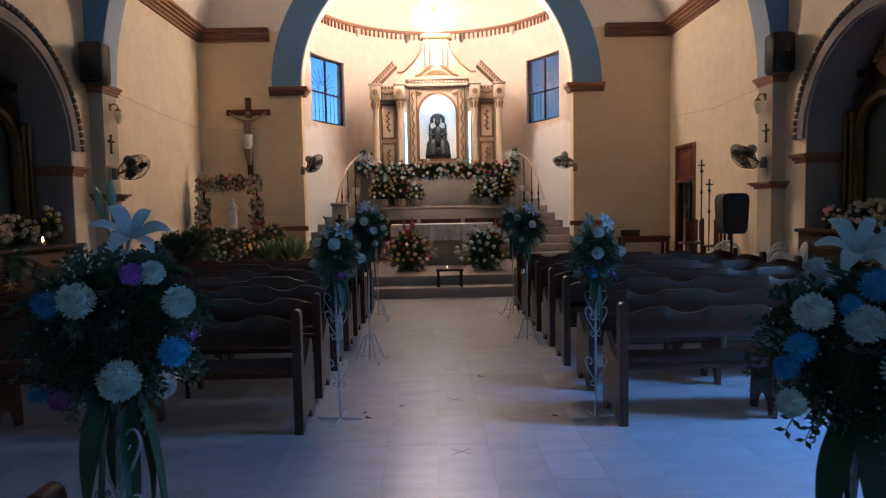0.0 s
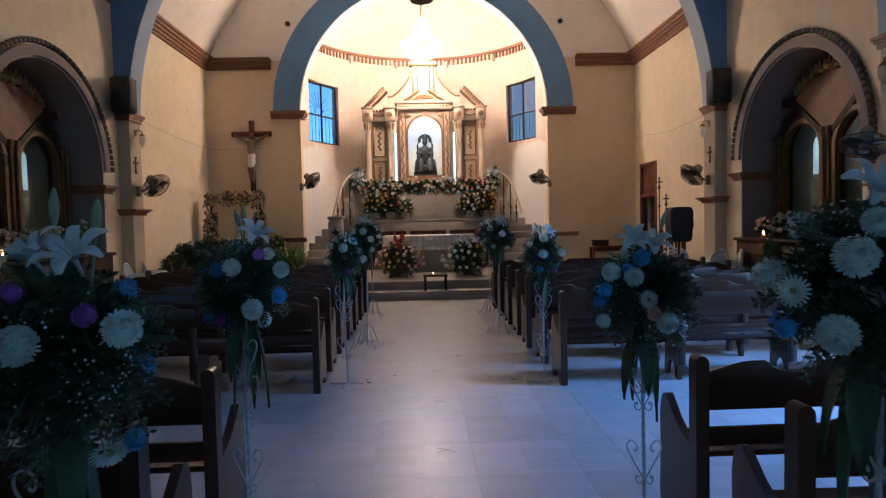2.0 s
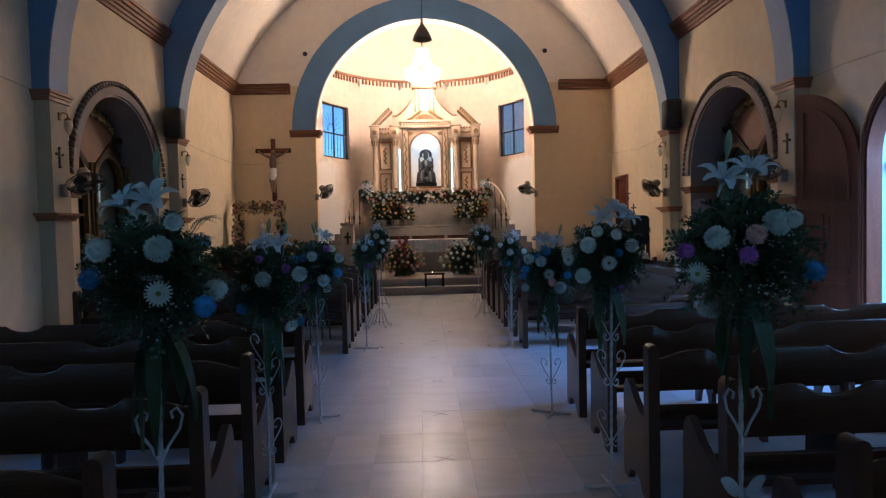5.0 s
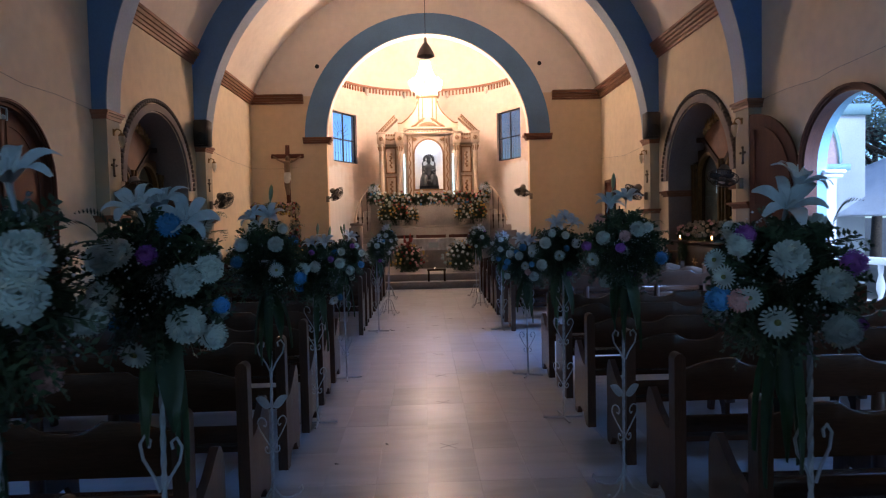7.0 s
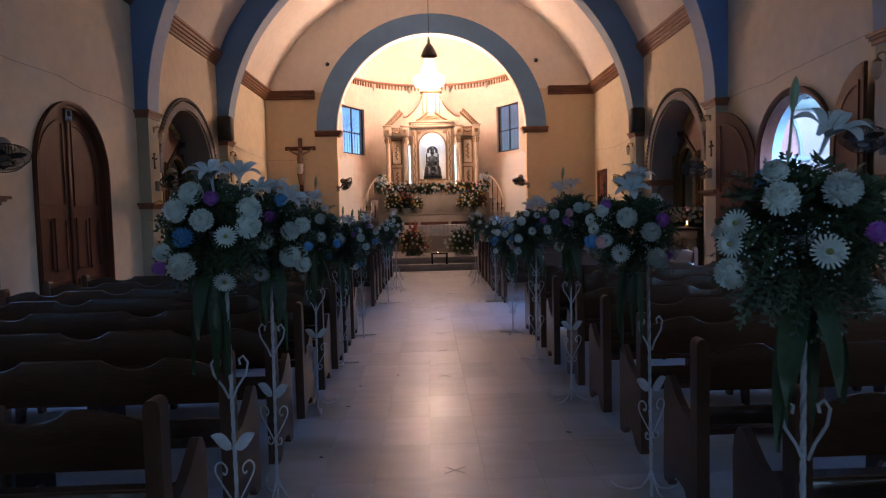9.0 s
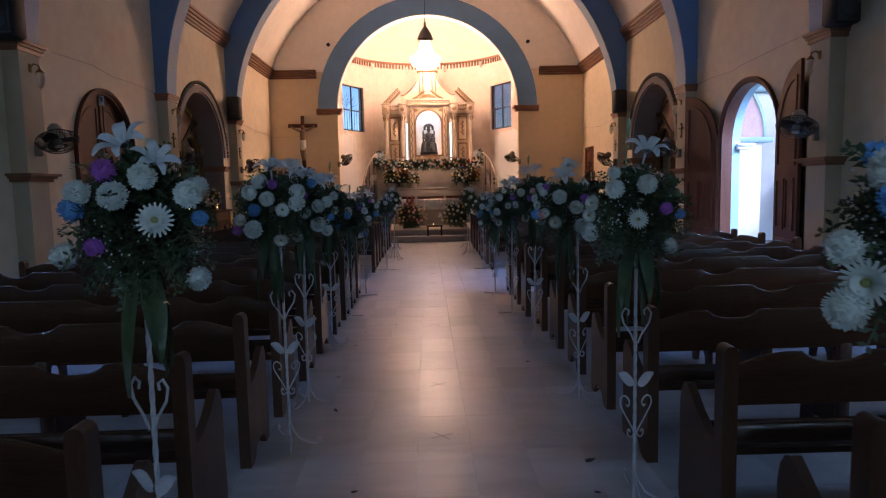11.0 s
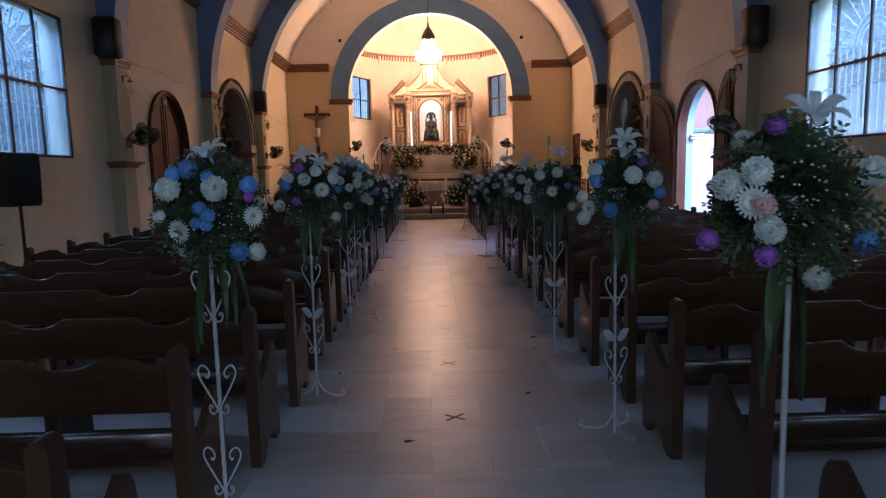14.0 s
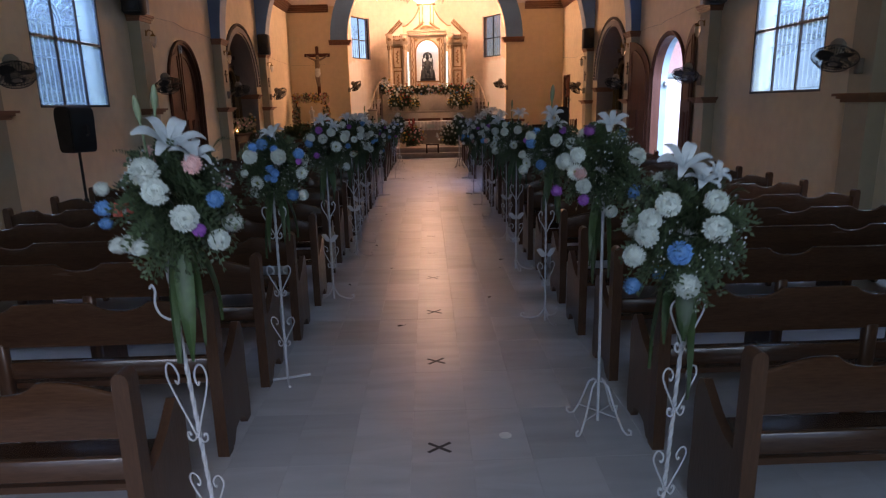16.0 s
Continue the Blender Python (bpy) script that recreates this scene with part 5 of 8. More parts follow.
def stand(x, y, kind, seed, top, lean=0.0):
    r = random.Random(seed * 7 + 1)
    s = thing("flower_stand", pose(x, y, 0, r.uniform(-0.6, 0.6), r.uniform(-0.8, 0.8) + lean, 0) @ pose(0, 0, 0, 0, 0, r.uniform(-18, 18)), {"A": "white wrought-iron flower stand with heart scrolls", "D": "white wrought-iron flower stand with long heart scroll", "B": "white wrought-iron flower stand with leaf pair", "C": "white wrought-iron flower stand on curled legs"}[kind], "flower stand", "aisle flower stands")
    at(part("twisted_pole" if kind != "C" else "pole", POLE if kind != "C" else POLE_PLAIN, None, s), Matrix.Diagonal((1, 1, top / POLE_H, 1)))
    at(part("flower_cup", CUP, None, s), pose(0, 0, top - POLE_H))
    if kind == "A":
        at(part("cross_foot", FOOT, None, s), pose(0, 0, 0, 0, 0, r.uniform(-25, 25)))
        for z in (0.29, 0.68, top - 0.42):
            at(part("heart_scroll", HEART, None, s), pose(0, -0.012, z))
    elif kind == "D":
        at(part("cross_foot", FOOT, None, s), pose(0, 0, 0, 0, 0, r.uniform(-25, 25)))
        at(part("heart_scroll", LONG_HEART, None, s), pose(0, -0.012, 0.63))
        at(part("heart_scroll", HEART, None, s), pose(0, -0.012, 0.24))
        at(part("lyre_scroll", LYRE, None, s), pose(0, -0.012, 1.17))
    elif kind == "B":
        for k in range(3):
            at(part("curled_leg", LOW_LEG, None, s), pose(0, 0, 0, 0, 0, 120 * k + r.uniform(-40, 40)))
        at(part("heart_scroll", HEART, None, s), pose(0, -0.012, 0.36))
        for rot in (0, 180):
            at(part("iron_leaf", LEAF_PLATE, None, s), pose(0, -0.014, 0.62, 0, 0, rot))
        at(part("fork_scroll", YFORK, None, s), pose(0, -0.012, 0.86))
    else:
        turn = 40 + r.uniform(-12, 12)
        for k in range(4):
            at(part("curled_leg", LEG, None, s), pose(0, 0, 0, 0, 0, 90 * k + turn))
        for k in range(2):
            at(part("cross_bar", Shape().tube([(-0.15, 0, 0.085 + 0.012 * k), (0.15, 0, 0.085 + 0.012 * k)], 0.005, 5), MAT_WHITE_PAINT, s), pose(0, 0, 0, 0, 0, 90 * k + turn))
    return s


AISLE = [(-1.00, 9.20, "C", 1.45), (-0.88, 6.62, "C", 1.47), (-0.93, 4.75, "A", 1.32), (-1.07, 1.62, "A", 1.31), (-1.13, 0.02, "A", 1.30), (-1.13, -1.60, "B", 1.58), (-1.05, -3.36, "B", 1.57), (-1.02, -4.17, "B", 1.60), (-1.06, -6.08, "B", 1.61), (-1.12, -8.08, "A", 1.60), (-0.99, -10.0, "D", 1.66),
         (1.08, 9.30, "C", 1.42), (1.00, 7.42, "C", 1.43), (1.10, 4.62, "A", 1.31), (1.01, 1.53, "A", 1.28), (1.06, -0.04, "A", 1.47), (1.10, -1.58, "B", 1.55), (1.13, -3.46, "B", 1.56), (1.04, -5.05, "B", 1.64), (1.05, -6.95, "B", 1.63), (1.02, -8.90, "C", 1.58), (1.00, -10.0, "A", 1.50)]
FACES = {}


def facing(k, x, z, *blooms):
    FACES[k] = (x, z, blooms)


facing(3, -1.07, 1.37, ("l", 0.08, 0.27, 1.0), ("u", -0.0, 0.32, 1.0), ("u", 0.02, 0.34, 1.0), ("m", 0.0, 0.1, 1.0), ("p", 0.12, 0.16, 1.0), ("m", 0.16, 0.16, 0.7), ("m", 0.22, 0.08, 1.0), ("b", -0.07, 0.09, 1.0), ("b", 0.21, -0.05, 1.0), ("m", 0.09, -0.11, 1.1), ("p", -0.07, -0.16, 1.0), ("b", -0.14, -0.15, 0.7))
facing(4, -1.09, 1.34, ("l", -0.02, 0.28, 1.0), ("l", 0.08, 0.28, 1.0), ("u", 0.01, 0.37, 1.0), ("u", 0.11, 0.34, 1.0), ("m", 0.01, 0.07, 1.1), ("p", 0.14, 0.13, 0.9), ("m", 0.21, 0.09, 1.0), ("m", -0.1, 0.02, 0.5), ("b", -0.13, -0.11, 1.0), ("d", 0.14, -0.23, 1.0), ("b", 0.19, -0.21, 0.8), ("p", -0.02, 0.19, 0.8))
facing(5, -1.12, 1.54, ("l", -0.05, 0.28, 1.0), ("l", 0.04, 0.29, 1.0), ("u", 0.04, 0.4, 1.0), ("m", -0.1, 0.11, 0.9), ("m", 0.1, 0.11, 1.0), ("d", 0.1, -0.04, 1.0), ("b", -0.13, 0.01, 1.0), ("b", 0.22, -0.1, 1.0), ("m", 0.13, 0.2, 0.7))
facing(6, -1.03, 1.59, ("l", -0.03, 0.24, 1.0), ("l", 0.05, 0.24, 1.0), ("l", 0.12, 0.2, 1.0), ("m", -0.09, 0.07, 1.0), ("m", -0.04, 0.09, 1.0), ("p", 0.05, 0.08, 1.0), ("b", 0.1, 0.17, 1.0), ("m", -0.09, -0.04, 1.0), ("m", 0.15, -0.0, 1.2), ("m", 0.21, 0.03, 1.0), ("m", 0.14, -0.14, 1.3), ("m", 0.19, -0.19, 1.0), ("b", 0.23, -0.09, 0.7), ("d", -0.03, -0.23, 1.1))
facing(7, -1.08, 1.6, ("l", 0.03, 0.26, 1.1), ("l", 0.15, 0.26, 1.0), ("m", -0.02, 0.17, 1.1), ("m", -0.08, 0.1, 1.1), ("p", 0.06, 0.15, 1.0), ("m", 0.03, 0.06, 1.1), ("m", 0.2, 0.03, 1.1), ("b", -0.05, -0.01, 1.0), ("d", 0.12, -0.01, 1.0), ("m", -0.07, -0.13, 1.2), ("d", 0.09, -0.2, 1.0), ("m", -0.15, -0.07, 0.9), ("p", -0.19, -0.14, 1.0), ("m", 0.2, 0.1, 1.1))
facing(8, -1.05, 1.61, ("l", -0.0, 0.27, 1.0), ("l", 0.09, 0.22, 0.8), ("p", -0.03, 0.17, 1.2), ("m", -0.11, 0.1, 1.0), ("b", -0.13, 0.05, 1.0), ("m", 0.01, 0.09, 1.1), ("m", 0.09, 0.15, 1.0), ("d", 0.13, 0.01, 1.2), ("m", 0.21, 0.09, 1.0), ("b", 0.24, 0.01, 0.7), ("m", -0.19, -0.1, 1.0), ("p", -0.06, -0.07, 1.0), ("m", 0.2, -0.2, 0.9))
facing(9, -1.09, 1.61, ("l", 0.03, 0.23, 1.0), ("b", -0.09, 0.14, 0.8), ("b", -0.03, 0.16, 1.0), ("b", 0.05, 0.13, 0.7), ("m", -0.11, 0.08, 1.1), ("m", 0.08, 0.08, 1.1), ("b", 0.2, 0.09, 1.0), ("p", 0.2, 0.04, 0.7), ("b", 0.02, 0.0, 0.7), ("b", 0.05, -0.03, 0.8), ("b", 0.0, -0.06, 0.6), ("b", 0.04, -0.07, 0.6), ("d", -0.07, -0.09, 1.0), ("d", 0.21, -0.04, 1.0), ("m", 0.19, -0.2, 0.9), ("b", 0.14, -0.19, 1.0), ("m", -0.16, -0.03, 0.6))
facing(10, -1.01, 1.65, ("l", 0.02, 0.24, 1.35), ("l", 0.10, 0.20, 0.9), ("u", -0.09, 0.34, 1.0), ("u", -0.03, 0.38, 1.0), ("m", -0.03, 0.14, 1.1), ("m", 0.01, 0.07, 1.1), ("m", 0.1, -0.03, 1.1), ("k", 0.13, 0.16, 1.0), ("b", 0.2, 0.03, 0.8), ("p", 0.14, -0.08, 0.8), ("m", 0.19, -0.13, 0.9), ("m", -0.09, -0.14, 0.7), ("m", -0.13, -0.13, 0.8), ("m", -0.24, 0.07, 0.7), ("b", -0.23, 0.0, 0.8), ("b", -0.24, -0.06, 0.7), ("m", -0.21, -0.15, 0.8))
facing(14, 1.01, 1.27, ("l", 0.02, 0.27, 1.1), ("l", -0.07, 0.3, 1.0), ("u", 0.08, 0.36, 1.0), ("b", -0.06, 0.2, 1.1), ("b", -0.13, 0.15, 0.8), ("m", -0.2, 0.13, 1.0), ("m", -0.11, 0.11, 1.1), ("b", -0.23, 0.04, 1.0), ("b", -0.25, -0.02, 0.8), ("d", -0.05, 0.0, 1.0), ("k", -0.02, -0.07, 1.0), ("m", 0.05, -0.12, 1.2), ("m", -0.23, -0.12, 0.9))
facing(15, 1.04, 1.47, ("l", 0.04, 0.32, 1.0), ("l", -0.04, 0.27, 1.0), ("l", 0.1, 0.27, 1.0), ("m", -0.15, 0.1, 1.1), ("m", 0.11, 0.09, 0.9), ("m", -0.09, 0.18, 0.8), ("m", 0.02, 0.16, 0.8), ("d", -0.25, 0.01, 0.9), ("m", -0.18, -0.09, 1.1), ("d", -0.04, -0.01, 1.0), ("b", 0.02, 0.05, 0.7), ("b", -0.25, -0.09, 0.7), ("p", 0.05, -0.17, 0.7))
facing(16, 1.11, 1.57, ("l", -0.11, 0.29, 1.0), ("l", 0.0, 0.32, 1.0), ("u", -0.07, 0.4, 1.0), ("m", -0.17, 0.07, 1.0), ("m", 0.03, 0.12, 1.0), ("d", -0.22, -0.06, 1.0), ("p", -0.08, 0.01, 1.0), ("p", -0.25, 0.02, 1.0), ("b", 0.19, -0.06, 1.0), ("m", 0.1, 0.13, 0.7), ("k", -0.05, 0.08, 1.0))
facing(17, 1.03, 1.53, ("l", -0.03, 0.26, 1.1), ("l", 0.0, 0.33, 1.0), ("p", -0.18, 0.16, 1.0), ("m", -0.09, 0.09, 1.2), ("m", 0.03, 0.01, 1.2), ("d", -0.12, -0.1, 1.1), ("m", 0.07, -0.13, 1.2), ("p", 0.1, 0.07, 1.2), ("k", -0.21, -0.04, 1.0), ("d", -0.19, -0.03, 0.8), ("b", -0.25, -0.04, 1.0), ("d", -0.25, 0.08, 0.8), ("d", -0.24, 0.03, 0.8), ("p", 0.15, -0.12, 0.7), ("m", -0.2, 0.13, 0.8))
facing(18, 1.04, 1.56, ("l", 0.02, 0.32, 1.1), ("u", -0.06, 0.41, 1.0), ("m", -0.16, 0.12, 1.1), ("m", -0.01, 0.14, 1.1), ("d", -0.06, -0.03, 1.0), ("d", -0.25, 0.05, 0.9), ("d", -0.26, -0.01, 0.9), ("m", -0.25, -0.1, 1.0), ("m", 0.12, -0.17, 0.9), ("p", 0.08, 0.02, 1.0), ("b", 0.16, -0.01, 0.7), ("m", -0.15, 0.2, 0.8))
facing(19, 1.1, 1.6, ("u", -0.03, 0.43, 1.5), ("l", -0.02, 0.21, 1.2), ("l", -0.03, 0.31, 1.0), ("m", -0.02, 0.09, 1.2), ("m", 0.11, 0.06, 1.2), ("b", -0.22, 0.06, 1.1), ("b", -0.14, -0.12, 1.1), ("d", -0.24, -0.11, 1.2), ("m", -0.27, -0.17, 1.0), ("m", -0.28, -0.04, 0.8), ("m", -0.22, 0.12, 1.0), ("b", 0.15, -0.02, 1.0), ("p", 0.04, 0.17, 1.0), ("p", 0.17, -0.18, 0.7), ("k", 0.11, -0.09, 1.0))
facing(20, 0.99, 1.63, ("p", -0.11, 0.22, 1.0), ("l", 0.02, 0.26, 1.0), ("m", -0.24, 0.05, 1.0), ("m", -0.18, 0.09, 1.0), ("m", 0.14, 0.08, 1.1), ("d", -0.19, -0.0, 1.0), ("k", -0.17, -0.01, 1.0), ("p", -0.27, -0.12, 1.0), ("m", -0.15, -0.08, 1.0), ("p", -0.14, -0.16, 1.0), ("b", 0.14, -0.12, 1.0), ("m", 0.02, -0.23, 0.9))
facing(21, 1.02, 1.48, ("l", -0.05, 0.29, 1.1), ("l", 0.03, 0.23, 0.8), ("l", 0.08, 0.26, 0.6), ("m", 0.04, 0.15, 1.0), ("m", 0.04, 0.05, 1.1), ("m", -0.13, 0.14, 1.0), ("m", -0.19, 0.08, 1.0), ("m", -0.2, 0.02, 1.0), ("m", -0.23, -0.07, 1.0), ("b", -0.09, -0.04, 1.2), ("b", -0.21, -0.21, 1.0), ("m", -0.04, -0.18, 1.1))
for k, (x, y, kind, z) in enumerate(AISLE):
    lean = {10: -4.0, 21: 2.5}.get(k, 0.0)
    bx, bz, blooms = FACES.get(k, (x, z, ()))
    stand(x, y, kind, k, bz - 0.08, lean)
    bouquet(bx, y, bz, 40 + k, size=1.0 if blooms else 0.86, pink=k in (7, 10, 18, 20, 16), lilies=2 if k % 3 else 3, blooms=12, front=blooms)
card = tagged(at(part("gift_card", Shape().box(-0.04, -0.003, -0.026, 0.04, 0.003, 0.026, 0.002), MAT_RED), pose(-1.165, -10.11, 1.645, -10, 0, 10)), "small red card tucked among bouquet flowers", "card")
part("printed_mark", Shape().box(-0.006, -0.0055, -0.018, 0.008, -0.0032, 0.012), MAT_MUM, card, "white printed mark")

# ---- side chapels: recesses with moulded arches and dark retables ----
MAT_VITRINE = material("dim_painted_vitrine_back", (0.20, 0.24, 0.22), 0.8, vary=0.2, scale=2, fine=20)
MAT_VGLASS = glass("vitrine_glass", (0.9, 0.95, 0.95))
MAT_PEDIMENT = material("dark_reddish_panel_paint", (0.28, 0.14, 0.085), 0.6, vary=0.2, scale=3, fine=30)
MAT_WAX = material("candle_wax", (0.75, 0.62, 0.45), 0.5, vary=0.05)
MAT_FLAME = glow("candle_flame", (1.0, 0.62, 0.25), 60.0)
MAT_JAR = glass("candle_jar_glass", (1.0, 0.85, 0.6), 0.05)
MAT_VITRINE_GLOW = glow("vitrine_lamp", (0.45, 0.7, 0.8), 0.35)
CREAM_MUM = bloom(0.05, 4, "cream_rose", material("cream_rose", (0.43, 0.36, 0.25), 0.7, vary=0.1, scale=8, obj_random=0.2), 8)


def candle(x, y, z):
    c = thing("votive_candle", pose(x, y, z), "lit candle in a small glass jar", "candle", "votive candles")
    jar = part("jar", Shape().lathe([(0.042, 0), (0.047, 0.01), (0.047, 0.125), (0.043, 0.125), (0.043, 0.012)], (0, 0, 0), 12), MAT_JAR, c)
    part("wax", Shape().lathe([(0.042, 0.013), (0.042, 0.065)], (0, 0, 0), 10), MAT_WAX, jar)
    part("flame", Shape().lathe([(0.003, 0.066), (0.018, 0.085), (0.013, 0.11), (0.001, 0.14)], (0, 0, 0), 8), MAT_FLAME, jar)
    return c


def posy(name, x, y, z, rx, rz, count, meshes, seed, label, kind_name="flower arrangement", fern=1.0, face=(0, 0, 0), taper=0.0):
    """A heap of blooms over foliage; rests on z."""
    r = random.Random(seed)
    b = thing(name, pose(x, y, z), label, kind_name)
    at(part("foliage", FERN[seed % 4], None, b), Matrix.Translation((0, 0, rz * 0.9)) @ Matrix.Diagonal((rx / 0.225 * fern * (1 - taper * 0.4), rx / 0.225 * fern, rz / 0.25 * fern, 1)) @ Matrix.Rotation(seed, 4, "Z"))
    dirs = []
    for _ in range(count * 30):
        d = Vector((r.gauss(face[0], 1), r.gauss(face[1], 1), r.gauss(0.25, 0.8))).normalized()
        if d.z < -0.45 or any((d - e).length < 1.75 / math.sqrt(count) for e in dirs):
            continue
        dirs.append(d)
        if len(dirs) >= count:
            break
    for d in dirs:
        p = Vector((d.x * rx, d.y * rx, rz * 0.9 + d.z * rz)) * 1.0
        p.z = max(p.z, 0.03)
        p.x *= 1 + taper * (0.35 - max(0.0, d.z))
        mesh = r.choice(meshes)
        at(part(mesh.name.split(".")[0], mesh, None, b), Matrix.Translation(p) @ aim(d + Vector((0, 0, 0.3)), r.uniform(0, 6)) @ Matrix.Scale(r.uniform(0.75, 1.15), 4))
    return b


def chapel(name, x, side, lit):
    """side: -1 for the west wall, +1 for the east one; the recess runs outwards from the wall face x."""
    c, half, spring = 8.38, 1.62, 2.72
    depth = 0.85
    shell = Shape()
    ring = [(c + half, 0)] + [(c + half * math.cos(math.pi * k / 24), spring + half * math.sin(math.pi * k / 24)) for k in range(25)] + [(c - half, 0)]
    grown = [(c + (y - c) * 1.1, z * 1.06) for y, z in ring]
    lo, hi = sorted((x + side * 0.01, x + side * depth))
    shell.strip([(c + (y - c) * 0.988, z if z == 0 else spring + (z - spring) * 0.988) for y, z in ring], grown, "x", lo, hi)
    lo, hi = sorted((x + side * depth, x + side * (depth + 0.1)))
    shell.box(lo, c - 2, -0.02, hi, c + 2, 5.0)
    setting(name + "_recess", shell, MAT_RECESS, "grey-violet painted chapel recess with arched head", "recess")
    # moulding of small blocks round the arch
    trim = thing(name + "_moulding", pose(0, 0, 0), "rope-like dark stone moulding round the chapel arch", "moulding", kind="structure")
    lo, hi = sorted((x + side * 0.0, x - side * 0.05))
    ins = [(c + 1.63 * math.cos(math.pi * k / 36), spring + 1.63 * math.sin(math.pi * k / 36)) for k in range(37)]
    outs = [(c + 1.79 * math.cos(math.pi * k / 36), spring + 1.79 * math.sin(math.pi * k / 36)) for k in range(37)]
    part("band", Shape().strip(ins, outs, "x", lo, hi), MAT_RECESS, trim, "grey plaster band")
    block = Shape().box(-0.045, -0.05, -0.042, 0.045, 0.05, 0.042, 0.016).mesh("block", MAT_STONE_TRIM)
    n = 52
    for k in range(n):
        a = math.pi * (k + 0.5) / n
        at(part("block", block, None, trim), pose(x - side * 0.03, c + 1.855 * math.cos(a), spring + 1.855 * math.sin(a), math.degrees(a) + 90, 0, 0))
    for sg in (-1, 1):
        s = Shape()
        for k, (d, z0, z1) in enumerate(((0.03, 2.32, 2.37), (0.06, 2.37, 2.42), (0.10, 2.42, 2.47))):
            lo, hi = sorted((x - side * 0.001, x + side * (depth - 0.01)))
            s.box(lo, min(c + sg * (half - 0.04 - d), c + sg * (half - 0.003)), z0, hi, max(c + sg * (half - 0.04 - d), c + sg * (half - 0.003)), z1)
            lo, hi = sorted((x - side * 0.0015, x - side * d))
            s.box(lo, min(c + sg * (half - 0.04 - d), c + sg * (half + 0.22 + d)), z0, hi, max(c + sg * (half - 0.04 - d), c + sg * (half + 0.22 + d)), z1)
        part("impost", s, MAT_CORNICE, trim, "brown painted impost moulding")
    # retable
    xb = x + side * (depth - 0.02)
    t = thing("side_altar_retable", pose(0, 0, 0), "dark carved wooden retable with two arched glass vitrines", "retable", "side altar retables")

    def slab(y0, y1, z0, z1, d0, d1):
        lo_, hi_ = sorted((xb - side * d0, xb - side * d1))
        return lo_, y0, z0, hi_, y1, z1

    body = Shape()
    for y0, y1 in ((6.85, 7.10), (8.26, 8.50), (9.66, 9.91)):
        body.box(*slab(y0, y1, 1.1, 3.15, 0.0, 0.22), 0.01)
    body.box(*slab(6.85, 9.91, 1.1, 1.35, 0.0, 0.24), 0.01)
    part("carcase", body, MAT_DARKWOOD, t)
    back = part("vitrine_back", Shape().box(*slab(7.0, 9.8, 1.3, 3.3, 0.0, 0.03)), MAT_VITRINE, t, "dim blue-grey vitrine back")
    for yc in (7.68, 9.08):
        ii = [(yc + 0.5, 1.35), (yc + 0.5, 2.75)] + [(yc + 0.5 * math.cos(math.pi * k / 16), 2.75 + 0.5 * math.sin(math.pi * k / 16)) for k in range(1, 16)] + [(yc - 0.5, 2.75), (yc - 0.5, 1.35)]
        oo = [(yc + 0.585, 1.35), (yc + 0.585, 2.75)] + [(yc + 0.585 * math.cos(math.pi * k / 16), 2.75 + 0.585 * math.sin(math.pi * k / 16)) for k in range(1, 16)] + [(yc - 0.585, 2.75), (yc - 0.585, 1.35)]
        lo_, hi_ = sorted((xb - side * 0.15, xb - side * 0.25))
        part("gilt_arch", Shape().strip(ii, oo, "x", lo_, hi_), MAT_OLDGILT, t, "tarnished gilt arch frame")
        sp = [(yc + 0.585 * math.cos(math.pi * k / 16), 2.75 + 0.585 * math.sin(math.pi * k / 16)) for k in range(17)]
        lo_, hi_ = sorted((xb - side * 0.02, xb - side * 0.2))
        part("spandrel", Shape().strip(sp, [(y, 3.42) for y, _ in sp], "x", lo_, hi_), MAT_DARKWOOD, t)
        p = part("glass_pane", Shape().box(*slab(yc - 0.5, yc + 0.5, 1.36, 3.2, 0.145, 0.15)), MAT_VGLASS, t)
        p.visible_shadow = False
        if lit:
            # flat glowing plate in place of the bluish light behind the glass
            part("vitrine_lamp", Shape().prism(arched(yc - 0.2, 0.16, 2.35, 2.85), "x", *sorted((xb - side * 0.032, xb - side * 0.045))), MAT_VITRINE_GLOW, t, "glowing plate for the cool light in the vitrine")
    for yc in (6.98, 8.38, 9.78):
        for dy in (-0.07, 0.07):
            part("gilt_column", Shape().lathe([(0.045, 1.36), (0.035, 1.42), (0.03, 2.95), (0.05, 3.02), (0.05, 3.1)], (xb - side * 0.26, yc + dy, 0), 10), MAT_OLDGILT, t, "tarnished gilt turned column")
    # dark wood board that also carries the shade at the recess back
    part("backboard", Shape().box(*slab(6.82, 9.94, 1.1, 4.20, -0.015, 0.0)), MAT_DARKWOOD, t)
    crown_l = [(7.50, 3.66), (7.78, 3.46), (8.08, 3.22), (8.38, 2.98), (8.68, 3.22), (8.98, 3.46), (9.26, 3.66)]
    crown_u = [(7.50, 3.72), (7.80, 3.90), (8.08, 3.97), (8.38, 4.00), (8.68, 3.97), (8.96, 3.90), (9.26, 3.72)]
    lo_, hi_ = sorted((xb - side * 0.04, xb - side * 0.225))
    part("pediment", Shape().strip(crown_l, crown_u, "x", lo_, hi_), MAT_PEDIMENT, t, "reddish brown pediment panel")
    lo_, hi_ = sorted((xb - side * 0.03, xb - side * 0.26))
    for sg in (-1, 1):
        vee = [(8.38, 2.86), (8.38 + sg * 0.40, 3.18), (8.38 + sg * 0.90, 3.58), (8.38 + sg * 1.25, 3.62)]
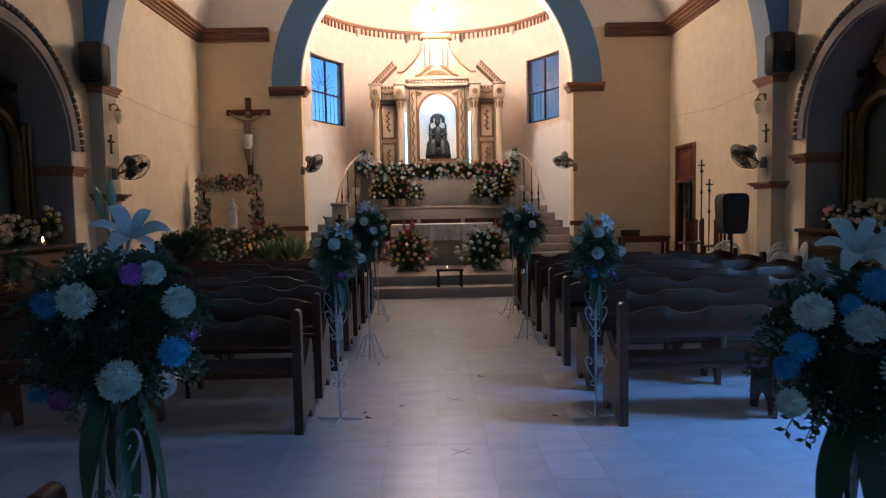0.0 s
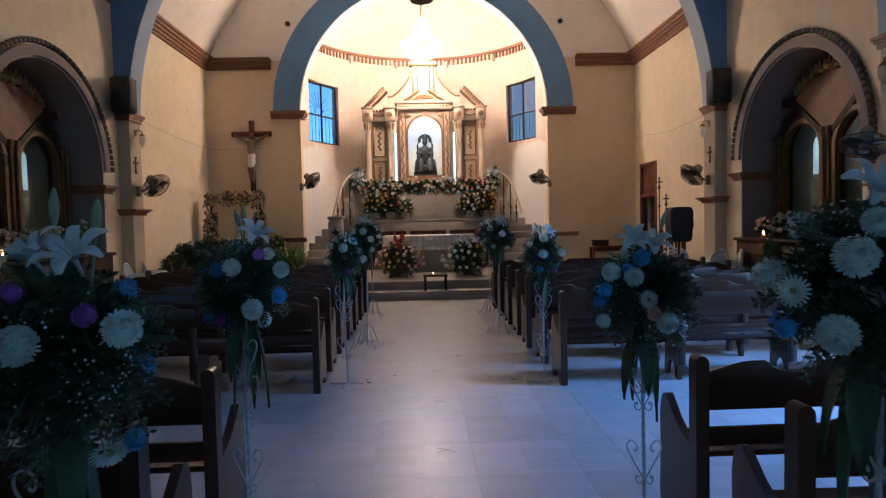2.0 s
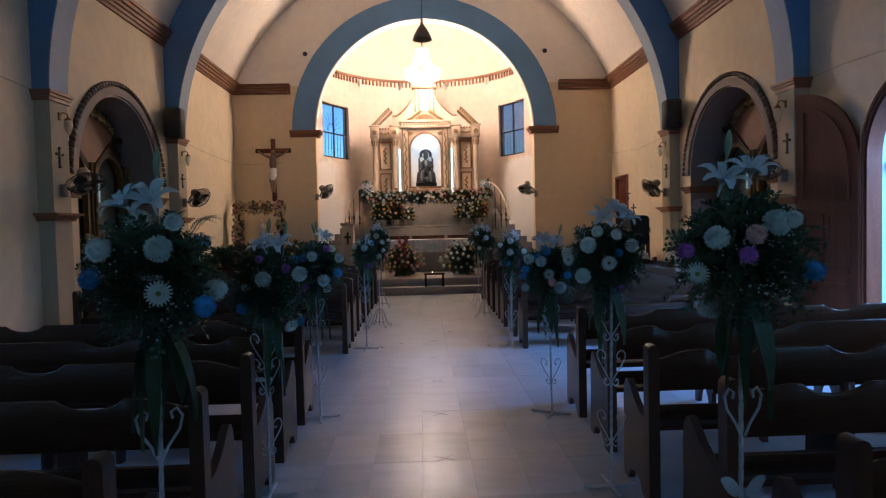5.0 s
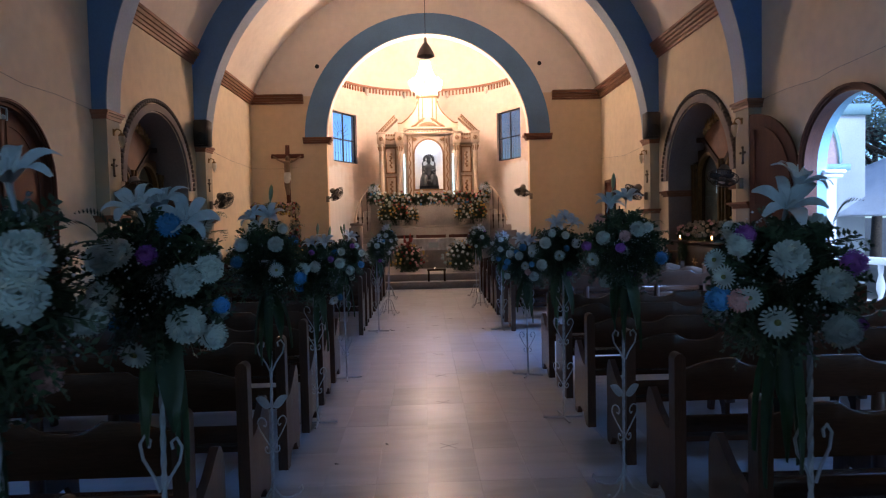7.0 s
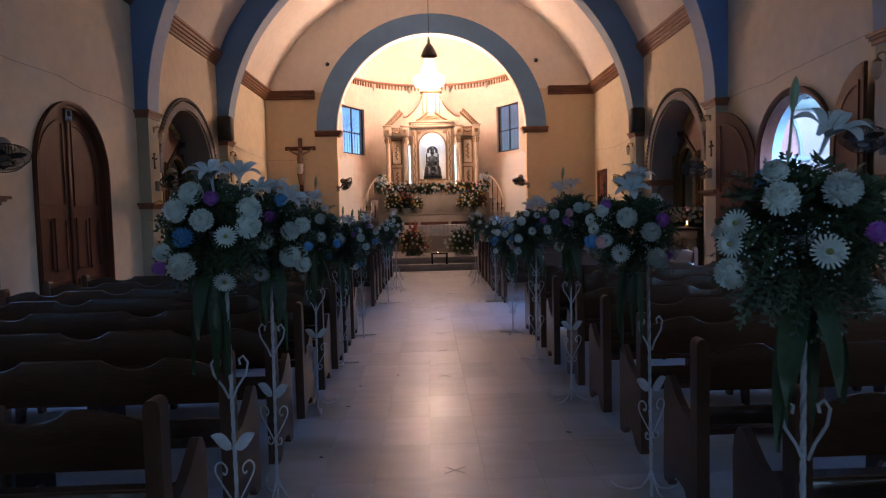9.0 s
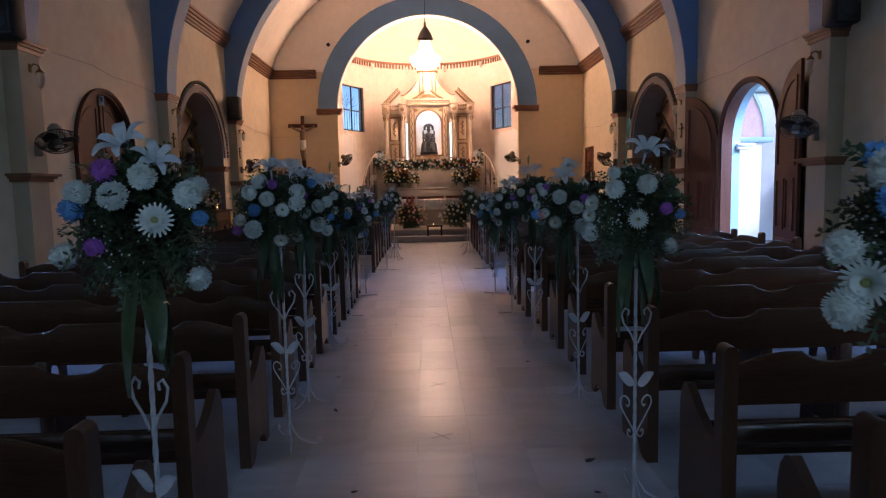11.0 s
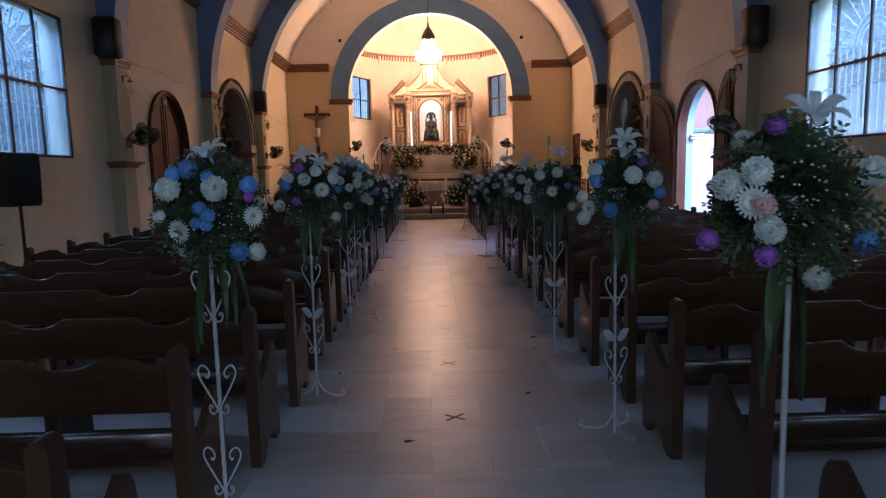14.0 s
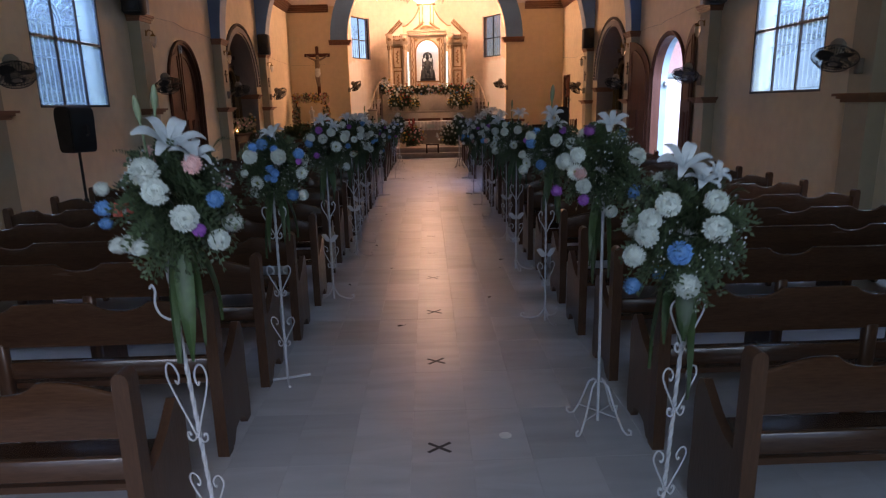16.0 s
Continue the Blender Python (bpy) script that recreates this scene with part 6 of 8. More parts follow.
        part("raking_moulding", Shape().strip(vee, [(y, z + 0.12) for y, z in vee], "x", lo_, hi_), MAT_DARKWOOD, t)
    r = random.Random(4)
    orn = Shape()
    for k in range(15):
        f = k / 14
        y = 7.55 + 1.66 * f
        z = 3.80 + 0.26 * math.sin(math.pi * f) + 0.03 * (k % 2)
        q = 0.05 + 0.03 * r.random()
        orn.tube([(xb - side * 0.22, y, z), (xb - side * 0.24, y - 0.05, z + 0.12), (xb - side * 0.23, y - 0.02, z + 0.22)], [0.04, 0.03, 0.006], 5)
        orn.ball((xb - side * 0.24, y, z), q, 4, 6)
        orn.tube([(xb - side * 0.24, y, z), (xb - side * 0.25, y + 0.04, z + 0.1), (xb - side * 0.25, y + 0.1, z + 0.09)], [0.025, 0.02, 0.008], 5)
    part("gilt_crest", orn, MAT_GILT, t, "gilt carved crest")
    # cabinet altar
    cab = thing("side_altar_cabinet", pose(0, 0, 0), "dark wooden altar cabinet with gilt framed panels", "cabinet", "side altar cabinets")
    lo_, hi_ = sorted((x - side * 0.12, x + side * 0.52))
    body_ob = part("body", Shape().box(lo_, 6.80, 0, hi_, 9.96, 1.18, 0.01), MAT_DARKWOOD, cab)
    lo_, hi_ = sorted((x - side * 0.18, x + side * 0.54))
    part("top", Shape().box(lo_, 6.78, 1.182, hi_, 9.98, 1.24, 0.012), MAT_DARKWOOD, cab)
    xf = x - side * 0.125
    for k, yc in enumerate((7.26, 8.17, 9.12)):
        if k != 1:
            rim = Shape()
            for a, b, e, d in ((yc - 0.42, yc + 0.42, 0.24, 0.285), (yc - 0.42, yc + 0.42, 0.955, 1.0), (yc - 0.42, yc - 0.375, 0.24, 1.0), (yc + 0.375, yc + 0.42, 0.24, 1.0)):
                lo2, hi2 = sorted((xf + side * 0.004, xf - side * 0.018))
                rim.box(lo2, a, e, hi2, b, d)
            part("gilt_panel_frame", rim, MAT_OLDGILT, body_ob, "tarnished gilt panel frame")
        star = Shape()
        zs = 0.78 if k == 1 else 0.70
        for j in range(8):
            a = math.tau * j / 8
            arm = 0.18 if j % 2 == 0 else 0.15
            star.add([(xf - side * 0.012, yc + 0.06 * math.cos(a + 0.39), zs + 0.06 * math.sin(a + 0.39)), (xf - side * 0.012, yc + arm * math.cos(a), zs + arm * math.sin(a)), (xf - side * 0.012, yc + 0.06 * math.cos(a - 0.39), zs + 0.06 * math.sin(a - 0.39)), (xf - side * 0.045, yc, zs)], [(0, 1, 3), (1, 2, 3)])
        part("gilt_star", star, MAT_GILT, body_ob, "gilt star ornament")
    # flowers and candles on it
    for k, (y, n, rr) in enumerate(((8.0, 44, 0.33), (8.62, 38, 0.30), (7.25, 26, 0.22))):
        posy("altar_flowers", x + side * 0.12, y, 1.24, rr, 0.235, n, [CREAM_MUM, CREAM_MUM, CREAM_MUM, CREAM_MUM, CREAM_MUM, CREAM_MUM, PINK_MUM], 60 + k + (5 if side > 0 else 0), "heap of cream roses and white blooms on an altar", face=(-side * 0.8, -0.3, 0))
    posy("altar_flowers", x + side * 0.2, 6.98 if side > 0 else 9.6, 1.24, 0.17, 0.30, 14, [MUM[0], CREAM_MUM, YELLOW_BLOOM], 70 + side, "tall vase bunch of white and yellow blooms", face=(-side * 0.8, -0.3, 0))
    hung = thing("hanging_greens", pose(x - side * 0.17, 8.72 if side > 0 else 8.3, 1.06), "dark trailing greenery hanging over the altar edge", "greenery")
    at(part("foliage", FERN[1], None, hung), Matrix.Diagonal((0.42, 0.95, 0.85, 1)))
    for k in range(5):
        at(part("trailing_leaf", STRAPS[k % 3], None, hung), pose(0, -0.16 + 0.08 * k, -0.05, 0, 0, 90 + 90 * side + 25 * (k - 2)) @ Matrix.Scale(0.55, 4))
    if side > 0:
        posy("altar_flowers", x + 0.16, 9.52, 1.24, 0.13, 0.19, 12, [CREAM_MUM, CREAM_MUM, PINK_MUM], 77, "small bunch of cream blooms behind a candle", face=(-0.8, -0.3, 0))
    for y in ((7.50, 9.13) if side > 0 else (9.02, 7.05)):
        candle(x - side * 0.06, y, 1.24)


YELLOW_BLOOM = bloom(0.045, 4, "yellow_chrysanthemum", MAT_YELLOW, 9)
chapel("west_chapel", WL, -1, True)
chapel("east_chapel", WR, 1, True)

# ---- sanctuary: raised shrine, stairs, altar ----
RX = 0.08
MAT_SHRINE = material("beige_shrine_plaster", (0.43, 0.36, 0.30), 0.75, vary=0.14, scale=1.5, fine=25, bump=0.12)
setting("shrine_platform", Shape().box(RX - 2.05, 15.85, DAIS - 0.02, RX + 2.05, 18.6, 2.52, 0.015), MAT_SHRINE, "tall plaster platform carrying the retable", "platform")
setting("shrine_ledge", Shape().box(RX - 1.75, 15.35, DAIS - 0.02, RX + 1.75, 15.852, 1.66, 0.01).box(RX - 1.85, 15.25, 1.66, RX + 1.85, 15.853, 1.74, 0.012), MAT_SHRINE, "plaster ledge before the shrine platform", "platform")
panel_s = Shape()
for k in range(3):
    panel_s.box(RX - 1.6 + 1.1 * k, 15.335, 0.9, RX - 0.6 + 1.1 * k, 15.352, 1.42, 0.006)
setting("ledge_panel", panel_s, MAT_DOOR, "reddish wooden panels on the ledge front", "panel")

for side in (-1, 1):
    st = thing("stairs", pose(0, 0, 0), "curving concrete steps rising beside the shrine", "stairs", "shrine stairs", "structure")
    n = 10
    for k in range(n):
        y0 = 14.75 + 0.24 * k
        x0, x1 = sorted((RX + side * 2.06, RX + side * min(3.28, 3.28 - 0.8 * (DAIS + 0.19 * (k + 1) - 1.17))))
        part("step", Shape().box(x0, y0, DAIS - 0.01, x1, min(17.5, y0 + (0.26 if k < n - 1 else 0.9)), DAIS + 0.19 * (k + 1), 0.012), MAT_STEP, st)
    rail = thing("handrail", pose(0, 0, 0), "curved white-painted stair handrail with spindles", "handrail", "stair handrails")
    a, b = Vector((RX + side * 2.48, 14.65, 1.86)), Vector((RX + side * 1.98, 15.95, 3.0))
    pts = [a.lerp(b, f) + Vector((side * 0.06 * math.sin(math.pi * f), 0, 0.28 * math.sin(math.pi * f * 0.9))) for f in (k / 12 for k in range(13))]
    part("rail", Shape().tube(pts, 0.03, 8), MAT_CREAM, rail)
    for k in (3, 6, 9):
        p = pts[k]
        foot = 1.9 + 0.1 * k
        part("spindle", Shape().lathe([(0.012, 0), (0.012, 0.2), (0.03, 0.26), (0.012, 0.32), (0.03, 0.42), (0.012, 0.5), (0.012, p.z - 1.6 - 0.0)], (p.x, p.y, 1.6), 8), MAT_DARKWOOD, rail)
    if side > 0:
        continue
    ped = thing("pedestal", pose(RX + side * 2.40, 14.62, DAIS), "square beige newel pedestal with dark cross", "pedestal", "stair pedestals")
    part("shaft", Shape().box(-0.17, -0.16, 0, 0.17, 0.16, 1.40, 0.01), MAT_SHRINE, ped)
    part("cap", Shape().box(-0.20, -0.2, 1.40, 0.20, 0.2, 1.48, 0.012), MAT_STEP, ped)
    if side < 0:
        part("cross", Shape().box(-0.03, -0.176, 0.85, 0.03, -0.158, 1.2).box(-0.1, -0.174, 1.03, 0.1, -0.159, 1.09), MAT_BLACK, ped, "small dark cross")

# retable
ret = thing("main_retable", pose(RX, 17.55, 2.521) @ Matrix.Diagonal((0.995, 1, 1.025, 1)), "cream and gilt carved altar retable with lit niche", "retable")


def rbox(name, x0, x1, z0, z1, y0, y1, mat=None, label="", bevel=0.012):
    return part(name, Shape().box(x0, y0, z0 - 2.52, x1, y1, z1 - 2.52, bevel), mat or MAT_CREAM, ret, label)


def zed(line):
    return [(x, z - 2.52) for x, z in line]


# central aedicule with arched niche
NB, NS, NH = 3.07, 4.30, 0.52
face = plate("niche_front", zed([(-0.80, 2.52), (0.80, 2.52), (0.80, 5.02), (-0.80, 5.02)]), [zed(arched(0, NH, NB, NS))], "y", -0.12, 0.05, MAT_CREAM)
part("niche_front", face, None, ret)
ins, outs = zed(arched(0, NH, NB, NS)), zed(arched(0, NH + 0.06, NB - 0.06, NS))
part("niche_rim", Shape().strip(ins + ins[:1], outs + outs[:1], "y", -0.15, -0.118), MAT_GOLD, ret, "gilt niche rim")
MAT_NICHE = material("white_satin_cloth", (0.85, 0.88, 0.90), 0.6, vary=0.06, scale=2, fine=12, bump=0.3)
tub = Shape()
rows = []
for k in range(17):
    a = math.pi * k / 16
    rows.append([(0.56 * math.cos(a), 0.05 + 0.42 * math.sin(a) + 0.012 * (k % 2), 3.0 - 2.52), (0.56 * math.cos(a), 0.05 + 0.42 * math.sin(a) + 0.012 * (k % 2), 4.95 - 2.52)])
tub.rings(rows, closed=False, smooth=True)
part("niche_back", tub, MAT_NICHE, ret, "white draped niche back")
part("niche_cap", Shape().box(-0.56, 0.051, 4.93 - 2.52, 0.56, 0.47, 4.97 - 2.52), MAT_NICHE, ret)
rbox("niche_floor", -0.56, 0.56, 2.98, 3.06, -0.10, 0.46)
for sg in (-1, 1):
    rope = Shape()
    pts = [(sg * 0.69 + 0.028 * math.cos(k * 0.9), -0.135 + 0.02 * math.sin(k * 0.9), 2.75 + k * 0.045 - 2.52) for k in range(48)]
    rope.tube(pts, 0.022, 5)
    part("vine_column", rope, MAT_GOLD, ret, "gilt twisted vine")
    rbox("corner_strip", *sorted((sg * 0.60, sg * 0.565)), 2.6, 4.9, -0.15, -0.12, MAT_GOLD)
    rbox("corner_strip", *sorted((sg * 0.79, sg * 0.76)), 2.6, 5.0, -0.15, -0.12, MAT_GOLD)
    wing = Shape()
    for j in range(5):
        wing.tube([(sg * 0.44, -0.13, 4.86 - 2.52), (sg * (0.50 + 0.03 * j), -0.15, 4.80 + 0.03 * j - 2.52), (sg * (0.60), -0.14, 4.80 + 0.045 * j - 2.52)], [0.03, 0.025, 0.008], 5)
    part("wing_ornament", wing, MAT_GOLD, ret, "gilt winged ornament")
rbox("cornice", -0.86, 0.86, 5.02, 5.10, -0.20, 0.10)
rbox("cornice", -0.90, 0.90, 5.20, 5.27, -0.205, 0.10)
rbox("frieze", -0.84, 0.84, 5.10, 5.19, -0.16, 0.10)
for k in range(17):
    rbox("dentil", -0.82 + 0.1 * k, -0.82 + 0.1 * k + 0.05, 5.105, 5.185, -0.195, -0.155, bevel=0.004)
for sg in (-1, 1):
    part("scroll_pediment", Shape().tube([(sg * 0.62, -0.16, 5.30 - 2.52), (sg * 0.45, -0.17, 5.36 - 2.52), (sg * 0.28, -0.17, 5.50 - 2.52), (sg * 0.17, -0.17, 5.58 - 2.52), (sg * 0.10, -0.17, 5.58 - 2.52)], [0.03, 0.045, 0.05, 0.045, 0.02], 8), MAT_GOLD, ret, "gilt scroll")
orn = Shape()
for k in range(9):
    a = math.pi * k / 8
    orn.tube([(0, -0.15, 5.36 - 2.52), (0.16 * math.cos(a), -0.17, 5.36 + 0.1 * math.sin(a) - 2.52), (0.34 * math.cos(a), -0.15, 5.33 + 0.11 * math.sin(a) - 2.52)], [0.03, 0.03, 0.008], 5)
part("crest_ornament", orn, MAT_GOLD, ret, "gilt leafy crest")
# outline of the bell-shaped gable above the entablature
FLARE = [(1.12, 5.47), (1.04, 5.46)] + [(0.37 + 0.60 * (1 - math.sin(math.pi / 2 * f)) ** 0.9, 5.47 + 0.78 * f ** 1.15) for f in (k / 14 for k in range(15))]
# wings with columns and framed panels
for sg in (-1, 1):
    rbox("wing_panel", *sorted((sg * 0.80, sg * 1.84)), 2.52, 4.70, 0.02, 0.30)
    for xc, r_ in ((1.74, 0.085), (1.06, 0.085)):
        col = Shape().lathe([(0.11, 2.62), (0.11, 2.68), (r_, 2.72), (r_ * 0.94, 4.38), (r_ * 1.05, 4.42), (0.10, 4.5), (0.12, 4.66), (0.12, 4.70)], (sg * xc, -0.10, -2.52), 16)
        column = part("column", col, MAT_CREAM, ret)
        cap = Shape()
        for j in range(8):
            a = math.tau * j / 8
            cap.tube([(sg * xc + 0.08 * math.cos(a), -0.10 + 0.08 * math.sin(a), 4.44 - 2.52), (sg * xc + 0.105 * math.cos(a), -0.10 + 0.105 * math.sin(a), 4.56 - 2.52), (sg * xc + 0.135 * math.cos(a), -0.10 + 0.135 * math.sin(a), 4.62 - 2.52)], [0.02, 0.026, 0.01], 5)
        part("capital", cap, MAT_GOLD, column, "gilt leafy capital")
        block = rbox("entablature_block", sg * xc - 0.15, sg * xc + 0.15, 4.70, 5.06, -0.25, 0.28)
        rosette = Shape()
        for j in range(8):
            a = math.tau * j / 8
            rosette.ball((sg * xc + 0.06 * math.cos(a), -0.255, 4.88 + 0.06 * math.sin(a) - 2.52), 0.024, 4, 6)
        rosette.ball((sg * xc, -0.255, 4.88 - 2.52), 0.035, 4, 6)
        part("rosette", rosette, MAT_GOLD, block, "gilt rosette")
        rbox("block_cap", sg * xc - 0.18, sg * xc + 0.18, 5.06, 5.12, -0.28, 0.28)
    rbox("entablature", *sorted((sg * 1.21, sg * 1.59)), 4.70, 5.06, -0.12, 0.28)
    fx = sg * 1.40
    swag = Shape()
    for k in range(5):
        swag.ball((fx - 0.13 + 0.065 * k, -0.13, 4.88 - 0.03 * math.sin(math.pi * k / 4) - 2.52), 0.035, 4, 6)
    part("swag", swag, MAT_GOLD, ret, "gilt swag")
    for j in range(4):
        rbox("dentil", fx - 0.17 + 0.095 * j, fx - 0.12 + 0.095 * j, 4.98, 5.05, -0.16, -0.118, MAT_GOLD, bevel=0.004)
    for z0, z1 in ((2.66, 3.55), (3.65, 4.60)):
        rim = Shape()
        for a, b, c, d in ((fx - 0.2, fx + 0.2, z0, z0 + 0.05), (fx - 0.2, fx + 0.2, z1 - 0.05, z1), (fx - 0.2, fx - 0.15, z0, z1), (fx + 0.15, fx + 0.2, z0, z1)):
            rim.box(a, -0.03, c - 2.52, b, 0.022, d - 2.52, 0.006)
        frame_ob = part("panel_frame", rim, MAT_GOLD, ret, "gilt panel frame")
        orn = Shape()
        zc2 = (z0 + z1) / 2
        for k in range(7):
            zz = zc2 - 0.24 + 0.08 * k
            orn.ball((fx + 0.02 * (-1) ** k, -0.002, zz - 2.52), 0.045, 4, 6)
        part("panel_ornament", orn, MAT_GOLD, frame_ob, "gilt foliage drop")
    for (xa, za), (xb, zb), w, mat_, nm in (((1.84, 5.13), (1.23, 5.72), 0.018, MAT_GOLD, "raking_edge"), ((1.63, 5.13), (1.13, 5.60), 0.016, MAT_GOLD, "raking_edge"), ((1.735, 5.13), (1.18, 5.66), 0.07, MAT_CREAM, "raking_piece")):
        dx, dz = (xb - xa), (zb - za)
        ln = math.hypot(dx, dz)
        ox, oz = -dz / ln * w, dx / ln * w
        out = 0.0 if nm == "raking_piece" else 0.05
        part(nm, Shape().prism(zed([(sg * (xa - ox), za - oz), (sg * (xb - ox), zb - oz), (sg * (xb + ox), zb + oz), (sg * (xa + ox), za + oz)]), "y", -0.10 - out, 0.2 - out), mat_, ret)
    for k in range(8):
        f = (k + 0.7) / 8.4
        x, z = sg * (1.745 - 0.555 * f), 5.135 + 0.53 * f
        part("dentil", Shape().box(x - 0.022, -0.14, z - 0.03 - 2.52, x + 0.022, -0.098, z + 0.04 - 2.52, 0.004), MAT_GOLD, ret)
    part("flared_edge", Shape().tube([(sg * x, 0.06, z - 2.52) for x, z in FLARE], 0.024, 6), MAT_GOLD, ret, "gilt flared edge")
spire_l = [(-1.12, 5.1)] + [(-x, z) for x, z in FLARE] + [(-0.37, 6.42)]
part("flared_gable", Shape().strip(zed(spire_l), zed([(-x, z) for x, z in spire_l]), "y", 0.08, 0.25), MAT_CREAM, ret)
rbox("gable_cap", -0.43, 0.43, 6.36, 6.42, 0.0, 0.3, MAT_GOLD)
rbox("gable_cap", -0.40, 0.40, 6.42, 6.50, 0.01, 0.29)
for x in (-0.345, -0.205, 0.165, 0.305):
    rbox("gable_pilaster", x, x + 0.04, 5.50, 6.36, 0.03, 0.09, MAT_GOLD)
rbox("plinth", -1.92, 1.92, 2.522, 2.62, -0.22, 0.3)
MAT_TUBE = glow("fluorescent_tube", (0.62, 0.92, 1.0), 1.5)
for sg in (-1, 1):
    tb = thing("fluorescent_tube_light", pose(RX + sg * 0.90, 17.50, 0.04), "glowing cool white fluorescent tube beside the niche", "lamp", "niche tube lights")
    part("tube", Shape().tube([(0, 0, 2.70), (0, 0, 4.35)], 0.028, 8), MAT_TUBE, tb)
    part("batten", Shape().box(-0.02, 0.018, 2.66, 0.02, 0.05, 4.40), MAT_CREAM, tb)

# seated statue, one plain mesh
MAT_STATUE = material("dark_bronze_statue", (0.05, 0.06, 0.075), 0.45, metal=0.4, vary=0.2, scale=8, fine=40, bump=0.3)
st = Shape()
st.box(-0.36, -0.12, 0, 0.36, 0.26, 0.14, 0.01)
st.box(-0.22, 0.02, 0.14, 0.22, 0.24, 0.62, 0.02)
for sg in (-1, 1):
    st.tube([(sg * 0.23, 0.2, 0.14), (sg * 0.23, 0.2, 0.98), (sg * 0.21, 0.2, 1.06)], [0.03, 0.03, 0.012], 6)
    st.tube([(sg * 0.14, -0.12, 0.14), (sg * 0.15, -0.1, 0.4), (sg * 0.12, 0.05, 0.56)], [0.11, 0.10, 0.10], 8)
    st.tube([(sg * 0.15, 0.06, 0.86), (sg * 0.22, 0.0, 0.72), (sg * 0.1, -0.12, 0.66)], [0.06, 0.055, 0.04], 8)
    st.tube([(sg * 0.28, -0.1, 0.14), (sg * 0.26, -0.1, 0.42), (sg * 0.25, -0.08, 0.52)], [0.07, 0.06, 0.03], 7)
st.lathe([(0.19, 0.5), (0.18, 0.68), (0.17, 0.8), (0.13, 0.9), (0.05, 0.95), (0.05, 1.0)], (0, 0.08, 0), 12)
st.ball((0, 0.06, 1.06), 0.085, 6, 10, 1.15)
st.lathe([(0.08, 1.12), (0.085, 1.18), (0.05, 1.26), (0.01, 1.32)], (0, 0.06, 0), 10)
halo = [(0.21 * math.cos(a) * (1 + 0.06 * (k % 2)), 1.12 + 0.19 * math.sin(a) * (1 + 0.06 * (k % 2))) for k, a in ((k, math.pi * (-0.15 + 1.3 * k / 22)) for k in range(23))]
st.strip([(x * 0.55, 1.12 + (z - 1.12) * 0.55) for x, z in halo], halo, "y", 0.10, 0.125)
st.ball((0, -0.14, 0.24), 0.12, 5, 9, 0.9)
tagged(at(part("statue", st, MAT_STATUE), pose(RX, 17.62, 3.077)), "dark seated statue with halo in the lit niche", "statue")


# garland along the platform edge
def low_bloom(radius, name, mat, seed=1):
    return bloom(radius, 3, name, mat, seed)


SMALLS = [low_bloom(0.05, "white_bloom", MAT_MUM, 1), low_bloom(0.045, "cream_bloom", CREAM_MUM.materials[0], 2), low_bloom(0.045, "pink_bloom", MAT_PINK, 3), low_bloom(0.045, "yellow_bloom", MAT_YELLOW, 4), low_bloom(0.042, "red_bloom", MAT_RED, 5), low_bloom(0.04, "blue_bloom", MAT_BLUEF, 6)]
W, C, P, Y, R, B = SMALLS
D = low_bloom(0.045, "rust_bloom", material("rust_pink_flower", (0.26, 0.13, 0.085), 0.65, vary=0.15, scale=9, obj_random=0.3), 7)
r = random.Random(77)
gar = thing("flower_garland", pose(RX, 15.84, 2.52), "long garland of white, cream and pink blooms", "garland")
for k in range(17):
    x = -1.95 + 3.9 * k / 16
    at(part("foliage", FERN[k % 4], None, gar), pose(x, -0.02, 0.12 + (0.20 if k in (0, 16) else 0), 0, 0, 50 * k) @ Matrix.Diagonal((0.95, 0.6, 0.9 if k not in (0, 16) else 1.5, 1)))
for k in range(240):
    end = r.random() < 0.22
    x = r.choice((-1, 1)) * r.uniform(1.65, 2.05) if end else r.uniform(-1.9, 1.9)
    z = r.uniform(-0.02, 0.62) if end else r.uniform(-0.06, 0.40)
    y = -0.10 - 0.10 * math.cos(max(-1.5, min(1.5, (z - 0.12) * 5)))
    m = r.choice((W, W, W, C, C, P, R, B, Y, W))
    at(part(m.name, m, None, gar), Matrix.Translation((x, y, z)) @ aim((r.uniform(-.4, .4), -1, r.uniform(-.2, .8)), r.uniform(0, 6)) @ Matrix.Scale(r.uniform(0.7, 1.2), 4))


for sg in (-1, 1):
    for k in range(5):
        a = 1.2 * k
        at(part("lily", LILY, None, gar), Matrix.Translation((sg * 1.88 + 0.13 * math.cos(a), -0.2, 0.34 + 0.10 * math.sin(a) + 0.05 * k)) @ aim((0.6 * math.cos(a), -1, 0.5 + 0.3 * math.sin(a)), k) @ Matrix.Scale(1.15, 4))
MAT_GLAD = material("dark_red_spike_flower", (0.42, 0.06, 0.045), 0.6, vary=0.2, scale=8, island=0.3)
GLAD = Shape().tube([(0, 0, 0), (0.01, 0, 0.45)], 0.006, 5)
for k in range(16):
    f, a = k / 15, 2.4 * k
    GLAD.ball((0.03 * math.cos(a) * (1.2 - f), 0.03 * math.sin(a) * (1.2 - f), 0.12 + 0.34 * f), 0.038 * (1.1 - 0.7 * f), 4, 6, 1.3)
GLAD = GLAD.mesh("red_flower_spike", MAT_GLAD)


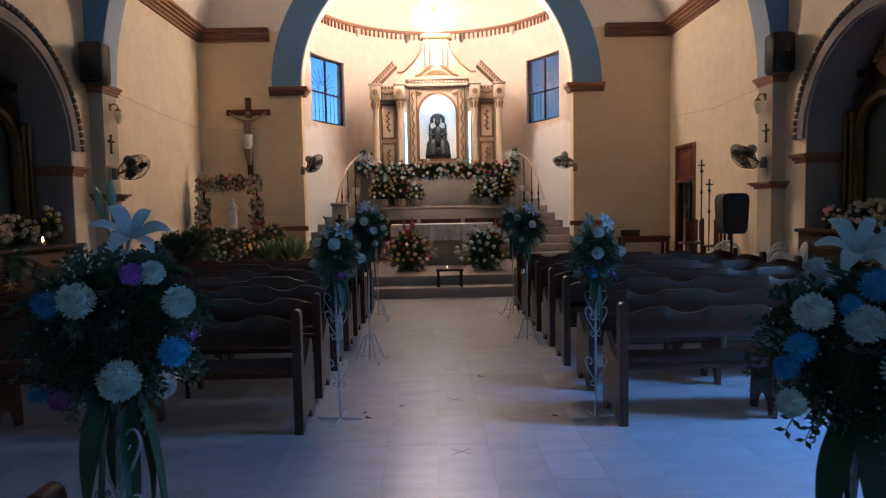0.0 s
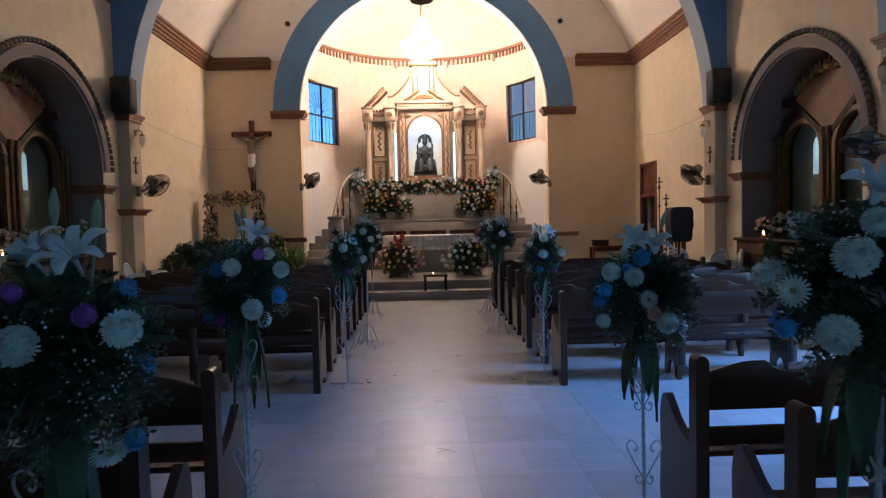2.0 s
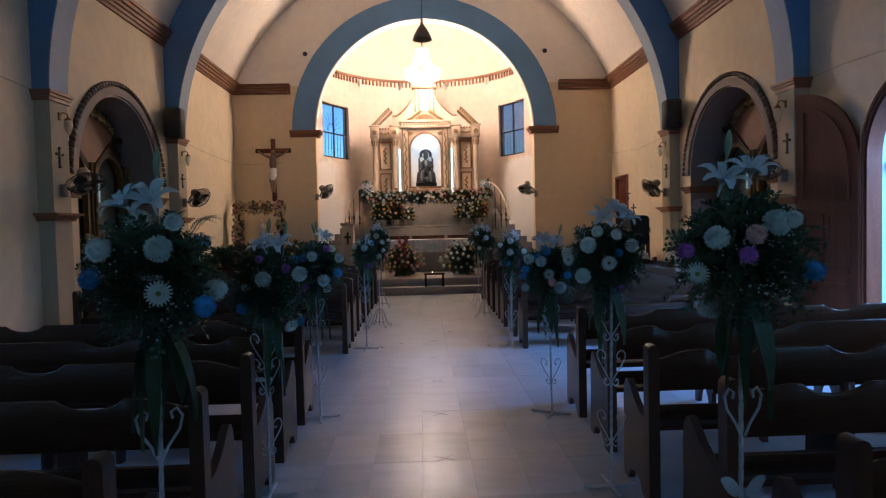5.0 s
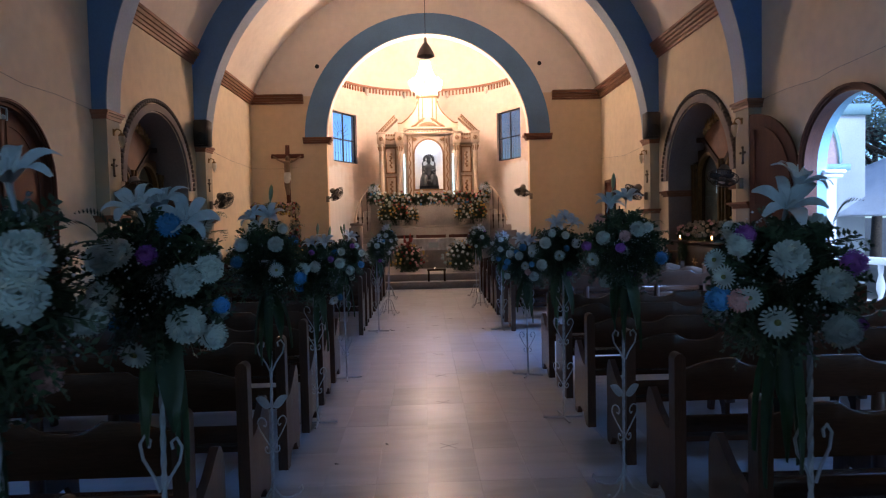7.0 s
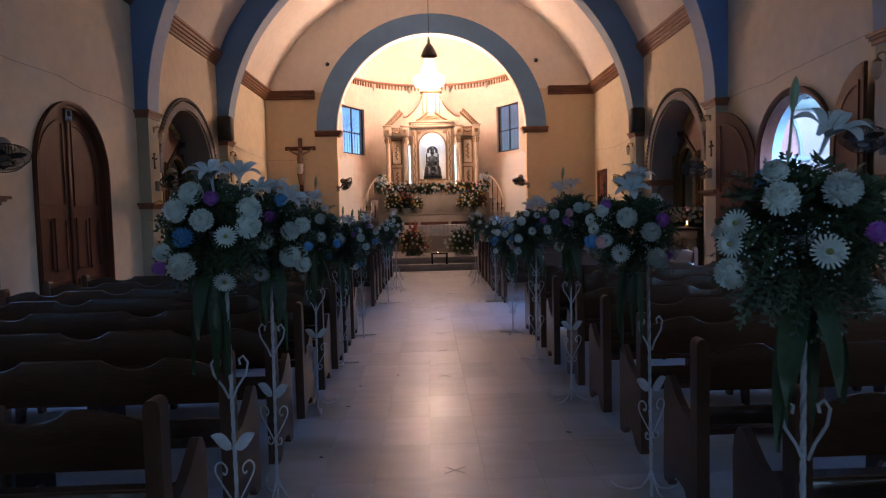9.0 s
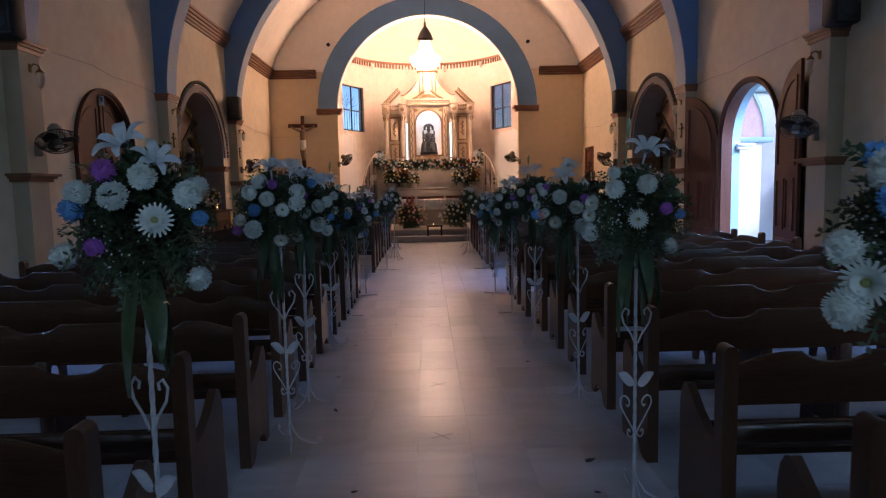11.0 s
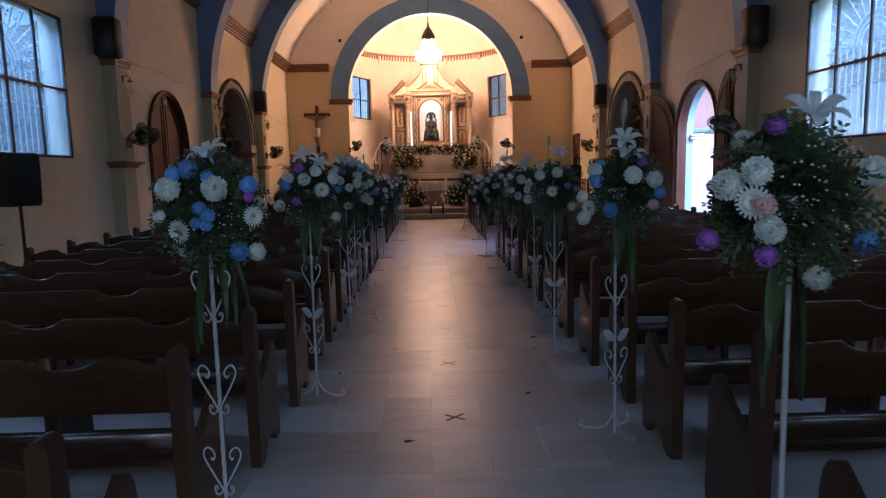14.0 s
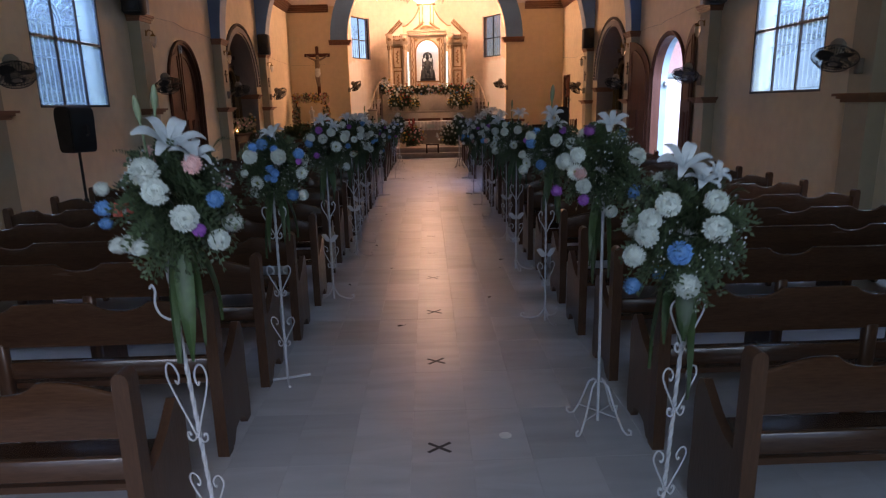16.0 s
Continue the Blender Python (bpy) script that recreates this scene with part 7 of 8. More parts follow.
def heap(name, x, y, z, rx, rz, count, meshes, seed, label, pot=True, spikes=(), lilies=0):
    b = posy(name, x, y, z + (0.1 if pot else 0), rx, rz, count, meshes, seed, label, face=(0, -1.1, 0), taper=0.0 if pot else 0.45)
    for dx, dz, lean in spikes:
        at(part("red_flower_spike", GLAD, None, b), pose(dx, -0.08, dz, 0, lean, 0))
    for k in range(lilies):
        at(part("lily", LILY, None, b), Matrix.Translation((-0.12 + 0.14 * k, -0.18, rz * 1.75 - 0.05 * (k % 2))) @ aim((-0.4 + 0.4 * k, -1, 0.6), k) @ Matrix.Scale(1.2, 4))
    if pot:
        part("pot", Shape().lathe([(rx * 0.4, -0.1), (rx * 0.55, 0.0), (rx * 0.6, 0.1)], (0, 0, 0), 14), MAT_SHRINE, b, "beige pot")
    return b


heap("flower_arrangement", RX - 1.45, 15.5, 1.74, 0.34, 0.34, 34, [Y, Y, W, C], 201, "pot of yellow and white flowers on the ledge")
heap("flower_arrangement", RX - 1.00, 15.5, 1.74, 0.30, 0.36, 24, [R, Y, W, P], 202, "pot of mixed flowers on the ledge")
heap("flower_arrangement", RX - 0.62, 15.45, 1.74, 0.24, 0.26, 26, [Y, W, C], 203, "small pot of yellow and white flowers")
heap("flower_arrangement", RX + 1.15, 15.5, 1.74, 0.34, 0.32, 34, [Y, Y, C, W], 204, "pot of yellow and cream flowers on the ledge")
heap("flower_arrangement", RX + 1.62, 15.5, 1.74, 0.30, 0.36, 30, [Y, Y, R, W], 205, "pot of sunflowers and yellow blooms")

# altar table and the arrangements before it
MAT_CLOTH = material("white_lace_altar_cloth", (0.70, 0.66, 0.62), 0.8, vary=0.15, scale=5, fine=60, bump=0.3)
alt = thing("altar_table", pose(0.12, 14.3, DAIS), "altar table with white lace cloth", "altar")
part("body", Shape().box(-1.05, -0.32, 0, 1.05, 0.32, 0.86, 0.01), MAT_SHRINE, alt)
part("tabletop", Shape().box(-1.2, -0.42, 0.86, 1.2, 0.42, 0.93, 0.01), MAT_CREAM, alt)
cl = Shape().box(-1.21, -0.43, 0.931, 1.21, 0.43, 0.945)
rows = []
for k in range(81):
    x = -1.21 + 2.42 * k / 80
    rows.append([(x, -0.432 - 0.006 * math.sin(k * 1.3), 0.944), (x, -0.436 - 0.010 * math.sin(k * 1.3), 0.75), (x, -0.44 - 0.014 * math.sin(k * 1.3), 0.57 + 0.015 * abs(math.sin(k * 0.8)))])
cl.rings(rows, closed=False, smooth=True)
part("cloth", cl, MAT_CLOTH, alt, "white lace cloth")
part("paper_notice", Shape().box(-0.13, -0.462, 0.66, 0.17, -0.458, 0.82), MAT_MUM, alt, "white paper notice")
heap("flower_arrangement", RX - 0.72, 12.75, DAIS, 0.50, 0.46, 70, [P, P, R, C, C, Y], 211, "large mound of pink and red flowers before the altar", pot=False, spikes=((-0.05, 0.62, -6), (0.05, 0.66, 4), (0.02, 0.55, 14)))
heap("flower_arrangement", RX + 0.86, 12.75, DAIS, 0.52, 0.48, 46, [W, W, W, C, Y], 212, "large mound of white and yellow flowers before the altar", pot=False, spikes=((0.16, 0.66, 10), (0.22, 0.6, 18)), lilies=4)
kn = thing("kneeling_stool", pose(0.17, 11.62, DAIS / 2), "low dark wooden stool on the sanctuary step", "stool")
part("seat", Shape().box(-0.26, -0.15, 0.30, 0.26, 0.15, 0.34, 0.01), MAT_DARKWOOD, kn)
for x in (-0.22, 0.22):
    for y in (-0.11, 0.11):
        part("leg", Shape().box(x - 0.025, y - 0.025, 0, x + 0.025, y + 0.025, 0.30, 0.004), MAT_DARKWOOD, kn)
tl = thing("tea_light", pose(0.12, 11.58, DAIS / 2 + 0.341), "small lit tea light on the stool", "candle")
part("cup", Shape().lathe([(0.02, 0), (0.022, 0.02)], (0, 0, 0), 10), MAT_WAX, tl)
part("flame", Shape().lathe([(0.002, 0.021), (0.007, 0.032), (0.001, 0.05)], (0, 0, 0), 6), MAT_FLAME, tl)

# crucifix on the ochre wall
MAT_CORPUS = material("painted_plaster_figure", (0.27, 0.18, 0.125), 0.6, vary=0.15, scale=6, fine=40)
cr = Shape()
cr.box(-0.07, -0.06, 0, 0.07, 0, 2.10, 0.008).box(-0.55, -0.062, 1.66, 0.55, -0.002, 1.80, 0.008)
cross = at(part("crucifix", cr, MAT_DOOR), pose(-4.72, FRONT - 0.001, 2.46))
tagged(cross, "brown wooden wall cross with pale plaster figure", "crucifix")
fig = Shape()
fig.lathe([(0.09, 1.12), (0.11, 1.3), (0.10, 1.42), (0.12, 1.52), (0.05, 1.58)], (0, -0.14, 0), 10)
fig.ball((0.02, -0.16, 1.66), 0.07, 5, 8, 1.15)
for sg in (-1, 1):
    fig.tube([(sg * 0.1, -0.13, 1.52), (sg * 0.28, -0.11, 1.60), (sg * 0.47, -0.085, 1.72)], [0.045, 0.035, 0.025], 7)
    fig.tube([(sg * 0.05, -0.14, 1.05), (sg * 0.05, -0.18, 0.75), (sg * 0.02, -0.12, 0.42)], [0.075, 0.06, 0.04], 8)
part("figure", fig, MAT_CORPUS, cross, "plain painted plaster figure")
part("loincloth", Shape().lathe([(0.115, 0.80), (0.125, 0.95), (0.12, 1.12), (0.10, 1.17)], (0, -0.14, 0), 10), MAT_CLOTH, cross, "white plaster cloth")

# flower grotto in the corner: square flower arch, small white statue, banks of plants
gr = thing("flower_arch", pose(-4.93, 14.75, DAIS) @ Matrix.Diagonal((0.9, 1, 1, 1)), "square arch covered in pale flowers", "flower arch")
fr = Shape()
for a, b in (((-0.72, 0, 0), (-0.72, 0, 2.0)), ((0.68, 0, 0), (0.68, 0, 2.0)), ((-0.72, 0, 2.0), (0.68, 0, 2.0))):
    fr.tube([a, b], 0.03, 6)
part("frame", fr, MAT_DARKWOOD, gr)
r = random.Random(9)
for k in range(14):
    f = k / 13
    q = (-0.72, 2.05 * f * 2.3) if f < 0.38 else ((0.68, 2.05 * (1 - f) * 2.3) if f > 0.62 else (-0.72 + 1.4 * (f - 0.38) / 0.24, 2.02))
    at(part("foliage", FERN[k % 4], None, gr), pose(q[0], 0, max(0.2, min(2.03, q[1])), 0, 0, 77 * k) @ Matrix.Scale(0.82, 4))
for k in range(430):
    s_ = r.random()
    if s_ < 0.36:
        q = (-0.72 + r.uniform(-0.19, 0.19), r.uniform(0.2, 2.16))
    elif s_ < 0.72:
        q = (0.68 + r.uniform(-0.19, 0.19), r.uniform(0.2, 2.16))
    else:
        q = (r.uniform(-0.85, 0.8), 2.02 + r.uniform(-0.19, 0.17))
    m = r.choice((C, C, C, P, C, D, C, D, R, Y))
    at(part(m.name, m, None, gr), Matrix.Translation((q[0], -0.10 - r.uniform(0, 0.08), q[1])) @ aim((r.uniform(-.4, .4), -1, r.uniform(-.3, .5)), r.uniform(0, 6)) @ Matrix.Scale(r.uniform(0.8, 1.25), 4))
vs = Shape().lathe([(0.10, 0), (0.10, 0.05), (0.085, 0.06), (0.10, 0.09), (0.095, 0.22), (0.08, 0.40), (0.092, 0.50), (0.10, 0.55), (0.05, 0.61), (0.035, 0.63)], (0, 0, 0), 14).ball((0, 0, 0.68), 0.05, 6, 9, 1.2).tube([(0.085, -0.01, 0.56), (0.11, -0.04, 0.45), (0.05, -0.10, 0.46), (0, -0.11, 0.52)], [0.03, 0.03, 0.025, 0.02], 7).tube([(-0.085, -0.01, 0.56), (-0.11, -0.04, 0.45), (-0.05, -0.10, 0.46), (0, -0.11, 0.52)], [0.03, 0.03, 0.025, 0.02], 7)
ped = tagged(part("statue_plinth", Shape().box(-0.25, -0.25, 0, 0.25, 0.25, 0.92, 0.02), MAT_SHRINE), "low plaster plinth among flowers", "plinth")
at(ped, pose(-4.97, 14.98, DAIS))
tagged(at(part("small_statue", vs, MAT_CLOTH), pose(-4.97, 14.98, DAIS + 0.92)), "small pale standing statue under the flower arch", "statue")
for k, (x, y, rx, rz, ms) in enumerate(((-5.55, 14.3, 0.36, 0.34, [D, C, P, D]), (-5.2, 14.55, 0.34, 0.47, [C, D, W, C]), (-4.7, 14.5, 0.36, 0.45, [C, D, R, C]), (-5.05, 14.1, 0.38, 0.36, [R, D, W, C]), (-4.55, 14.1, 0.38, 0.36, [R, R, D, C]), (-4.12, 14.3, 0.34, 0.40, [D, Y, R, C]), (-3.70, 14.35, 0.34, 0.30, [C, Y, D]), (-4.02, 14.9, 0.34, 0.50, [Y, C, D]), (-5.25, 13.6, 0.32, 0.28, [Y, W, D]), (-4.72, 13.5, 0.34, 0.28, [C, C, D]), (-4.2, 13.6, 0.34, 0.27, [R, Y, C, D]))):
    heap("flower_pot", x, y, DAIS, rx, rz, 34, ms, 220 + k, "potted flowers massed before the flower arch")
for k, (x, y, rx, rz) in enumerate(((-5.55, 12.75, 0.36, 0.44), (-5.15, 12.95, 0.36, 0.50), (-5.6, 12.2, 0.28, 0.30))):
    heap("leafy_shrub", x, y, DAIS, rx, rz, 7, [D, D, C], 260 + k, "dark green and rust leafed shrub in a pot")
SPIKE = Shape()
r = random.Random(3)
for k in range(64):
    a, ln = r.uniform(0, math.tau), r.uniform(0.45, 0.8)
    lean = r.uniform(0.15, 1.0)
    rows = []
    for j in range(6):
        f = j / 5
        w = 0.028 * math.sin(math.pi * (0.1 + 0.88 * f))
        c = Vector((math.cos(a) * ln * lean * f, math.sin(a) * ln * lean * f, ln * (f - 0.35 * lean * f * f)))
        sd = Vector((-math.sin(a), math.cos(a), 0)) * w
        rows.append([c - sd, c + sd])
    SPIKE.rings(rows, closed=False, smooth=True)
SPIKE = SPIKE.mesh("leaf_tuft", material("bright_green_blades", (0.14, 0.22, 0.06), 0.5, vary=0.2, scale=6, island=0.4))
for x, y, s_ in ((-3.40, 13.7, 0.95), (-3.72, 13.45, 0.9), (-3.15, 13.5, 0.8)):
    pl = thing("potted_plant", pose(x, y, DAIS), "green spiky leafed plant in a pot", "plant", "sanctuary plants")
    part("pot", Shape().lathe([(0.10, 0), (0.14, 0.2), (0.15, 0.22)], (0, 0, 0), 12), MAT_DOOR, pl, "brown pot")
    at(part("leaf_tuft", SPIKE, None, pl), pose(0, 0, 0.2) @ Matrix.Scale(s_, 4))

# shelves at the arch jambs
for x0, x1 in ((-3.95, -3.3), (3.42, 4.35)):
    s = Shape()
    for d, z0, z1 in ((0.06, 1.18, 1.22), (0.10, 1.22, 1.26), (0.14, 1.26, 1.30)):
        s.box(x0, FRONT - d, z0, x1, FRONT, z1)
    setting("trim", s, MAT_CORNICE, "short brown ledge moulding on the wall", "ledge")

# bench, box, processional crosses, small chairs on the east side
be = thing("wooden_bench", pose(5.18, 15.3, DAIS), "plain brown wooden side bench against the wall", "bench")
part("seat", Shape().box(-0.62, -0.2, 0.46, 0.62, 0.2, 0.51, 0.008), MAT_DOOR, be)
for x in (-0.55, 0.55):
    for y in (-0.15, 0.15):
        part("leg", Shape().box(x - 0.03, y - 0.03, 0, x + 0.03, y + 0.03, 0.46, 0.004), MAT_DOOR, be)
part("apron", Shape().box(-0.55, -0.17, 0.36, 0.55, -0.14, 0.46), MAT_DOOR, be)
tagged(at(part("storage_box", Shape().box(-0.2, -0.14, 0, 0.2, 0.14, 0.13, 0.01).box(-0.21, -0.15, 0.13, 0.21, 0.15, 0.16, 0.008), MAT_DARKWOOD), pose(4.85, 15.3, DAIS + 0.511)), "small dark wooden box on the bench", "box")
for x, y, h in ((5.50, 12.7, 1.95), (5.62, 12.6, 1.55), (5.75, 13.9, 1.62)):
    pc = thing("processional_cross", pose(x, y, DAIS), "tall metal processional cross on a pole", "cross", "processional crosses")
    part("pole", Shape().tube([(0, 0, 0.02), (0, 0, h)], 0.014, 8).ball((0, 0, h - 0.42), 0.035), MAT_STATUE, pc)
    part("cross_head", Shape().box(-0.015, -0.01, h, 0.015, 0.01, h + 0.26, 0.003).box(-0.075, -0.009, h + 0.13, 0.075, 0.009, h + 0.16, 0.003).ball((0, 0, h + 0.02), 0.04), MAT_STATUE, pc)
    part("base", Shape().lathe([(0.14, 0), (0.14, 0.03), (0.03, 0.05)], (0, 0, 0), 12), MAT_STATUE, pc)


def slat_chair(x, y, rz):
    c = thing("wooden_chair", pose(x, y, DAIS, 0, 0, rz), "reddish wooden chair with tall slatted back", "chair", "sanctuary chairs")
    part("seat", Shape().box(-0.21, -0.2, 0.42, 0.21, 0.2, 0.46, 0.01), MAT_DOOR, c)
    for sx in (-0.18, 0.18):
        part("leg", Shape().box(sx - 0.02, -0.19, 0, sx + 0.02, -0.15, 0.42), MAT_DOOR, c)
        part("back_post", Shape().box(sx - 0.02, 0.15, 0, sx + 0.02, 0.19, 0.98, 0.004), MAT_DOOR, c)
    for k in range(4):
        part("slat", Shape().box(-0.15 + 0.085 * k, 0.16, 0.5, -0.15 + 0.085 * k + 0.05, 0.18, 0.94 + 0.02 * (k in (1, 2)), 0.004), MAT_DOOR, c)
    return c


slat_chair(5.55, 13.3, 180)
slat_chair(5.62, 12.2, 190)

# white plastic chairs by the walls
MAT_PLASTIC = material("white_moulded_plastic", (0.72, 0.72, 0.70), 0.4, vary=0.05, scale=5, fine=40)


def plastic_chair(x, y, z, rz):
    c = thing("plastic_chair", pose(x, y, z, 0, 0, rz), "white moulded plastic chair by the wall", "chair", "plastic chairs")
    part("seat", Shape().box(-0.22, -0.22, 0.40, 0.22, 0.2, 0.43, 0.012), MAT_PLASTIC, c)
    rim = Shape()
    pts = [(-0.22, 0.19, 0.43)] + [(0.22 * -math.cos(math.pi * k / 12), 0.21 + 0.06 * math.sin(math.pi * k / 12), 0.62 + 0.22 * math.sin(math.pi * k / 12)) for k in range(13)] + [(0.22, 0.19, 0.43)]
    rim.tube(pts, 0.022, 6)
    part("back_rim", rim, MAT_PLASTIC, c)
    for k in range(5):
        xx = -0.14 + 0.07 * k
        part("back_slat", Shape().box(xx - 0.018, 0.235, 0.43, xx + 0.018, 0.25, 0.62 + 0.19 * math.sqrt(max(0, 1 - (xx / 0.22) ** 2)), 0.004), MAT_PLASTIC, c)
    for sx in (-0.2, 0.2):
        for sy in (-0.19, 0.19):
            part("leg", Shape().tube([(sx, sy, 0.40), (sx * 1.12, sy * 1.15, 0.0)], [0.025, 0.018], 6), MAT_PLASTIC, c)
        part("armrest", Shape().tube([(sx * 1.05, 0.2, 0.62), (sx * 1.12, 0.0, 0.63), (sx * 1.1, -0.18, 0.60), (sx * 1.05, -0.2, 0.42)], 0.018, 6), MAT_PLASTIC, c)
    return c


for x, y, rz in ((5.10, 10.9, 170), (5.52, 10.2, 200), (5.60, 9.75, 250), (-5.42, 10.2, 100), (-5.45, 11.0, 120)):
    for k in range(3):
        plastic_chair(x, y, 0.085 * k, rz)

# ---- fixtures on piers and walls ----
MAT_FAN = material("dark_fan_wire", (0.05, 0.045, 0.04), 0.4, metal=0.5, vary=0.15, scale=8)
MAT_FANBODY = material("beige_fan_motor", (0.24, 0.20, 0.155), 0.5, vary=0.1, scale=6)
MAT_IRON = material("black_wrought_iron", (0.03, 0.028, 0.026), 0.5, metal=0.5, vary=0.15, scale=8)
MAT_DULL = material("dull_bronze", (0.15, 0.11, 0.075), 0.6, metal=0.2, vary=0.2, scale=8)
MAT_LANTERN = glass("frosted_lantern_glass", (0.75, 0.72, 0.66), 0.35)
MAT_BRASS = material("aged_brass", (0.35, 0.22, 0.09), 0.35, metal=0.8, vary=0.2, scale=10)
CAGE = Shape()
for k in range(48):
    a = math.tau * k / 48
    CAGE.tube([(0.05 * math.cos(a), 0.05 * math.sin(a), 0.075), (0.15 * math.cos(a), 0.15 * math.sin(a), 0.07), (0.215 * math.cos(a), 0.215 * math.sin(a), 0.0), (0.14 * math.cos(a), 0.14 * math.sin(a), -0.06), (0.05 * math.cos(a), 0.05 * math.sin(a), -0.065)], 0.0026, 3, caps=False)
for rad, z in ((0.216, 0.0), (0.15, 0.071), (0.05, 0.076), (0.14, -0.061)):
    CAGE.tube([(rad * math.cos(math.tau * k / 24), rad * math.sin(math.tau * k / 24), z) for k in range(25)], 0.004, 4)
CAGE = CAGE.mesh("cage", MAT_FAN)
BLADE = Shape()
rows = []
for k in range(6):
    f = k / 5
    rows.append([(0.03 + 0.15 * f, -0.02 - 0.045 * math.sin(math.pi * (0.2 + 0.7 * f)), -0.012), (0.03 + 0.15 * f, 0.02 + 0.05 * math.sin(math.pi * (0.2 + 0.7 * f)), 0.016)])
BLADE.rings(rows, closed=False, smooth=True)
BLADE.rings([[(x, y, z + 0.003) for x, y, z in r] for r in rows], closed=False, smooth=True)
BLADE = BLADE.mesh("blade", MAT_FAN)
MOTOR = Shape().lathe([(0.03, 0.08), (0.045, 0.07), (0.045, -0.03), (0.07, -0.06), (0.075, -0.16), (0.05, -0.2)], (0, 0, 0), 12).mesh("motor", MAT_FANBODY)


def wall_fan(centre, facing, root, label="oscillating wall fan with dark wire cage"):
    """Cage centre, the way it blows, and the point on the wall that carries its bracket."""
    f = thing("wall_fan", pose(*centre), label, "fan", "wall fans")
    m = aim(facing) @ Matrix.Scale(1.3, 4)
    for nm, mesh in (("cage", CAGE), ("motor", MOTOR)):
        tagged(at(part(nm, mesh, None, f), m), kind="stuff" if nm == "cage" else "")
    for k in range(3):
        at(part("blade", BLADE, None, f), m @ Matrix.Rotation(math.tau * k / 3 + 0.4, 4, "Z"))
    back = Vector(facing).normalized() * -0.16
    rt = Vector(root) - Vector(centre)
    arm = part("arm", Shape().tube([back, back + Vector((0, 0, -0.10)), rt.lerp(back, 0.35) + Vector((0, 0, -0.08)), rt], 0.022, 7), MAT_FANBODY, f)
    part("bracket", Shape().box(rt.x - 0.05, rt.y - 0.05, rt.z - 0.13, rt.x + 0.05, rt.y + 0.05, rt.z + 0.07, 0.01), MAT_FANBODY, arm)
    return f


def lantern(x, y, z, side):
    """A small hanging lantern under an impost; its arm reaches from the pier face into the nave."""
    l = thing("wall_lantern", pose(x, y, z), "small bracket lantern with pale glass", "lantern", "wall lanterns")
    part("arm", Shape().tube([(side * 0.0, 0, 0.10), (-side * 0.06, 0, 0.16), (-side * 0.13, 0, 0.13), (-side * 0.14, 0, 0.06)], 0.012, 6).box(-0.02, -0.03, 0.04, 0.02, 0.03, 0.16, 0.005), MAT_BRASS, l)
    shade = part("shade", Shape().lathe([(0.035, 0.05), (0.06, 0.02), (0.065, -0.05), (0.045, -0.13), (0.012, -0.19)], (-side * 0.14, 0, 0), 8), MAT_LANTERN, l, "pale frosted glass shade")
    part("cap", Shape().lathe([(0.015, 0.09), (0.03, 0.07), (0.055, 0.045), (0.058, 0.03)], (-side * 0.14, 0, 0), 8), MAT_BRASS, shade)
    return l


def iron_cross(x, y, z, side):
    s = Shape().box(-0.012, -0.022, -0.2, 0.012, 0.022, 0.2, 0.004).box(-0.011, -0.1, 0.045, 0.011, 0.1, 0.09, 0.004)
    for yy, zz in ((0, -0.2), (0, 0.2), (-0.1, 0.067), (0.1, 0.067)):
        s.ball((0, yy, zz), 0.032, 4, 6)
    return tagged(at(part("consecration_cross", s, MAT_DULL), pose(x - side * 0.012, y, z) @ Matrix.Diagonal((1, 0.72, 0.72, 1))), "small dark iron cross on a pilaster", "cross", "pilaster crosses")


def box_speaker(x, y, z, side):
    sp = thing("loudspeaker", pose(x, y, z), "black cabinet loudspeaker fixed on a pilaster", "loudspeaker", "pilaster loudspeakers")
    cabinet = part("cabinet", Shape().box(-0.185, -0.16, -0.33, 0.185, 0.16, 0.33, 0.03), MAT_BLACK, sp)
    part("grille", Shape().box(-0.16, -0.172, -0.29, 0.16, -0.158, 0.29, 0.01), MAT_FAN, cabinet, "black perforated grille")
    part("woofer_ring", Shape().tube([(0.13 * math.cos(math.tau * k / 20), -0.175, -0.12 + 0.13 * math.sin(math.tau * k / 20)) for k in range(21)], 0.008, 5), MAT_BLACK, cabinet)
    part("bracket", Shape().box(-0.04, 0.158, -0.1, 0.04, 0.30, 0.1, 0.01), MAT_IRON, sp)
    return sp


for k, (y0, y1) in enumerate(PIERS[:4]):
    for side in (-1, 1):
        fx = CX + side * RIB_IN
        yc = (y0 + y1) / 2
        lantern(fx - side * 0.0, yc, 3.44, side)
        if k < 2:
            iron_cross(fx, yc - 0.05, 2.9, side)
        tilt = (-side * 0.75, -0.65, -0.05)
        wall_fan((fx - side * 0.36, yc + (0.02 if k != 2 else -0.08), 2.50), (-side * 0.35, -0.35, -0.85) if k else (0.65, -0.38, -0.66) if side < 0 else (-0.75, -0.1, -0.65), (fx - side * 0.02, yc, 2.42))
        if k in (0, 2):
            box_speaker(fx - side * 0.06, y0 - 0.28, 4.16, side)
wall_fan((-3.05, 15.45, 2.86), (0.75, -0.28, -0.6), (-3.40, 15.74, 2.74), "wall fan with dark wire cage at the apse arch")
wall_fan((3.20, 15.45, 2.80), (-0.25, -0.3, -0.9), (3.56, 15.74, 2.70), "wall fan tilted down at the apse arch")

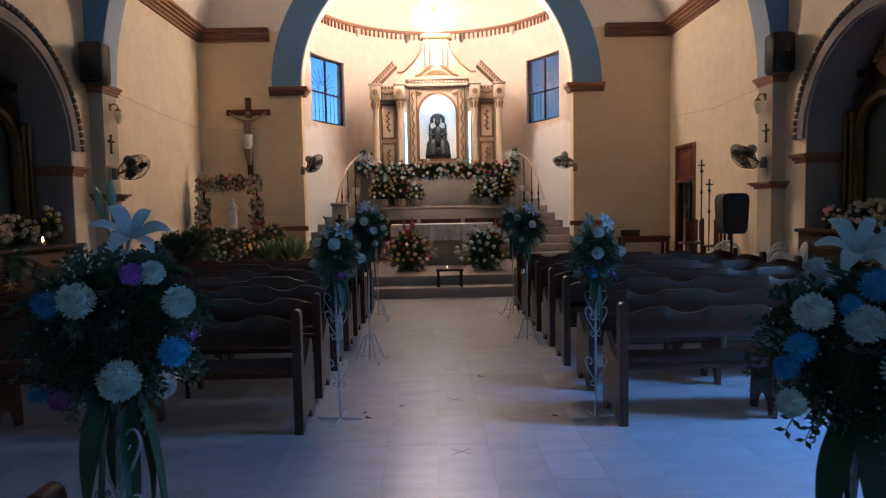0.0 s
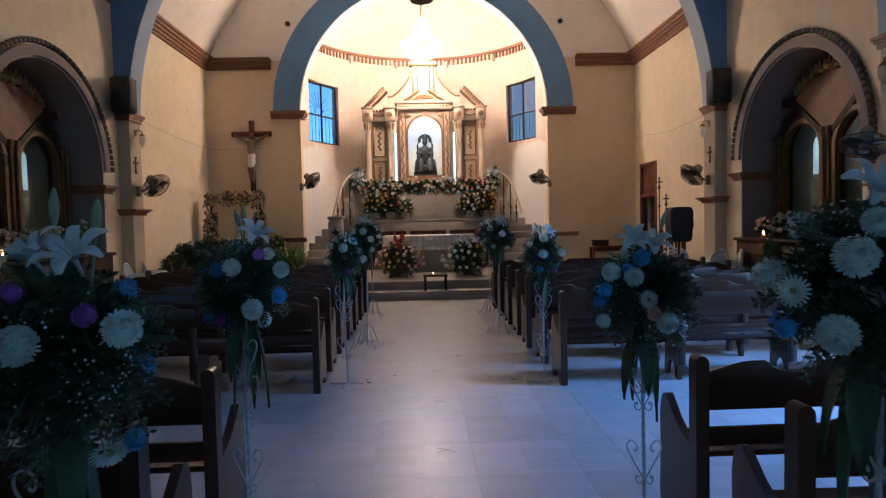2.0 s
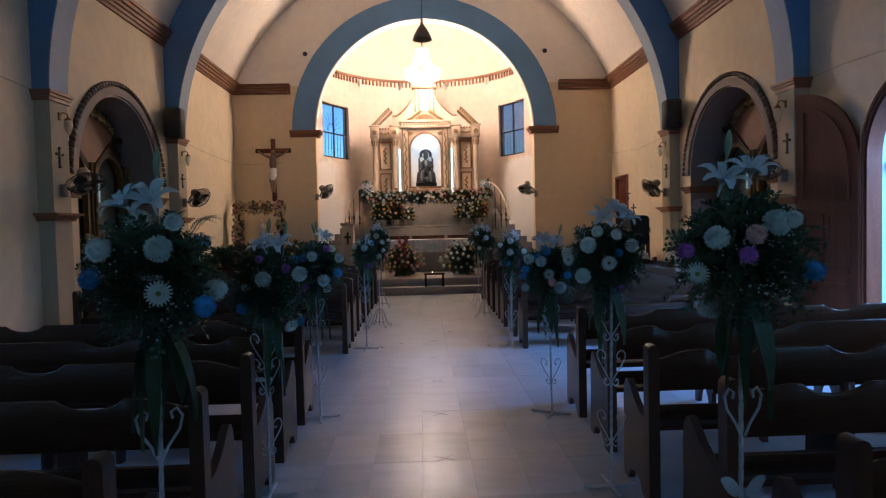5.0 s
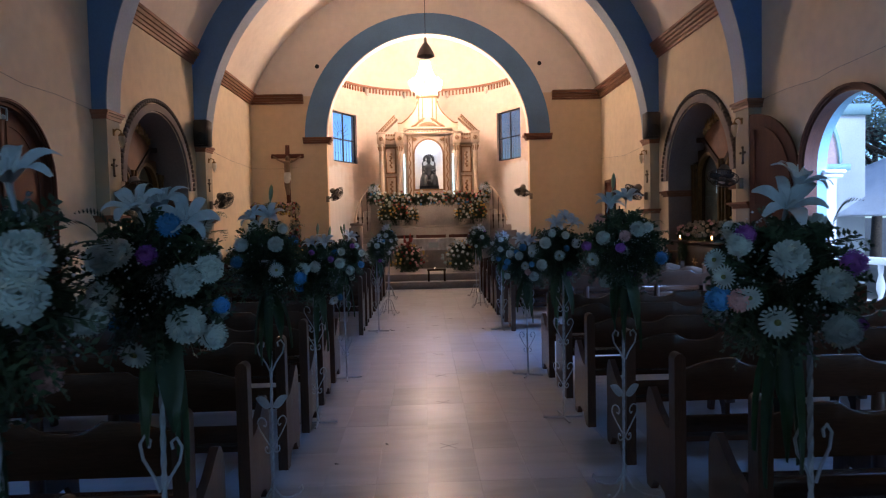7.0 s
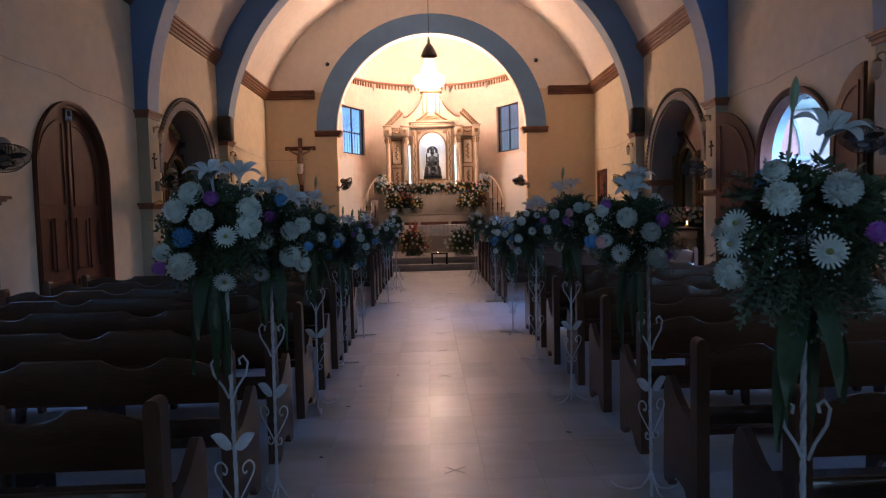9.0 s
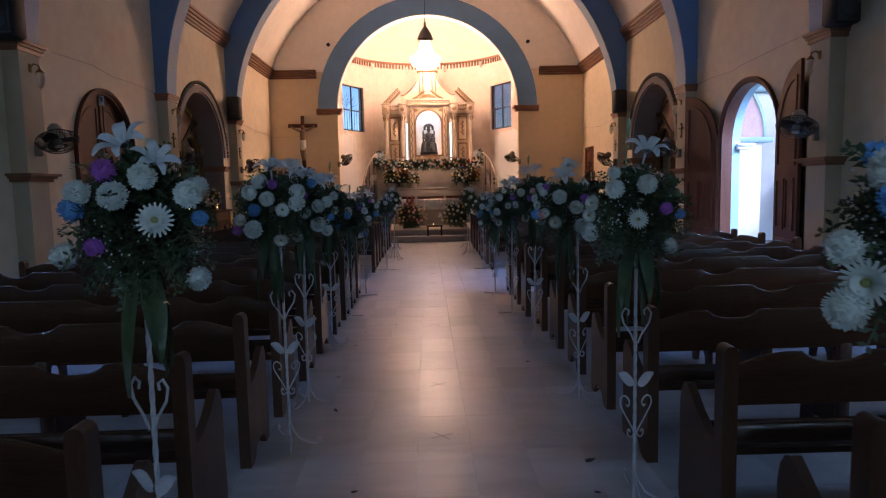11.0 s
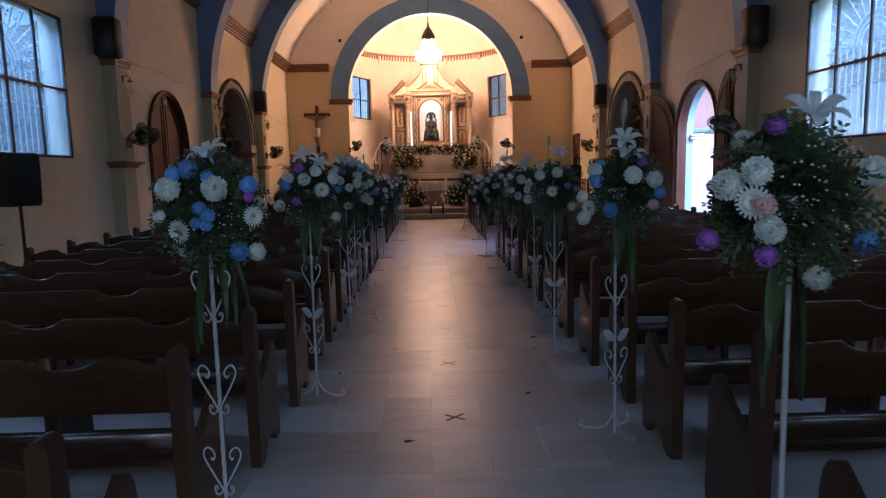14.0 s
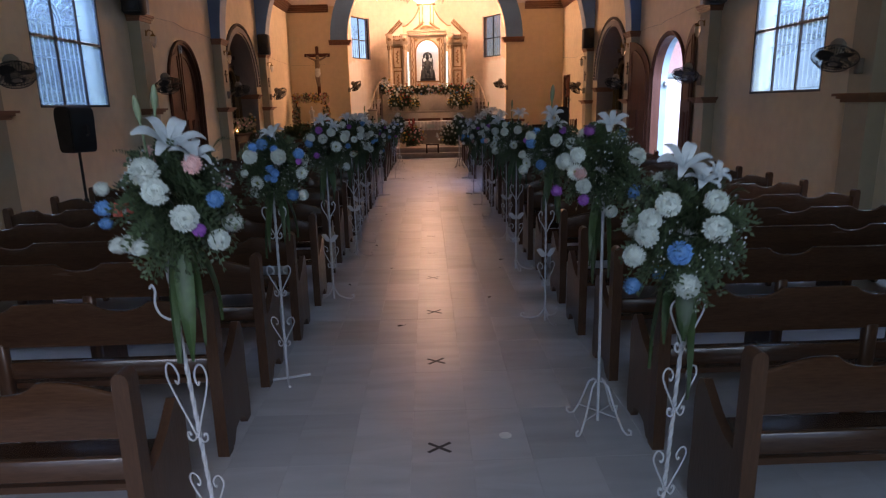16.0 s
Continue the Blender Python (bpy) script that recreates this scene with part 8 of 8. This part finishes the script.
# lamps hung on the apse cornice
for a in (47, 76, 105, 133):
    x, y = on_apse(a, -0.16)
    l = thing("apse_lamp", pose(x, y - 0.02, RAIL - 0.25), "small bracket lamp on the apse cornice", "lantern", "apse lamps")
    part("shade", Shape().lathe([(0.03, 0.08), (0.055, 0.03), (0.06, -0.06), (0.03, -0.16)], (0, -0.05, 0), 8), MAT_LANTERN, l, "pale glass shade")
    part("arm", Shape().tube([(0, 0.08, 0.14), (0, 0.0, 0.18), (0, -0.05, 0.08)], 0.012, 6), MAT_BRASS, l)

# pendant lamp in front of the apse
pe = thing("pendant_lamp", pose(0.01, 12.0, 6.46), "unlit dark metal bell pendant lamp on a cord", "lamp")
part("shade", Shape().lathe([(0.055, 0.37), (0.085, 0.335), (0.14, 0.25), (0.20, 0.14), (0.24, 0.04), (0.255, 0.0), (0.245, 0.0), (0.19, 0.13), (0.12, 0.25), (0.03, 0.30)], (0, 0, 0), 24), MAT_FANBODY, pe)
part("cap", Shape().lathe([(0.02, 0.53), (0.035, 0.51), (0.045, 0.46), (0.045, 0.38), (0.055, 0.365)], (0, 0, 0), 12), MAT_FANBODY, pe)
part("cord", Shape().tube([(0, 0, 0.52), (0.004, 0, 1.8), (0, 0, 3.72)], 0.009, 6), MAT_BLACK, pe)
part("pull_cord", Shape().tube([(0, 0, 0.28), (0.003, 0, -0.17)], 0.004, 5), MAT_BLACK, pe)

# glowing chandelier in the apse
MAT_CRYSTAL = glow("lit_crystal", (1.0, 0.80, 0.52), 9.0)
MAT_BULB = glow("lit_bulb", (1.0, 0.82, 0.55), 60.0)
ch = thing("chandelier", pose(0.02, 16.1, 6.27), "lit crystal chandelier with brass arms", "chandelier")
part("stem", Shape().tube([(0, 0, 0.1), (0, 0, 2.2)], 0.015, 6).lathe([(0.02, 0.2), (0.07, 0.3), (0.03, 0.4), (0.08, 0.55), (0.03, 0.7)], (0, 0, 0), 12), MAT_BRASS, ch)
part("ring", Shape().tube([(0.5 * math.cos(math.tau * k / 32), 0.5 * math.sin(math.tau * k / 32), 0.30) for k in range(33)], 0.012, 6).tube([(0.16 * math.cos(math.tau * k / 20), 0.16 * math.sin(math.tau * k / 20), 1.12) for k in range(21)], 0.012, 6), MAT_BRASS, ch)
for k in range(10):
    a = math.tau * k / 10
    c_, s_ = math.cos(a), math.sin(a)
    part("arm", Shape().tube([(0.05 * c_, 0.05 * s_, 0.35), (0.25 * c_, 0.25 * s_, 0.16), (0.45 * c_, 0.45 * s_, 0.18), (0.54 * c_, 0.54 * s_, 0.30)], 0.012, 6), MAT_BRASS, ch)
    part("bulb", Shape().lathe([(0.012, 0.31), (0.03, 0.36), (0.028, 0.43), (0.002, 0.50)], (0.54 * c_, 0.54 * s_, 0), 8), MAT_BULB, ch)
strands = Shape()
for q in range(24):
    turn = Matrix.Rotation(math.tau * q / 24, 4, "Z")
    one = Shape()
    for k in range(13):
        f = k / 12
        one.ball((0.16 + 0.34 * f ** 1.7, 0, 1.10 - 0.78 * f), 0.017, 4, 5)
    for k in range(9):
        f = k / 8
        one.ball((0.49 * math.cos(f * 1.4), 0, 0.27 - 0.20 * math.sin(f * 1.5)), 0.016, 4, 5)
    strands.join(one, turn)
tagged(part("crystal_drapery", strands, MAT_CRYSTAL, ch), kind="stuff")
drop = Shape().lathe([(0.002, 0.05), (0.012, 0.0), (0.002, -0.05)], (0, 0, 0), 5).mesh("crystal_drop", MAT_CRYSTAL)
for k in range(40):
    a = math.tau * k / 20
    rad = 0.52 if k < 20 else 0.32
    at(part("crystal_drop", drop, None, ch), pose(rad * math.cos(a), rad * math.sin(a), 0.20 if k < 20 else 0.08))

# loudspeakers on tripods
def tripod_speaker(x, y, rz, top, foot=0.0):
    t = thing("tripod_loudspeaker", pose(x, y, foot, 0, 0, rz), "black plastic loudspeaker on a tripod stand", "loudspeaker", "tripod loudspeakers")
    prof = [(-0.19, -0.25), (-0.175, -0.30), (-0.13, -0.33), (0.13, -0.33), (0.175, -0.30), (0.19, -0.25), (0.215, 0.20), (0.205, 0.27), (0.17, 0.315), (0.10, 0.33), (-0.10, 0.33), (-0.17, 0.315), (-0.205, 0.27), (-0.215, 0.20)]
    part("cabinet", Shape().prism([(a, top - 0.33 + b) for a, b in prof], "y", -0.17, 0.17), MAT_BLACK, t)
    part("grille", Shape().prism([(a * 0.88, top - 0.33 + b * 0.9) for a, b in prof], "y", -0.185, -0.169), MAT_BLACK, t, "black metal grille")
    part("handle", Shape().tube([(0.21, 0.02, top - 0.42), (0.275, 0.02, top - 0.40), (0.275, 0.02, top - 0.28), (0.24, 0.02, top - 0.26)], 0.012, 6), MAT_BLACK, t)
    part("pole", Shape().tube([(0, 0, 0.12), (0, 0, top - 0.66)], 0.02, 8).lathe([(0.035, 0.62), (0.035, 0.72)], (0, 0, 0), 10), MAT_BLACK, t)
    for k in range(3):
        a = math.tau * k / 3 + 0.3
        part("leg", Shape().tube([(0, 0, 0.62), (0.42 * math.cos(a), 0.42 * math.sin(a), 0.015)], 0.014, 6), MAT_BLACK, t)
    return t


tripod_speaker(4.79, 9.95, -4, 1.84)
tripod_speaker(-5.22, -3.0, -30, 2.08)

# cables and cracks along the walls
for pts in ([(CX + RIB_IN + 0.12, 11.10, 3.78), (5.9, 13.0, 3.70), (5.985, 15.7, 3.9)], [(CX - RIB_IN - 0.12, 11.10, 3.88), (-5.9, 13.3, 3.82), (-5.915, 15.72, 3.79), (-5.2, 15.745, 3.77), (-4.4, 15.745, 3.80)],
            [(WL + 0.006, 5.64, 3.90), (WL + 0.006, 4.6, 3.95), (WL + 0.006, 3.8, 3.93), (WL + 0.006, 3.1, 4.01), (WL + 0.006, 2.0, 3.98), (WL + 0.006, 1.2, 4.03)], [(WR - 0.006, 5.64, 3.88), (WR - 0.006, 4.9, 3.91), (WR - 0.006, 4.05, 3.88), (WR - 0.006, 3.7, 3.93), (WR - 0.006, 3.2, 3.95), (WR - 0.006, 2.2, 4.0), (WR - 0.006, 1.2, 4.02)]):
    tagged(part("wall_cable", Shape().tube(pts, 0.0035, 5), MAT_FANBODY), "thin loose cable along the plaster wall", "cable", "wall cables")
setting("conduit", Shape().tube([(WL + 0.02, FRONT - 0.12, 2.3), (WL + 0.02, FRONT - 0.12, 5.94)], 0.02, 6), MAT_OCHRE, "painted conduit in the wall corner", "conduit")

# ---- marks and litter on the floor ----
MAT_TAPE = material("dark_floor_tape", (0.03, 0.03, 0.035), 0.6, vary=0.2, scale=20)
MAT_TAPE_WORN = material("worn_grey_tape", (0.255, 0.25, 0.255), 0.6, vary=0.3, scale=20)
MAT_DRY = material("dry_dark_leaf", (0.035, 0.03, 0.028), 0.8, vary=0.3, scale=20)
r = random.Random(12)
for k, y in enumerate((-9.11, -7.83, -6.62, -5.38, -4.14, -3.01, -0.65, 0.55, 1.63, 2.81, 4.03, 5.19, 6.20)):
    mk = thing("tape_mark", pose(0.01, y, 0.0015, 0, 0, r.uniform(-12, 12)), "dark tape cross stuck on the aisle floor", "tape mark", "tape marks")
    worn = y > -5
    for rot in (38, -38):
        at(part("strip", Shape().box(-0.085, -0.004 if worn else -0.011, 0, 0.085, 0.004 if worn else 0.011, 0.0008), MAT_TAPE_WORN if y > -6 else MAT_TAPE, mk), pose(0, 0, 0.0004 if rot < 0 else 0.0012, 0, 0, rot))
LITTER = Shape()
rows = []
for k in range(6):
    f = k / 5
    w = 0.018 * math.sin(math.pi * (0.1 + 0.8 * f))
    rows.append([(0.08 * f - 0.04, -w, 0.004 + 0.012 * f * f), (0.08 * f - 0.04, 0, 0.009), (0.08 * f - 0.04, w, 0.004 + 0.01 * (1 - f))])
LITTER.rings(rows, closed=False, smooth=True)
LITTER = LITTER.mesh("fallen_leaf", MAT_DRY)
spots = [(-0.82, -0.96), (-0.90, -2.73), (-0.48, -0.58), (-0.75, 4.9), (-0.70, 4.75), (-0.45, 5.05), (0.80, 4.7), (0.92, -4.6), (0.86, -5.0), (-0.86, -1.6), (-0.8, -3.6), (0.6, -6.2), (-0.5, -4.9), (-0.95, -5.6), (0.3, 5.9), (0.9, -2.4), (-0.3, -7.0)]
for k, (x, y) in enumerate(spots):
    lf = tagged(at(part("fallen_leaf", LITTER, None), pose(x, y, 0.001, 0, 0, r.uniform(0, 360)) @ Matrix.Scale(r.uniform(0.5, 1.1), 4)), "small dry dark leaf lying on the floor", "leaf", "fallen leaves")
dot = tagged(at(part("fallen_petal", Shape().lathe([(0.038, 0.0), (0.040, 0.004), (0.025, 0.008), (0.003, 0.009)], (0, 0, 0), 12), MAT_PLASTIC), pose(0.42, -9.0, 0.001)), "white round fallen flower petal on the floor", "petal")

# ---- floor tiles: recessed joints, uneven tones ----
def tile_material(name, source):
    """Polished grey marble: faint veins across the aisle, each tile of its own tone."""
    m = bpy.data.materials.new(name)
    m.use_nodes = True
    n, l = m.node_tree.nodes, m.node_tree.links
    p = n["Principled BSDF"]
    p.inputs["Specular IOR Level"].default_value = 0.42
    geo = n.new("ShaderNodeNewGeometry")
    rnd = geo.outputs["Random Per Island"] if source == "island" else n.new("ShaderNodeObjectInfo").outputs["Random"]
    shift = n.new("ShaderNodeVectorMath")
    shift.operation = "MULTIPLY_ADD"
    shift.inputs[1].default_value = (7.0, 13.0, 5.0)
    l.new(rnd, shift.inputs[0])
    l.new(geo.outputs["Position"], shift.inputs[2])
    stretch = n.new("ShaderNodeMapping")
    stretch.inputs["Scale"].default_value = (0.55, 2.6, 1.0)
    l.new(shift.outputs[0], stretch.inputs["Vector"])
    vein, grain, worn = n.new("ShaderNodeTexNoise"), n.new("ShaderNodeTexNoise"), n.new("ShaderNodeTexNoise")
    for t, sc, dt in ((vein, 2.4, 7), (grain, 60, 3), (worn, 0.8, 5)):
        t.inputs["Scale"].default_value, t.inputs["Detail"].default_value = sc, dt
    vein.inputs["Distortion"].default_value = 0.8
    l.new(stretch.outputs[0], vein.inputs["Vector"])
    l.new(geo.outputs["Position"], grain.inputs["Vector"])
    l.new(geo.outputs["Position"], worn.inputs["Vector"])
    ramp = n.new("ShaderNodeValToRGB")
    stops_ = ramp.color_ramp
    stops_.elements[0].position, stops_.elements[0].color = 0.28, (0.335, 0.336, 0.350, 1)
    stops_.elements[1].position, stops_.elements[1].color = 0.62, (0.405, 0.413, 0.432, 1)
    l.new(vein.outputs["Fac"], ramp.inputs["Fac"])
    tone = n.new("ShaderNodeValToRGB")
    tone.color_ramp.elements[0].color, tone.color_ramp.elements[1].color = (0.82, 0.82, 0.83, 1), (1.04, 1.04, 1.04, 1)
    mid_ = tone.color_ramp.elements.new(0.22)
    mid_.color = (0.95, 0.95, 0.95, 1)
    l.new(rnd, tone.inputs["Fac"])
    mul = n.new("ShaderNodeMix")
    mul.data_type, mul.blend_type = "RGBA", "MULTIPLY"
    mul.inputs["Factor"].default_value = 1.0
    l.new(ramp.outputs["Color"], mul.inputs["A"])
    l.new(tone.outputs["Color"], mul.inputs["B"])
    l.new(mul.outputs["Result"], p.inputs["Base Color"])
    rr = n.new("ShaderNodeMapRange")
    rr.inputs["From Min"].default_value, rr.inputs["From Max"].default_value = 0.25, 0.75
    rr.inputs["To Min"].default_value, rr.inputs["To Max"].default_value = 0.28, 0.44
    l.new(worn.outputs["Fac"], rr.inputs["Value"])
    l.new(rr.outputs["Result"], p.inputs["Roughness"])
    b = n.new("ShaderNodeBump")
    b.inputs["Strength"].default_value, b.inputs["Distance"].default_value = 0.03, 0.003
    l.new(grain.outputs["Fac"], b.inputs["Height"])
    l.new(b.outputs["Normal"], p.inputs["Normal"])
    return m


TILE_O = tile_material("grey_marble_tile", "object")
TILE_I = tile_material("grey_marble_tile_far", "island")
TX, TY, GAP = 0.353, 0.61, 0.0010
floor_ob = bpy.data.objects["floor"]
tile = Shape().box(GAP / 2, GAP / 2, -0.012, TX - GAP / 2, TY - GAP / 2, 0.0, 0.0005).mesh("tile", TILE_O)
rest = Shape()
r = random.Random(31)
x_first, y_first = -0.155 - 17 * TX, -9.255 - 10 * TY
count = 0
for i in range(36):
    x = x_first + i * TX
    for j in range(46):
        y = y_first + j * TY
        if x < WL - 0.3 or x > WR - 0.02 or y > STEP1 - 0.02:
            continue
        wide = min(TX, WR - x)
        deep = min(TY, STEP1 - y)
        z = r.uniform(-0.0007, 0.0)
        if -1.3 < x + TX / 2 < 1.3 and -12 < y < 11.4 and wide == TX and deep == TY and count < 300:
            at(part("tile", tile, None, floor_ob), pose(x, y, z))
            count += 1
        else:
            x0, x1, y0, y1 = x + GAP / 2, x + wide - GAP / 2, y + GAP / 2, y + deep - GAP / 2
            rest.add([(x0, y0, z), (x1, y0, z), (x1, y1, z), (x0, y1, z), (x0, y0, -0.012), (x1, y0, -0.012), (x1, y1, -0.012), (x0, y1, -0.012)],
                     [(0, 1, 2, 3), (0, 4, 5, 1), (1, 5, 6, 2), (2, 6, 7, 3), (3, 7, 4, 0)])
tagged(part("floor_tiles", rest, TILE_I, floor_ob), kind="stuff")
